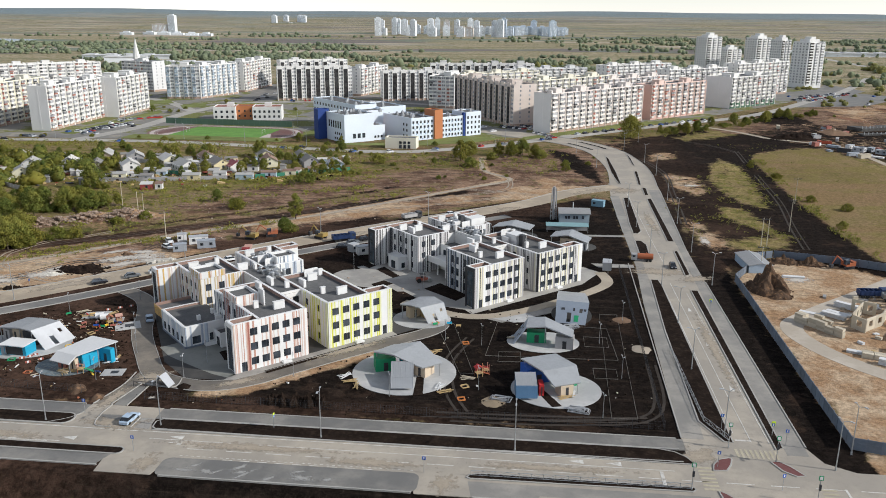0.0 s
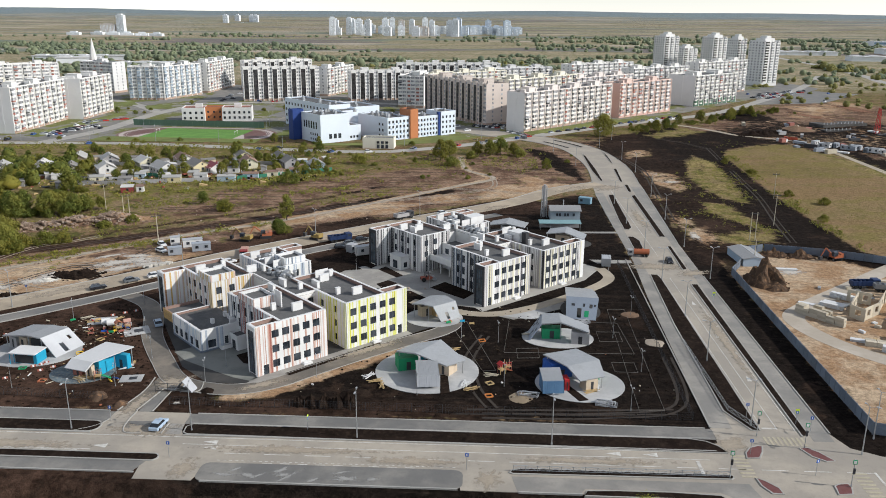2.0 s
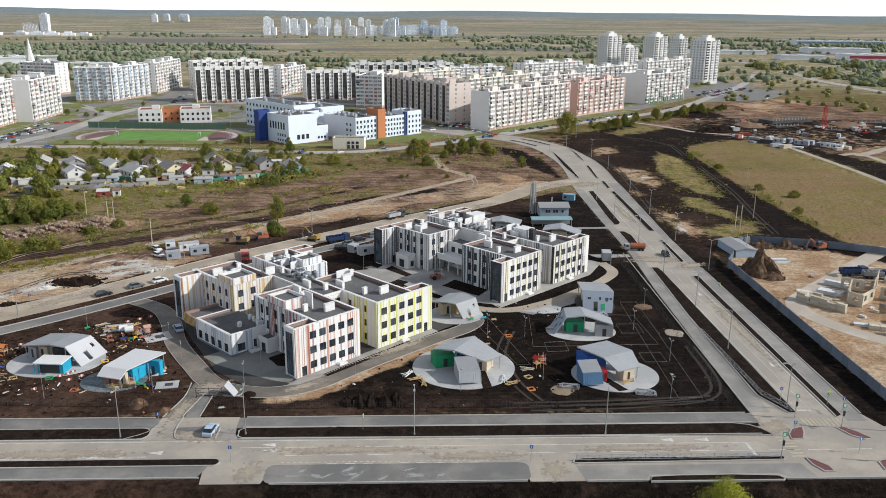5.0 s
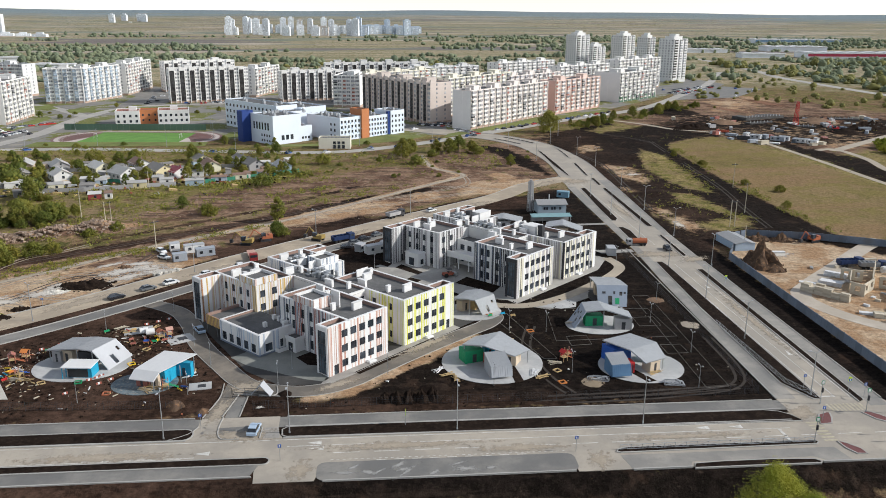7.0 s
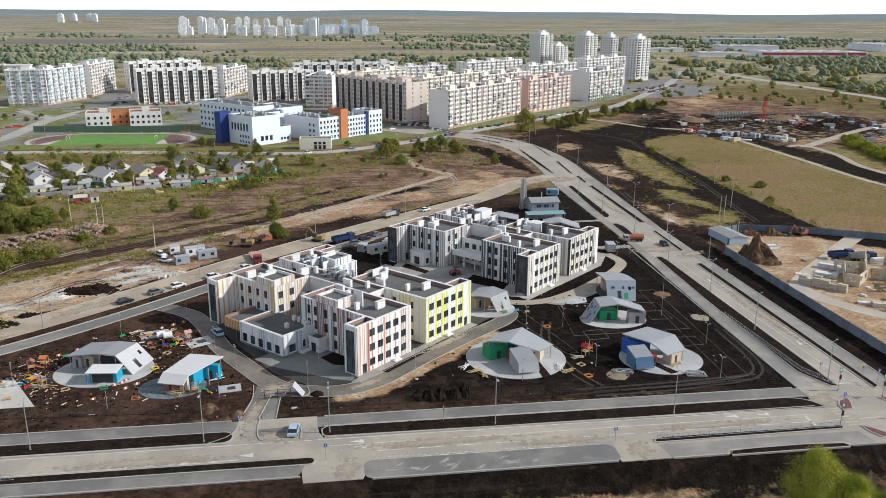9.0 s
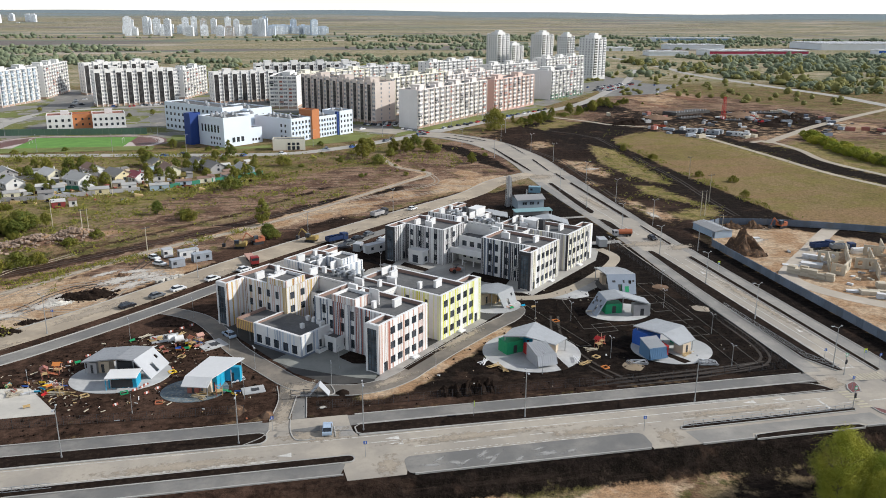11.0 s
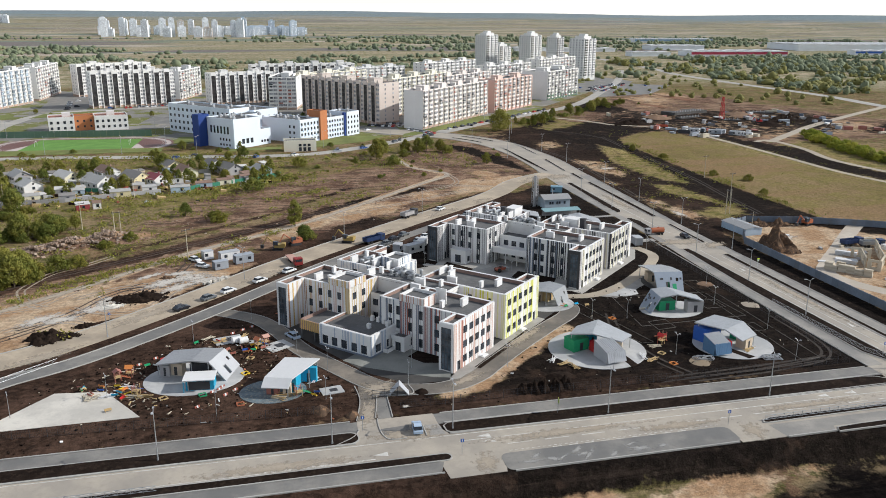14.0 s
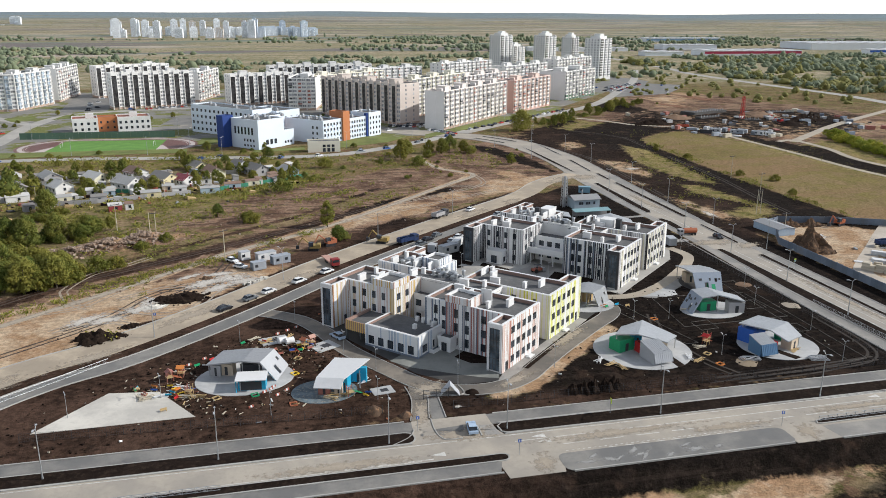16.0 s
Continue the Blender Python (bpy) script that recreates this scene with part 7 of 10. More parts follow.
for x, y in ((-94.1, 173.1), (-88.2, 161.8), (-117.5, 184.4), (-132.8, 157.8), (-149.5, 153), (-70.2, 158.4), (-49.4, 154.5), (-27.3, 147.4), (-9.4, 152.5), (20.8, 161.6), (15.3, 143.2), (17.5, 180.4), (-111.2, 145.5), (-90, 147), (-10.2, 176), (-19, 178), (24.5, 196), (-29, 214), (-16, 214), (24, 232), (-52, 228), (-104, 196)):
    copy_thing(site, pose(x, y, 0, 0, 0, 20))

fence = thing("site_fence", pose(0, 0, 0), "thin dark wire fence round the school site", "fence")
pb = Build()
pb.rod((0, 0, 0), (0, 0, 1.9), 0.05, n=5)
post_mesh = pb.mesh("post", [DARKSTEEL])
for line in ([(-156, 144.6), (-90, 141.2)], [(-76, 140.2), (26.5, 139.6)], [(26.5, 139.6), (28, 240)]):
    a, c = Vector(line[0]), Vector(line[1])
    n = int((c - a).length / 3)
    for i in range(n + 1):
        p = a.lerp(c, i / n)
        part("post", post_mesh, None, fence).matrix_local = pose(p.x, p.y, 0)
    for z in (0.3, 0.8, 1.3, 1.85):
        b = Build()
        b.rod((a.x, a.y, z), (c.x, c.y, z), 0.012, n=4)
        part("rail", b, DARKSTEEL, fence)
    b = Build()
    for i in range(n * 10):
        p = a.lerp(c, i / (n * 10))
        b.rod((p.x, p.y, 0.1), (p.x, p.y, 1.9), 0.012, n=3)
    tagged(part("wire", b, DARKSTEEL, fence), kind="stuff")

wall = thing("concrete_fence", pose(0, 0, 0), "blue-grey concrete panel fence round the building yard", "fence")
PANEL = surface("fence_panel", (0.15, 0.18, 0.225), 0.75, 0.12, vary=0.12, dirt=(0.16, 0.15, 0.14), dirt_amount=0.4)
pb = Build()
pb.box(0.06, 2.44, -0.06, 0.06, 0.1, 2.5)
pb.box(-0.1, 0.1, -0.12, 0.12, 0, 2.6)
for k in range(3):
    pb.box(0.25, 2.25, -0.09, -0.06, 0.4 + k * 0.7, 0.9 + k * 0.7)
panel_mesh = pb.mesh("panel", [PANEL])
for line in ([(58.9, 136.5), (59.8, 190), (60.8, 232), (67.2, 243)], [(73.4, 256), (79, 258.5), (98, 253.6), (112, 247), (150, 226)], [(58.9, 136.5), (66, 134.6), (90, 133)]):
    for p, q in zip(line, line[1:]):
        a, c = Vector(p), Vector(q)
        n = max(1, round((c - a).length / 2.5))
        for i in range(n):
            s = a.lerp(c, i / n)
            part("panel", panel_mesh, None, wall).matrix_local = pose(s.x, s.y, 0, 0, rng.uniform(-0.6, 0.6), math.degrees(math.atan2(c.y - a.y, c.x - a.x)))

rail = thing("guard_railing", pose(0, 0, 0), "low black and white lattice railing on the median", "railing")
pb = Build()
pb.rod((0, 0, 0), (0, 0, 1.1), 0.05, n=5)
pb.rod((2, 0, 0.15), (0, 0, 1.0), 0.03, n=4)
pb.rod((0, 0, 0.15), (2, 0, 1.0), 0.03, n=4)
pb.rod((0, 0, 1.05), (2, 0, 1.05), 0.04, n=5)
pb.rod((0, 0, 0.15), (2, 0, 0.15), 0.04, n=5)
rail_mesh = pb.mesh("section", [STEEL])
for line in ([(-8.6, 119.8), (28, 120.0)], [(33.7, 178), (34.2, 156), (34.4, 144), (37.6, 136.8)], [(-177, 150.5), (-146, 178)], [(-155, 120.8), (-120, 120.8)]):
    for p, q in zip(line, line[1:]):
        a, c = Vector(p), Vector(q)
        n = max(1, round((c - a).length / 2.0))
        for i in range(n):
            s = a.lerp(c, i / n)
            part("section", rail_mesh, None, rail).matrix_local = pose(s.x, s.y, 0.15, 0, 0, math.degrees(math.atan2(c.y - a.y, c.x - a.x)))


def sign(x, y, ang, kind):
    """Road sign: 'walk' has a yellow-green backed blue square, 'blue' a blue disc or square."""
    home = thing("road_sign", pose(x, y, 0.1, 0, 0, ang), "yellow-backed blue crossing sign" if kind == "walk" else "small blue road sign on a steel post", "sign", "road signs")
    b = Build()
    b.rod((0, 0, 0), (0, 0, 3.2), 0.05, n=6)
    part("post", b, STEEL, home)
    if kind == "walk":
        b = Build()
        b.box(-0.36, 0.36, -0.09, -0.05, 2.2, 3.2)
        o = part("backing", b, tint("sign_yellow", (0.62, 0.78, 0.05)), home)
        b = Build()
        b.box(-0.28, 0.28, -0.12, -0.095, 2.25, 2.8, 0)
        b.box(-0.1, 0.1, -0.13, -0.12, 2.35, 2.7, 1)
        part("plate", b, [BLUE, WHITE], o)
    else:
        b = Build()
        b.box(-0.3, 0.3, -0.09, -0.05, 2.5, 3.1, 0)
        b.box(-0.09, 0.09, -0.1, -0.09, 2.6, 3.0, 1)
        part("plate", b, [BLUE, WHITE], home)


for x, y, a, k in ((45.9, 139.5, 0, "walk"), (48.4, 206.5, 0, "walk"), (37.2, 141.5, 0, "blue"), (-68.7, 120.8, 0, "blue"), (-16.6, 119.9, 0, "blue"), (47.6, 136.8, 0, "blue"), (33.6, 127.6, 0, "blue"), (-84.6, 133, 0, "blue"), (52, 112.8, 0, "blue"), (-138.2, 200.0, 0, "blue")):
    sign(x, y, a, k)
for x, y, a in ((-46.5, 131.6, 84), (42.6, 121.4, 20)):
    sign(x, y, a, "walk" if x < 0 else "blue")


def traffic_light(x, y, ang):
    """A signal post: slim pole, black lamp box with three lenses, small green and white sign."""
    home = thing("traffic_light", pose(x, y, 0.1, 0, 0, ang), "switched-off traffic light on a slim steel post", "traffic light", "traffic lights")
    b = Build()
    b.rod((0, 0, 0), (0, 0, 5.2), 0.075, n=8)
    b.rod((0, 0, 0), (0, 0, 0.5), 0.13, n=8)
    part("post", b, STEEL, home)
    b = Build()
    b.box(-0.17, 0.17, -0.34, -0.08, 2.6, 3.6)
    box = part("lamp_box", b, BLACKP, home)
    for k in range(3):
        b = Build()
        b.rod((0, -0.34, 2.78 + 0.32 * k), (0, -0.42, 2.78 + 0.32 * k), 0.13, n=10)
        part("lens", b, DARKSTEEL, box)
    b = Build()
    b.box(-0.36, 0.36, -0.12, -0.08, 4.3, 5.1, 0)
    b.box(-0.24, 0.24, -0.14, -0.12, 4.42, 4.98, 1)
    part("plate", b, [GREEN, WHITE], home)


for x, y, a in ((36.9, 134.4, 0), (27.8, 119.9, 0), (47.1, 118.2, 0), (44.1, 130.4, 0)):
    traffic_light(x, y, a)


# ---------- vehicles ----------
def paint_mat(key, col):
    name = "car_paint_" + key
    m = bpy.data.materials.get(name)
    return m or surface(name, col, 0.3, 0.05)


CARS = {"white": (0.75, 0.75, 0.75), "silver": (0.42, 0.44, 0.46), "grey": (0.14, 0.15, 0.16), "black": (0.025, 0.025, 0.03), "red": (0.4, 0.03, 0.02), "blue": (0.04, 0.1, 0.3), "paleblue": (0.4, 0.5, 0.62)}


def car(x, y, ang, col, van=False, z=0.07):
    L, Wd, H = (4.4, 1.78, 1.46) if not van else (5.2, 2.0, 2.1)
    home = thing("van" if van else "car", pose(x, y, z, 0, 0, ang), ("%s van parked on the ground" if van else "%s passenger car standing on the road") % ("pale blue" if col == "paleblue" else col), "van" if van else "car", "vans" if van else "parked cars")
    prof = [(-L / 2, 0.32), (L / 2, 0.32), (L / 2 + 0.02, 0.62), (L / 2 - 0.2, 0.78), (L * 0.22, 0.92), (-L / 2 + 0.1, 0.95), (-L / 2, 0.75)]
    b = Build()
    n = len(prof)
    b.add([(p, -Wd / 2, q) for p, q in prof] + [(p, Wd / 2, q) for p, q in prof], [tuple(range(n)), tuple(range(2 * n - 1, n - 1, -1))] + [(i, n + i, n + (i + 1) % n, (i + 1) % n) for i in range(n)])
    part("body", b, paint_mat(col, CARS[col]), home)
    lo = 0.93
    x0, x1, x2, x3 = (-L * 0.45, -L * 0.32, L * 0.08, L * 0.24) if not van else (-L * 0.49, -L * 0.47, L * 0.22, L * 0.36)
    b = Build()
    w0, w1 = Wd / 2 - 0.06, Wd / 2 - 0.2
    b.add([(x0, -w0, lo), (x3, -w0, lo), (x3, w0, lo), (x0, w0, lo), (x1, -w1, H), (x2, -w1, H), (x2, w1, H), (x1, w1, H)], [(0, 1, 5, 4), (1, 2, 6, 5), (2, 3, 7, 6), (3, 0, 4, 7)])
    part("glasshouse", b, GLASS, home)
    b = Build()
    b.box(x1 - 0.02, x2 + 0.02, -w1 - 0.02, w1 + 0.02, H - 0.02, H + 0.04)
    part("roof", b, paint_mat(col, CARS[col]), home)
    for sx in (-L * 0.31, L * 0.31):
        for sy in (-1, 1):
            b = Build()
            b.rod((0, -0.1, 0), (0, 0.1, 0), 0.32, n=12)
            o = part("wheel", b, RUBBER, home)
            o.matrix_local = pose(sx, sy * (Wd / 2 - 0.1), 0.32)
    for sy in (-0.6, 0.6):
        b = Build()
        b.box(L / 2 - 0.06, L / 2 + 0.03, sy - 0.2, sy + 0.2, 0.6, 0.74)
        part("headlight", b, PALESHEET, home)
    return home


FAR_CARS = {}


def far_car(x, y, ang, col, z=0.07):
    """A parked car far off: body, glass and roof."""
    if col not in FAR_CARS:
        L, Wd, H = 4.4, 1.78, 1.46
        body, glass, roof = Build(), Build(), Build()
        prof = [(-L / 2, 0.15), (L / 2, 0.15), (L / 2 + 0.02, 0.62), (L / 2 - 0.2, 0.78), (L * 0.22, 0.92), (-L / 2 + 0.1, 0.95), (-L / 2, 0.75)]
        n = len(prof)
        body.add([(p, -Wd / 2, q) for p, q in prof] + [(p, Wd / 2, q) for p, q in prof], [tuple(range(n)), tuple(range(2 * n - 1, n - 1, -1))] + [(i, n + i, n + (i + 1) % n, (i + 1) % n) for i in range(n)])
        x0, x1, x2, x3, w0, w1 = -L * 0.45, -L * 0.32, L * 0.08, L * 0.24, Wd / 2 - 0.06, Wd / 2 - 0.2
        glass.add([(x0, -w0, 0.93), (x3, -w0, 0.93), (x3, w0, 0.93), (x0, w0, 0.93), (x1, -w1, H), (x2, -w1, H), (x2, w1, H), (x1, w1, H)], [(0, 1, 5, 4), (1, 2, 6, 5), (2, 3, 7, 6), (3, 0, 4, 7)])
        roof.box(x1 - 0.02, x2 + 0.02, -w1 - 0.02, w1 + 0.02, H - 0.02, H + 0.04)
        paint = paint_mat(col, CARS[col])
        FAR_CARS[col] = (body.mesh("body", [paint]), glass.mesh("glasshouse", [GLASS]), roof.mesh("roof", [paint]))
    home = thing("car", pose(x, y, z - 0.1, 0, 0, ang), "%s passenger car parked in the town" % col, "car", "parked cars")
    for name, me in zip(("body", "glasshouse", "roof"), FAR_CARS[col]):
        part(name, me, None, home)


def truck(x, y, ang, cab_mat, load_mat, label, kind="tipper", z=0.07):
    home = thing("truck", pose(x, y, z, 0, 0, ang), label, "truck", "lorries")
    b = Build()
    b.box(1.9, 3.9, -1.2, 1.2, 0.6, 2.7)
    b.box(3.3, 3.95, -1.15, 1.15, 1.6, 2.5)
    part("cab", b, cab_mat, home)
    b = Build()
    b.box(3.94, 3.98, -1.05, 1.05, 1.65, 2.4)
    b.box(2.5, 3.5, -1.22, 1.22, 1.65, 2.4)
    part("cab_window", b, GLASS, home)
    b = Build()
    b.box(-4, 2, -0.5, 0.5, 0.6, 0.95)
    part("chassis", b, DARKSTEEL, home)
    b = Build()
    if kind == "tank":
        b.rod((-4, 0, 1.95), (1.7, 0, 1.95), 1.05, n=16)
        b.rod((-1.5, 0, 2.9), (-1.5, 0, 3.2), 0.35, n=8)
    elif kind == "box":
        b.box(-4, 1.7, -1.2, 1.2, 0.95, 3.2)
    elif kind == "flat":
        b.box(-6.5, 1.7, -1.25, 1.25, 0.9, 1.25)
        b.box(1.5, 1.7, -1.2, 1.2, 1.25, 2.2)
    else:
        b.prism([(-4, -1.2), (1.7, -1.2), (1.7, 1.2), (-4, 1.2)], 0.95, 1.1)
        for x0, x1, y0, y1 in ((-4, 1.7, -1.22, -1.12), (-4, 1.7, 1.12, 1.22), (1.6, 1.75, -1.12, 1.12), (-4.05, -3.92, -1.12, 1.12)):
            b.box(x0, x1, y0, y1, 1.1, 2.3)
        for k in range(5):
            b.box(-3.8 + k * 1.25, -3.65 + k * 1.25, -1.28, 1.28, 1.0, 2.25)
    part("tank" if kind == "tank" else "load_body", b, load_mat, home)
    for sx in (-3.0, -1.7, 2.9):
        for sy in (-1, 1):
            b = Build()
            b.rod((0, -0.18, 0), (0, 0.18, 0), 0.5, n=12)
            part("wheel", b, RUBBER, home).matrix_local = pose(sx, sy * 1.0, 0.5)
    return home


def excavator(x, y, ang, col, label, z=0.0):
    home = thing("excavator", pose(x, y, z, 0, 0, ang), label, "excavator", "diggers")
    for s in (-1, 1):
        b = Build()
        b.box(-1.8, 1.8, s * 1.1 - 0.3, s * 1.1 + 0.3, 0.12, 0.8)
        b.box(-1.5, 1.5, s * 1.1 - 0.3, s * 1.1 + 0.3, 0, 0.9)
        part("track", b, DARKSTEEL, home)
    b = Build()
    b.box(-2.2, 1.2, -1.3, 1.3, 0.95, 2.0)
    b.box(-2.3, -1.2, -1.2, 1.2, 1.2, 2.3)
    part("body", b, col, home)
    b = Build()
    b.box(0.0, 1.5, 0.2, 1.3, 1.6, 3.0)
    part("cab", b, [GLASS], home)
    b = Build()
    b.rod((0.8, -0.4, 1.8), (3.6, -0.4, 4.2), 0.26, 0.2, n=6)
    part("boom", b, col, home)
    b = Build()
    b.rod((3.6, -0.4, 4.2), (5.2, -0.4, 1.6), 0.2, 0.15, n=6)
    part("stick", b, col, home)
    b = Build()
    b.box(4.8, 5.8, -0.95, 0.15, 0.5, 1.6)
    part("bucket", b, DARKSTEEL, home)


RUSTRED_PAINT = tint("rust_red_paint", (0.4, 0.08, 0.04))
NAVY, DUSTYELLOW, DUSTORANGE = tint("dark_blue_paint", (0.02, 0.04, 0.11)), tint("dusty_yellow_paint", (0.34, 0.24, 0.08)), tint("dusty_orange_paint", (0.42, 0.14, 0.07))
car(-74.6, 131.2, 84, "paleblue")
for x, y, a, c in ((-121.7, 207.0, 40, "black"), (-115.1, 213.8, 40, "grey"), (-110.0, 218.6, 40, "white"), (-101.2, 226.0, 40, "white"), (-92.5, 233.4, 40, "white"), (-94.6, 181.6, 118, "paleblue"), (44.8, 243.6, -90, "black"), (-120.5, 250.8, -50, "white"), (-118.0, 243.8, -35, "white"),
                   (-58.6, 257.0, 30, "grey"), (-55.4, 262, 35, "black"), (-51, 267, 42, "grey"), (-47.6, 258.4, 50, "silver"), (-61, 252, 10, "black"), (-44, 263, 40, "white"), (-36, 270, 40, "grey"), (-29.6, 301.6, 42, "white"), (-21, 292, 42, "silver")):
    car(x, y, a, c)
truck(36.2, 249.6, 176, GREYP, RUSTY, "white tanker truck with an orange tank at the junction", "tank").scale = (0.85, 0.85, 0.85)
truck(-90.2, 241.6, -76, tint("dark_red_paint", (0.27, 0.03, 0.03)), SALMON, "red flatbed truck standing beside the back road", "flat")
truck(-43.8, 293.6, 40, DARKSTEEL, GREYP, "dark tipper truck on the back road")
truck(-62.6, 260.6, 30, NAVY, NAVY, "blue flatbed truck beside the yard")
truck(-47.2, 251.6, 60, WHITE, WHITE, "white box truck in the yard", "box")
truck(95.6, 222.6, 4, NAVY, NAVY, "blue truck among stacked concrete")
truck(101, 219.4, -8, NAVY, STEEL, "blue flatbed truck among stacked concrete")
truck(268, 543, 20, RUSTRED_PAINT, GREYP, "red truck on the far building site")
truck(177, 507, 170, RUSTRED_PAINT, RUSTRED_PAINT, "red tipper truck near the field")
excavator(-89.0, 263.2, 200, DUSTORANGE, "orange digger parked beside bushes")
excavator(-94.6, 258.6, 170, DUSTYELLOW, "yellow digger parked on bare earth")
excavator(-71.2, 262.4, 150, DUSTYELLOW, "yellow digger beside the back road")
excavator(98.5, 250.0, 200, RUSTY, "red digger in the building yard")
roller = thing("road_roller", pose(-30, 220.4, 0.05, 0, 0, 20), "low faded red road roller in the forecourt", "roller")
b = Build()
b.box(-1.9, 1.0, -0.8, 0.8, 0.6, 1.3)
b.box(0.9, 2.0, -0.55, 0.55, 0.7, 1.1)
part("body", b, tint("faded_red_paint", (0.36, 0.1, 0.06)), roller)
b = Build()
b.rod((1.9, -0.85, 0.65), (1.9, 0.85, 0.65), 0.62, n=18)
part("drum", b, STEEL, roller)
for s in (-1, 1):
    b = Build()
    b.rod((-1.3, s * 0.7, 0.65), (-1.3, s * 1.05, 0.65), 0.65, n=16)
    part("wheel", b, RUBBER, roller)
b = Build()
for sx in (-0.7, 0.5):
    for sy in (-0.7, 0.7):
        b.rod((sx, sy, 1.3), (sx, sy, 2.3), 0.05)
b.box(-0.9, 0.7, -0.8, 0.8, 2.3, 2.4)
b.box(-0.5, -0.1, -0.3, 0.3, 1.3, 1.7)
part("cab_frame", b, DARKSTEEL, roller)
excavator(262, 520, 180, RED, "red digger on the far building site")


def cabin(x, y, ang, L, D, H, mat, label):
    home = thing("site_cabin", pose(x, y, 0, 0, 0, ang), label, "cabin", "site cabins")
    b = Build()
    b.box(-L / 2, L / 2, -D / 2, D / 2, 0.15, H)
    body = part("wall", b, mat, home)
    for i in range(int(L / 0.5)):
        b = Build()
        b.box(-L / 2 + i * 0.5, -L / 2 + i * 0.5 + 0.2, -D / 2 - 0.05, D / 2 + 0.05, 0.2, H - 0.1)
        part("rib", b, mat, body)
    b = Build()
    b.box(-L / 2 - 0.1, L / 2 + 0.1, -D / 2 - 0.1, D / 2 + 0.1, H, H + 0.12)
    part("roof", b, PALESHEET if mat == WHITE else mat, home)
    for i in range(2 if L > 5 else 1):
        put_window(home, pose(-L / 4 + i * L / 2, -D / 2 - 0.08, H * 0.6), 1.0, 0.9)


GREYCAB = tint("cabin_grey", (0.33, 0.36, 0.4))
for x, y, a, L, D, H, mat, lb in ((-112.6, 241.4, 24, 4.2, 2.4, 2.5, GREYCAB, "small dark grey corrugated site cabin"), (-105.8, 246.6, 24, 5.8, 2.5, 2.6, GREYCAB, "grey corrugated site cabin"), (-110.2, 251.0, 24, 6.2, 2.5, 2.6, WHITE, "long white site cabin"),
                                (-116.8, 252.8, 24, 3.0, 2.4, 2.7, WHITE, "small white site cabin"), (-51.6, 246.4, 30, 7, 2.6, 2.8, WHITE, "white container near the school"), (-56.6, 248.5, 60, 3, 2.4, 2.6, PALESHEET, "small pale sheet-metal container"),
                                (28.2, 324.2, -22, 5, 2.6, 2.6, tint("teal_cabin", (0.2, 0.34, 0.42)), "pale blue container beside the road"), (24.4, 239.6, 84, 4.2, 2.6, 2.6, PALESHEET, "small pale cabin beside the drive")):
    cabin(x, y, a, L, D, H, mat, lb)

# service building with mast behind the second school
svc = thing("service_building", pose(11.7, 294.8, 0, 0, 0, 2), "pale blue service building with grey gabled roof", "building")
b = Build()
b.box(0, 11, 0, 7.6, 0, 3.8)
part("wall", b, tint("pale_blue_wall", (0.36, 0.43, 0.48)), svc)
b = Build()
slab(b, ((-0.5, -0.6, 3.8), (11.5, -0.6, 3.8), (11.5, 3.8, 5.2), (-0.5, 3.8, 5.2)), 0.15)
slab(b, ((-0.5, 8.2, 3.8), (11.5, 8.2, 3.8), (11.5, 3.8, 5.2), (-0.5, 3.8, 5.2)), 0.15)
b.add([(0, 0, 3.75), (0, 7.6, 3.75), (0, 3.8, 5.1), (11, 0, 3.75), (11, 7.6, 3.75), (11, 3.8, 5.1)], [(0, 2, 1), (3, 4, 5)])
part("roof", b, surface("worn_grey_roof", (0.3, 0.3, 0.3), 0.6, 0.12), svc)
b = Build()
b.rod((5.2, 4.6, 4.6), (5.2, 4.6, 7.0), 0.2, n=8)
part("flue_pipe", b, PALESHEET, svc)
for x in (2.4, 3.4, 5.4, 6.4, 8.6):
    put_window(svc, pose(x, -0.06, 2.3), 0.8, 1.1)
shelter = thing("open_shelter", pose(14.0, 283.0, 0, 0, 0, 2), "low open shelter with teal sheet roof", "shelter")
b = Build()
slab(b, ((-7.6, -1.9, 2.4), (7.6, -1.9, 2.4), (7.6, 1.9, 2.9), (-7.6, 1.9, 2.9)), 0.12)
part("roof", b, tint("teal_roof", (0.2, 0.33, 0.35)), shelter)
b = Build()
b.box(-7.3, 7.3, 1.5, 1.65, 0, 2.75)
part("back_wall", b, GREYP, shelter)
for x in (-7.2, -3.6, 0, 3.6, 7.2):
    b = Build()
    b.box(x - 0.08, x + 0.08, -1.7, -1.54, 0, 2.42)
    part("post", b, STEEL, shelter)
mast = thing("lattice_mast", pose(9.5, 300.5, 0), "grey lattice chimney mast", "mast")
b = Build()
for sx, sy in ((-1, -1), (1, -1), (1, 1), (-1, 1)):
    b.rod((sx * 1.1, sy * 1.1, 0), (sx * 0.8, sy * 0.8, 12), 0.12, n=5)
for k in range(8):
    z0, z1, w0, w1 = k * 1.5, (k + 1) * 1.5, 1.1 - 0.0375 * k, 1.1 - 0.0375 * (k + 1)
    for p, q in (((-1, -1), (1, -1)), ((1, -1), (1, 1)), ((1, 1), (-1, 1)), ((-1, 1), (-1, -1))):
        b.rod((p[0] * w0, p[1] * w0, z0), (q[0] * w1, q[1] * w1, z1), 0.06, n=4)
        b.rod((p[0] * w1, p[1] * w1, z1), (q[0] * w1, q[1] * w1, z1), 0.06, n=4)
part("frame", b, STEEL, mast)
b = Build()
b.rod((0, 0, 0), (0, 0, 12.6), 0.55, n=12)
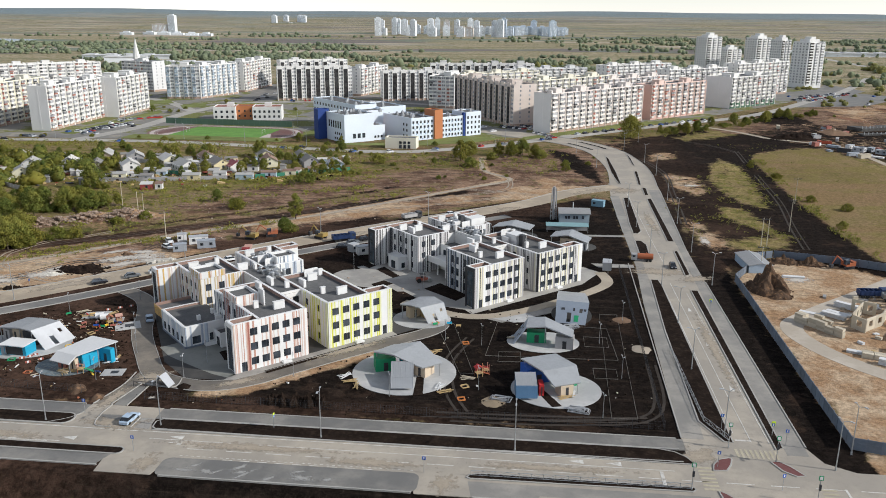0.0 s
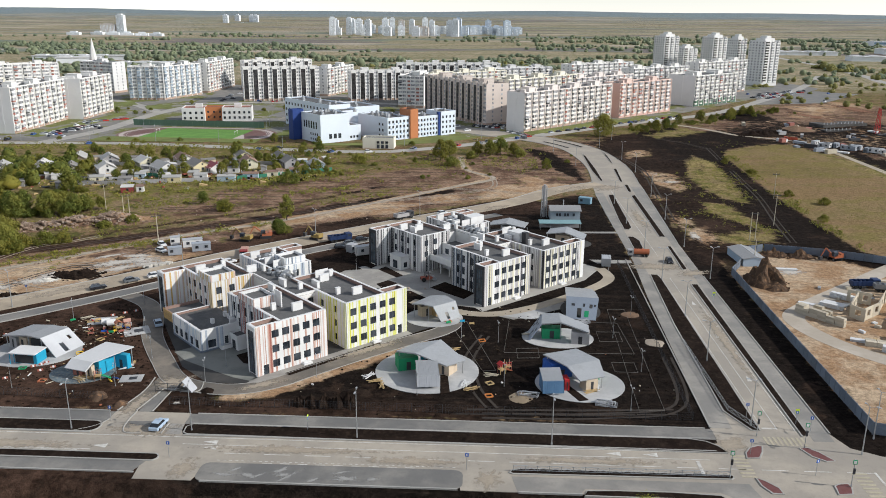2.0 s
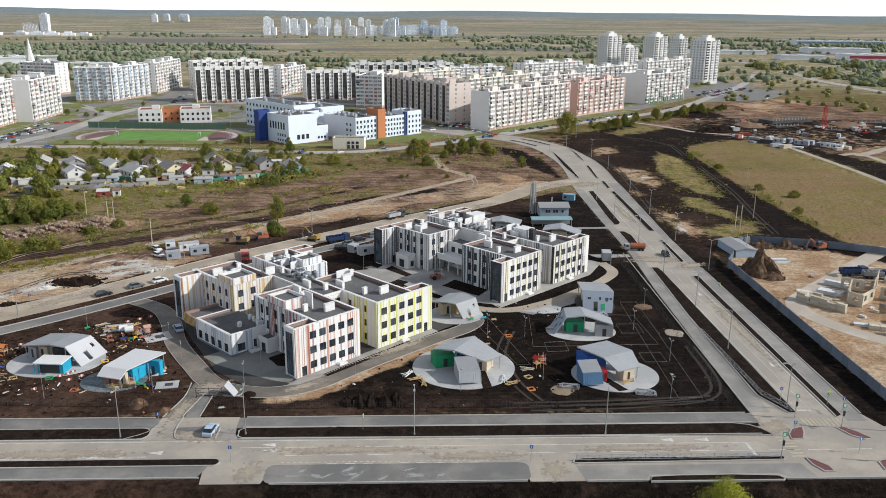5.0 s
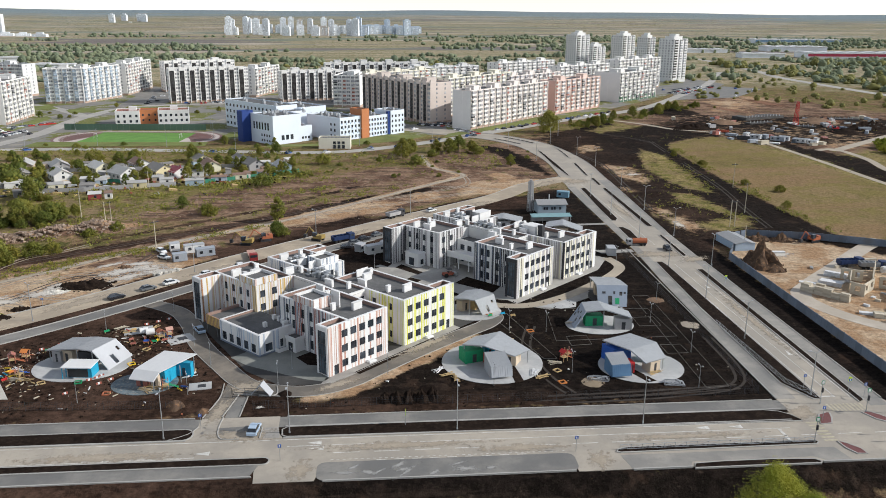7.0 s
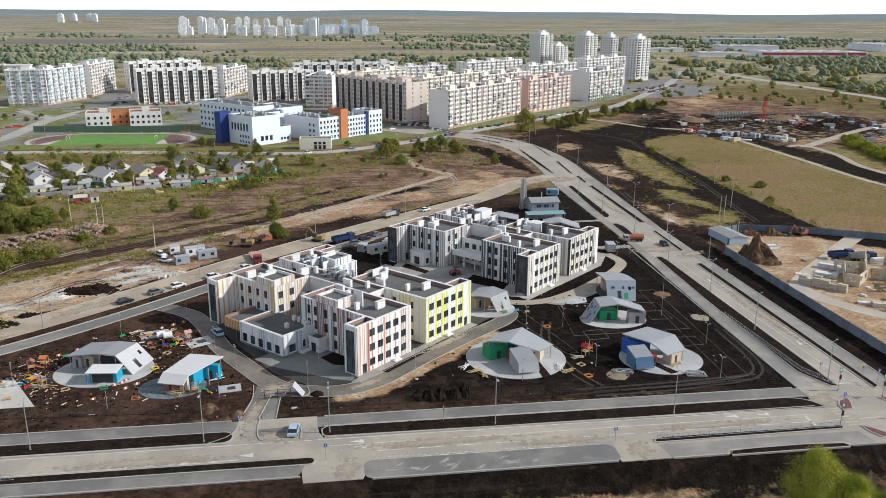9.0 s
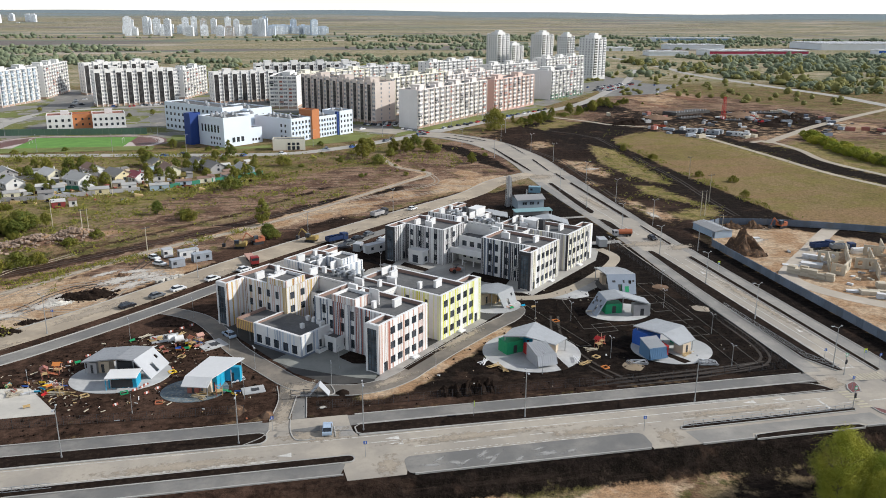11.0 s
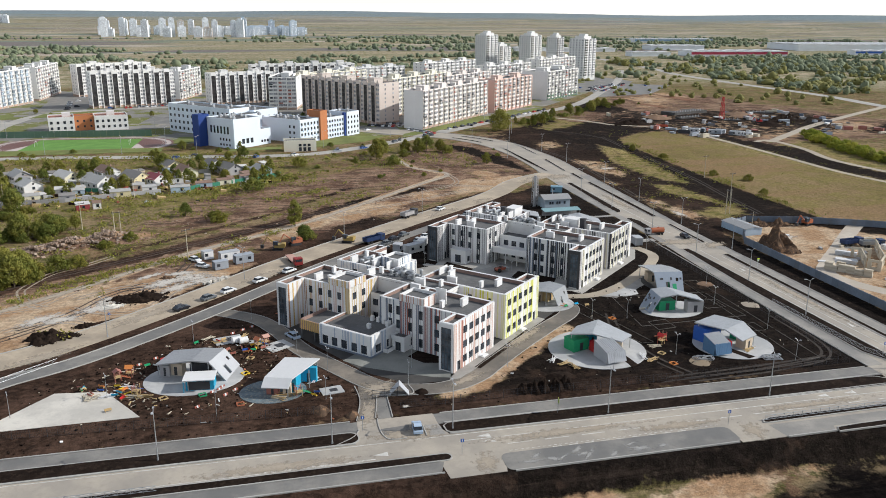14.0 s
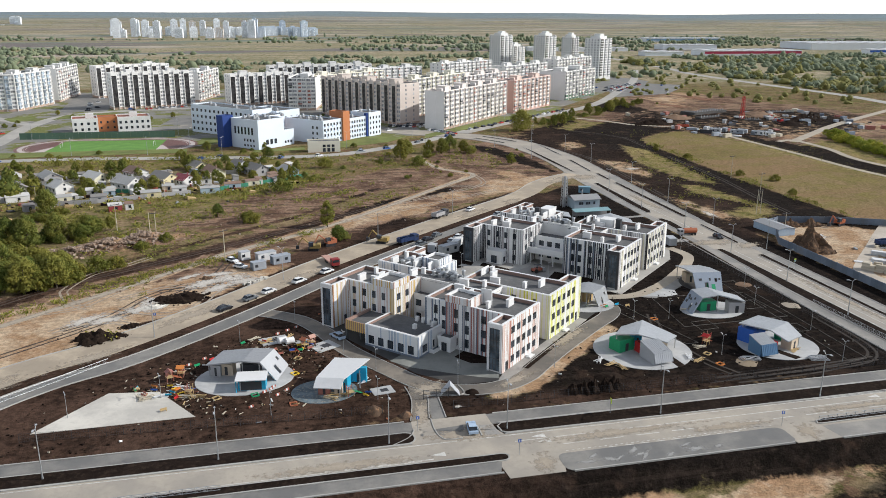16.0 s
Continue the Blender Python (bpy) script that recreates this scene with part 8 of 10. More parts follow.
part("flue", b, GREYP, mast)

# ---------- building yard ----------
shed = thing("storage_shed", pose(66.9, 241.0, 0, 0, 0, 4), "pale blue metal storage shed beside the concrete fence", "shed")
b = Build()
b.box(0, 6.9, 0, 13.6, 0, 2.5)
b.add([(0, 0, 2.48), (6.9, 0, 2.48), (3.45, 0, 3.1)], [(0, 1, 2)])
part("wall", b, tint("shed_blue", (0.36, 0.45, 0.55)), shed)
b = Build()
slab(b, ((-0.3, -0.3, 2.5), (3.45, -0.3, 3.2), (3.45, 13.9, 3.2), (-0.3, 13.9, 2.5)), 0.12)
slab(b, ((7.2, -0.3, 2.5), (3.45, -0.3, 3.2), (3.45, 13.9, 3.2), (7.2, 13.9, 2.5)), 0.12)
part("roof", b, surface("grey_shed_roof", (0.3, 0.3, 0.3), 0.6, 0.1), shed)
b = Build()
b.box(4.0, 4.5, -0.25, 13.85, 3.0, 3.22)
part("skylight", b, PALESHEET, shed)


def heap(name, x, y, r, h, mat, label, seed):
    """A heap with an uneven flank."""
    rr = random.Random(seed)
    b = Build()
    n, rings = 28, 9
    off = Vector((rr.uniform(-50, 50), rr.uniform(-50, 50), 0))
    pts = []
    for k in range(rings + 1):
        f = k / rings
        for i in range(n):
            t = 2 * math.pi * i / n
            w = 1 + 0.22 * noise.noise(Vector((math.cos(t), math.sin(t), 0)) * 1.6 + off)
            px, py = r * f * w * math.cos(t), r * f * w * math.sin(t)
            z = h * (1 - f) ** 0.85 * (1 + 0.35 * noise.noise(Vector((px, py, 0)) * 0.5 + off)) - 0.05
            pts.append((px, py, z))
    b.add(pts, [(k * n + i, k * n + (i + 1) % n, (k + 1) * n + (i + 1) % n, (k + 1) * n + i) for k in range(rings) for i in range(n)])
    o = part(name, b, mat, None, "", True)
    o.matrix_world = pose(x, y, 0)
    return tagged(o, label, "mound", "mounds of earth")


EARTH = surface("brown_earth", (0.1, 0.066, 0.046), 0.95, 0.3, big=0.3, fine=2.0, dirt=(0.26, 0.15, 0.085), dirt_amount=0.8, bump=0.2, spec=0.05)
heap("earth_mound", 69.8, 221.0, 4.0, 2.0, EARTH, "brown heap of earth in the yard", 2)
for i, (x, y, r, h) in enumerate(((-92.7, 145.1, 2.4, 1.5), (-40, 147, 3, 0.9), (-20, 143, 3.5, 0.7), (-70.5, 146.4, 1.5, 1.0))):
    heap("soil_mound", x, y, r, h, SOIL, "dark heap of loose black earth", 10 + i)
for i, (x, y, r, h) in enumerate(((-85.6, 139.6, 1.5, 1.1), (-91.6, 142.6, 2.2, 1.6))):
    heap("soil_mound", x, y, r, h, EARTH, "small heap of brown earth beside the drive", 70 + i)
heap("sand_mound", -6.2, 147.4, 2.6, 0.45, surface("pale_sand", (0.36, 0.28, 0.19), 0.95, 0.3, dirt=(0.08, 0.055, 0.04), dirt_amount=0.8), "low flattened heap of pale sand and offcuts", 40)
heap("sand_mound", 27, 178, 2.6, 0.35, surface("pale_gravel", (0.45, 0.38, 0.3), 0.95, 0.2), "low patch of pale gravel", 41)
heap("sand_mound", 24.5, 196.5, 2.6, 0.3, SANDHEAP, "low patch of pale gravel", 42)


def ragged_mound(name, x, y, rx, ry, ang, h, mat, label, seed):
    """A tipped load: lumpy ridges, loose clods at its foot."""
    rr = random.Random(seed)
    off = Vector((rr.uniform(-50, 50), rr.uniform(-50, 50), 0))
    b = Build()
    n, rings = 44, 14
    pts = []
    for k in range(rings + 1):
        f = k / rings
        for i in range(n):
            t = 2 * math.pi * i / n
            w = 1 + 0.38 * noise.noise(Vector((math.cos(t), math.sin(t), 0)) * 1.7 + off)
            p = Vector((rx * f * w * math.cos(t), ry * f * w * math.sin(t), 0))
            lump = 0.7 + 0.7 * noise.noise(p * (2.0 / ry) + off) + 0.26 * noise.noise(p * (4.6 / ry) + off) + 0.1 * noise.noise(p * (11.0 / ry) + off)
            pts.append((p.x, p.y, h * (1 - f ** 1.6) * max(0.12, lump) - 0.06))
    b.add(pts, [(k * n + i, (k + 1) * n + i, (k + 1) * n + (i + 1) % n, k * n + (i + 1) % n) for k in range(rings) for i in range(n)])
    for k in range(50):
        t, f, q = rr.uniform(0, 2 * math.pi), rr.uniform(0.6, 1.25), rr.uniform(0.15, 0.5) * min(1.6, ry / 2.5)
        b.solid(pose(rx * f * math.cos(t), ry * f * math.sin(t), q * 0.2, rr.uniform(0, 40), rr.uniform(0, 40), rr.uniform(0, 180)), q * 1.3, q, q * 0.8)
    o = part(name, b, mat)
    o.matrix_world = pose(x, y, 0, 0, 0, ang)
    return tagged(o, label, "mound", "mounds of earth")


LIMESPOIL = surface("lime_spoil", (0.6, 0.57, 0.51), 0.95, 0.2, big=0.4, dirt=(0.3, 0.25, 0.2), dirt_amount=0.6)
for i, (x, y, rx, ry, a, h) in enumerate(((-133.5, 218.5, 6.5, 4.4, 12, 1.9), (-151.2, 193.2, 4.6, 3.6, 20, 2.5), (-146.4, 194.4, 2.6, 1.6, 10, 0.9), (-144.3, 200.2, 2.4, 1.5, 15, 1.1), (-127.4, 235.2, 1.9, 1.3, 0, 1.1), (-138.6, 219.6, 2.6, 1.8, 30, 1.2))):
    ragged_mound("soil_mound", x, y, rx, ry, a, h, SOIL if i != 4 else EARTH, "ragged heap of tipped dark earth and clods", 200 + i)
ragged_mound("earth_mound", 68.4, 225.0, 5.6, 6.6, 10, 7.6, EARTH, "tall brown heap of earth beside the fence", 1)
ragged_mound("earth_mound", 80, 253.4, 5.5, 2.6, -6, 2.6, EARTH, "low brown heap of earth in the yard", 3)
ragged_mound("earth_mound", 89, 252.4, 4.6, 2.4, -4, 2.2, EARTH, "low brown heap of earth in the yard", 4)
ragged_mound("lime_mound", -139.6, 213.6, 3.0, 1.8, 15, 0.8, LIMESPOIL, "low spill of whitish lime", 210)
ragged_mound("spoil_mound", 290, 527, 22, 9, 22, 5, SOIL, "long black spoil heap on the far building site", 211)
ragged_mound("spoil_mound", 168, 532, 17, 7, 14, 4, SOIL, "long black spoil heap near the field", 212)
ragged_mound("spoil_mound", 94, 424, 5, 3, 10, 1.6, SOIL, "heap of black earth beside the new road", 213)
for i in range(5):
    ragged_mound("soil_mound", -50.4 + 2.5 * i, 141.4 + 0.25 * i, 1.5, 1.7, 8 * i, 2.9, SOIL, "steep heap of tipped black earth beside the foot path", 220 + i)
block_rng = random.Random(12)
for k in range(11):
    b = Build()
    b.solid(pose(0, 0, 0.34, block_rng.uniform(-14, 14), block_rng.uniform(-10, 10), 0), block_rng.uniform(1.2, 2.4), block_rng.uniform(0.6, 1.0), 0.6)
    o = part("concrete_lump", b, LIMESPOIL)
    o.matrix_world = pose(-116 + 0.56 * k + block_rng.uniform(-0.4, 0.4), 227.6 + 0.42 * k + block_rng.uniform(-0.7, 0.7), -0.04, 0, 0, block_rng.uniform(0, 180))
    tagged(o, "pale broken concrete block lying on bare earth", "concrete block", "broken concrete blocks")
CBLOCK = surface("concrete_block", (0.52, 0.46, 0.36), 0.9, 0.1, vary=0.15)
cb = Build()
cb.box(-1.18, 1.18, -0.58, 0.58, 0, 0.57)
block_mesh = cb.mesh("block", [CBLOCK])


def block_stack(x, y, ang, nx, ny, nz, label="stack of sandy concrete blocks"):
    home = thing("block_stack", pose(x, y, 0, 0, 0, ang), label, "block stack", "stacks of building blocks")
    for i in range(nx):
        for j in range(ny):
            for k in range(nz - (1 if rng.random() < 0.3 else 0)):
                part("block", block_mesh, None, home).matrix_local = pose((i - nx / 2) * 2.42 + rng.uniform(-0.08, 0.08), (j - ny / 2) * 1.22, 0.0 + k * 0.58, 0, 0, rng.uniform(-1.5, 1.5))


for x, y, a, nx, ny, nz in ((74.4, 195.2, -54, 5, 1, 4), (71.2, 200.6, -54, 1, 2, 4), (76.6, 200.4, -50, 2, 1, 3), (83, 179, -20, 4, 2, 2), (90, 183, -20, 3, 2, 3), (103, 226, 0, 3, 2, 3)):
    block_stack(x, y, a, nx, ny, nz)
SLABM = surface("white_slab", (0.66, 0.66, 0.66), 0.8, 0.08)
for x, y, a, n in ((85.2, 212.6, -43, 5), (79.4, 205.4, -40, 4), (81.5, 208.0, -40, 2), (74.6, 207.6, -30, 1), (82, 175, -30, 5), (77.5, 181.5, -25, 2), (105, 216, 0, 6), (92, 176, -20, 4), (79, 238, -5, 2)):
    home = thing("slab_stack", pose(x, y, 0, 0, 0, a), "stack of long white concrete floor slabs", "slab stack", "stacks of slabs")
    for k in range(n):
        b = Build()
        b.box(-3.1, 3.1, -0.75, 0.75, 0, 0.22)
        part("slab", b, SLABM, home).matrix_local = pose(rng.uniform(-0.2, 0.2), rng.uniform(-0.1, 0.1), 0.05 + k * 0.3, 0, 0, rng.uniform(-2, 2))
for x, y, a, L in ((84.6, 204.2, 57, 11), (86.8, 198.6, 40, 8.4), (92.4, 205.6, 57, 12), (88.2, 209.4, -33, 6), (82.4, 196.8, -60, 4.2), (97.5, 213, 57, 10), (94.6, 200.4, -33, 6), (101, 206, 57, 12), (106, 203, 57, 12), (99, 196, 57, 10), (104, 196, -33, 7), (108, 212, -33, 8), (111, 206, 57, 12), (93, 193, 57, 8), (113, 216, 57, 9)):
    home = thing("wall_panel", pose(x, y, 0, 0, 0, a), "upright sandy precast concrete wall panel", "wall panel", "precast wall panels")
    n = max(1, round(L / 3.6))
    for i in range(n):
        w = L / n
        b = Build()
        b.box(i * w - L / 2, i * w - L / 2 + w * 0.3, -0.14, 0.14, 0, 3.4)
        b.box(i * w - L / 2 + w * 0.7, (i + 1) * w - L / 2 - 0.04, -0.14, 0.14, 0, 3.4)
        b.box(i * w - L / 2 + w * 0.3, i * w - L / 2 + w * 0.7, -0.14, 0.14, 0, 1.0)
        b.box(i * w - L / 2 + w * 0.3, i * w - L / 2 + w * 0.7, -0.14, 0.14, 2.6, 3.4)
        part("panel", b, CBLOCK, home)
for k in range(26):
    x, y = rng.uniform(78, 100), rng.uniform(178, 222)
    b = Build()
    b.box(-rng.uniform(0.4, 1.4), rng.uniform(0.4, 1.4), -0.4, 0.4, 0, rng.uniform(0.2, 0.8))
    b.box(-0.5, 0.5, -0.5, -0.42, 0, 0.3)
    o = part("pallet", b, rng.choice((TIMBER, CBLOCK, SLABM, STEEL, GREYP)))
    o.matrix_world = pose(x, y, 0, 0, 0, rng.uniform(0, 180))
    tagged(o, "pallet of building material in the yard", "pallet", "pallets in the yard")


# ---------- playground equipment and site clutter ----------
RUSTRED = tint("faded_red_paint", (0.32, 0.09, 0.06))


def play_tower(x, y, ang, c1, c2, c3):
    home = thing("play_tower", pose(x, y, 0.02, 0, 0, ang) @ Matrix.Diagonal((0.85, 0.85, 0.85, 1)), "colourful timber climbing frame with slide", "play equipment", "play equipment")
    for sx in (-0.7, 0.7):
        for sy in (-0.7, 0.7):
            b = Build()
            b.rod((sx, sy, 0), (sx, sy, 2.7), 0.08, n=6)
            part("post", b, rng.choice((TIMBER, BROWNP, SALMON, RUSTRED)), home)
    b = Build()
    b.box(-0.8, 0.8, -0.8, 0.8, 1.1, 1.22)
    part("platform", b, c2, home)
    if rng.random() < 0.35:
        b = Build()
        slab(b, ((-1, -1, 2.5), (0, -1, 3.2), (0, 1, 3.2), (-1, 1, 2.5)), 0.06)
        slab(b, ((1, -1, 2.5), (0, -1, 3.2), (0, 1, 3.2), (1, 1, 2.5)), 0.06)
        part("canopy", b, c1, home)
    b = Build()
    for z in (1.5, 1.9, 2.3):
        b.rod((-0.7, -0.7, z), (-0.7, 0.7, z), 0.06, n=5)
        b.rod((-0.7, 0.7, z), (0.7, 0.7, z), 0.06, n=5)
    part("railing", b, c1, home)
    b = Build()
    slab(b, ((0.8, -0.35, 1.2), (3.0, -0.35, 0.15), (3.0, 0.35, 0.15), (0.8, 0.35, 1.2)), 0.06)
    b.rod((0.8, -0.38, 1.35), (3.0, -0.38, 0.3), 0.05, n=4)
    b.rod((0.8, 0.38, 1.35), (3.0, 0.38, 0.3), 0.05, n=4)
    part("slide", b, c3, home)


def sandbox(x, y, ang, mat, s=1.6):
    home = thing("sandbox_frame", pose(x, y, 0.02, 0, 0, ang) @ Matrix.Diagonal((0.85, 0.85, 0.6, 1)), "square timber sandbox frame lying on bare earth", "sandbox", "sandbox frames")
    for k in range(4):
        b = Build()
        b.box(-s / 2, s / 2, -0.12, 0.12, 0, 0.35)
        part("board", b, mat, home).matrix_local = pose(math.sin(k * math.pi / 2) * s / 2, -math.cos(k * math.pi / 2) * s / 2, 0, 0, 0, 90 * k)


def bench(x, y, ang, mat):
    home = thing("bench", pose(x, y, 0.02, 0, 0, ang) @ Matrix.Diagonal((0.72, 0.72, 0.72, 1)), "small painted playground bench on bare earth", "bench", "benches")
    b = Build()
    b.box(-0.9, 0.9, -0.25, 0.25, 0.42, 0.5)
    part("seat", b, mat, home)
    b = Build()
    b.box(-0.9, 0.9, 0.22, 0.3, 0.5, 0.95)
    part("backrest", b, mat, home)
    for s in (-0.7, 0.7):
        b = Build()
        b.box(s - 0.06, s + 0.06, -0.22, 0.22, 0, 0.42)
        part("leg", b, TIMBER, home)


def plank_pile(x, y, ang, mat, n=7):
    home = thing("plank_pile", pose(x, y, 0.02, 0, 0, ang), "loose pile of sawn timber planks", "timber pile", "timber piles")
    for k in range(n):
        b = Build()
        b.box(-1.5, 1.5, -0.09, 0.09, 0, 0.06)
        part("plank", b, mat, home).matrix_local = pose(rng.uniform(-0.4, 0.4), rng.uniform(-0.5, 0.5), 0.03 + 0.07 * k, 0, 0, rng.uniform(-25, 25))


BRIGHT = [RED, YELLOW, BLUE, GREEN, ORANGE, TURQ, YELLOW, RED]
for x, y, a in ((-131.8, 165.6, 20), (-129.6, 167.4, 80), (-102.7, 177.3, 40), (-101.0, 178.6, 120), (-127.3, 158.1, 70), (-9.8, 158.8, 30), (-8.4, 160.6, 110), (-95.2, 150.4, 15)):
    play_tower(x, y, a, rng.choice([BROWNP, SALMON, RED, DUSTORANGE, ORANGE]), TIMBER, rng.choice([YELLOW, GREEN, BLUE, DUSTORANGE]))
for x, y, a, mat in ((-128.8, 158.5, 30, YELLOW), (-121.8, 155.1, 30, TIMBER), (-114.2, 154.9, 15, GREEN), (-106.7, 149.1, 5, DUSTORANGE), (-105.7, 163.5, 30, YELLOW), (-104.6, 171.5, 60, TIMBER), (-14.0, 176.6, 15, ORANGE), (-12.6, 147.8, 15, ORANGE), (-12.4, 153.6, 30, TIMBER), (-22.6, 188.6, 40, ORANGE)):
    sandbox(x, y, a, mat)


def spread(n, x, y, sx, sy):
    """Spots strewn round a place."""
    return [(x + rng.gauss(0, sx), y + rng.gauss(0, sy), rng.uniform(0, 180)) for k in range(n)]


for x, y, a in spread(9, -136.5, 161.6, 2.2, 1.4) + spread(7, -130.5, 158.6, 2.0, 1.4) + spread(9, -105.5, 176.2, 2.2, 1.3) + spread(4, -102.5, 180.2, 1.6, 1.0) + spread(3, -113, 184, 1.6, 0.8) + spread(3, -94, 150.4, 1.6, 0.6) + [(-22.4, 187.0, 30), (-19, 188, 20), (-16.6, 186.6, 10), (-131.7, 151.6, 20), (-126.5, 171.8, 30), (-123.4, 174.4, 40)]:
    bench(x, y, a, rng.choice(BRIGHT + [TIMBER, TIMBER, CBLOCK, BROWNP]))
for x, y, a in spread(4, -133.5, 159.4, 2.4, 1.2) + spread(3, -125, 156.4, 1.6, 0.8) + spread(4, -92.6, 157.2, 0.9, 1.2) + spread(3, -99.5, 150.6, 1.6, 0.6) + [(-111.6, 182.2, 20), (-105.8, 184.6, 70), (-114.2, 184.9, 30), (-38.4, 155.6, 50), (-36.6, 152.8, 20), (-35.2, 150.9, 100), (-16.2, 150.6, 30), (-17.6, 152.6, 70), (-12.0, 157.4, 0), (8.6, 150.8, 30), (9.8, 152.6, 70), (-2.6, 180.6, 20), (-20.4, 170.5, 40)]:
    plank_pile(x, y, a, rng.choice([TIMBER, TIMBER, CBLOCK, SLABM]))


def barrier(x, y, ang):
    """A low plastic road barrier with red and white thirds."""
    home = thing("road_barrier", pose(x, y, 0.02, 0, 0, ang) @ Matrix.Diagonal((0.62, 0.7, 0.6, 1)), "red and white plastic road barrier on bare earth", "barrier", "road barriers")
    for k, mat in enumerate((RUSTRED, SLABM, RUSTRED)):
        b = Build()
        x0, x1 = -0.9 + 0.6 * k, -0.3 + 0.6 * k
        b.add([(x0, -0.26, 0), (x1, -0.26, 0), (x1, 0.26, 0), (x0, 0.26, 0), (x0, -0.1, 0.7), (x1, -0.1, 0.7), (x1, 0.1, 0.7), (x0, 0.1, 0.7)], [(0, 1, 5, 4), (1, 2, 6, 5), (2, 3, 7, 6), (3, 0, 4, 7), (4, 5, 6, 7)])
        part("section", b, mat, home)


for x, y, a in ((-112.3, 155.8, 40), (-111.0, 156.8, 40), (-109.7, 153.9, 40), (-107.8, 155.8, 35), (-110.4, 157.9, 30), (-115.0, 149.6, 40), (-128.4, 173.0, 25), (-125.2, 175.8, 30), (-108.6, 187.2, 30), (-106.2, 189.0, 30), (-104.0, 190.6, 30)):
    barrier(x, y, a)


def trellis(x, y, ang, label):
    home = thing("steel_frame_bundle", pose(x, y, 0.05, 0, 0, ang), label, "steel frames", "steel frame bundles")
    for k in range(5):
        b = Build()
        w, h = 4.2 - 0.3 * k, 2.2 - 0.2 * k
        for p, q in (((-w / 2, 0), (w / 2, 0)), ((w / 2, 0), (w / 2, h)), ((w / 2, h), (-w / 2, h)), ((-w / 2, h), (-w / 2, 0)), ((-w / 2, 0), (w / 2, h))):
            b.rod((p[0], p[1], 0), (q[0], q[1], 0), 0.06, n=4)
        part("frame", b, PALESHEET, home).matrix_local = pose(rng.uniform(-0.3, 0.3), rng.uniform(-0.2, 0.2), 0.1 + 0.14 * k, rng.uniform(-3, 3), 0, rng.uniform(-6, 6))


trellis(-4.6, 147.6, -8, "bundle of pale steel frames lying on sand")
trellis(10.4, 144.6, -12, "bundle of pale steel frames lying on earth")
trellis(11.5, 189, 20, "bundle of pale steel frames lying on earth")
for x, y, a, L, D in ((-109.5, 183.3, 14, 6.5, 4.6), (-98.2, 177.2, 30, 6, 5), (-88.4, 151.2, 10, 4.6, 3.4), (-103, 181, 20, 3.5, 2.5)):
    b = Build()
    b.box(-L / 2, L / 2, -D / 2, D / 2, 0, 0.14, 0)
    b.box(-L * 0.1, L * 0.25, -D * 0.2, D * 0.2, 0.14, 0.18, 1)
    o = part("concrete_plate", b, [PAD, DARKSTEEL])
    o.matrix_world = pose(x, y, 0.01, 0, 0, a)
    tagged(o, "pale concrete plate with a dark hatch", "plate", "concrete plates")
for x, y, r in ((-107.6, 181.2, 0.8), (-106.0, 180.6, 0.8)):
    b = Build()
    b.rod((-1.0, 0, r), (1.0, 0, r), r, n=14)
    o = part("water_tank", b, WHITE)
    o.matrix_world = pose(x, y, 0.02, 0, 0, 20)
    tagged(o, "white plastic water tank on bare earth", "tank", "water tanks")
gate = thing("entrance_gate", pose(-80.9, 145.4, 0, 0, 0, 0), "dark metal gate with small sloping canopy", "gate")
for k in range(3):
    b = Build()
    b.rod((k * 2.6, 0, 0), (k * 2.6, 0, 2.2), 0.07, n=5)
    part("post", b, DARKSTEEL, gate)
for z in (0.4, 1.2, 2.0):
    b = Build()
    b.rod((0, 0, z), (5.2, 0, z), 0.05, n=4)
    part("rail", b, DARKSTEEL, gate)
b = Build()
slab(b, ((3.6, 0.4, 0.4), (5.6, 0.2, 2.5), (6.0, 2.6, 2.5), (4.2, 2.8, 0.4)), 0.1)
slab(b, ((5.6, 0.2, 2.5), (7.6, 0.0, 0.1), (8.0, 2.2, 0.1), (6.0, 2.6, 2.5)), 0.1)
part("canopy", b, PALESHEET, gate)

# scattered rubble, clods and litter
b = Build()
paved = [[(-97, 189), (-80, 158), (-72, 150.5), (-62, 150.5), (-24.5, 186.5), (-40, 199), (-61, 177), (-83, 198)], [(-155, 147.6), (-143.5, 162.2), (-133.5, 160.8), (-125.5, 148.0)]]


def bare(x, y):
    """True where no road, yard or pad lies."""
    X1, Y1 = np.array([x]), np.array([y])
    if any(area(X1, Y1, p, 0.5)[0] > 0 for p in paved) or along(X1, Y1, loop, 5.4, 0.2)[0] > 0 or along(X1, Y1, back, 29, 0.5)[0] > 0 or y < 138.5:
        return False
    return all(math.hypot(x - px, y - py) > r for px, py, r in ((-26, 159.2, 11.5), (6.6, 154.6, 9.6), (4.2, 179.6, 8.8), (-26.4, 191, 7.6), (-116.2, 163.6, 10.5), (-98.2, 154.4, 8.6)))


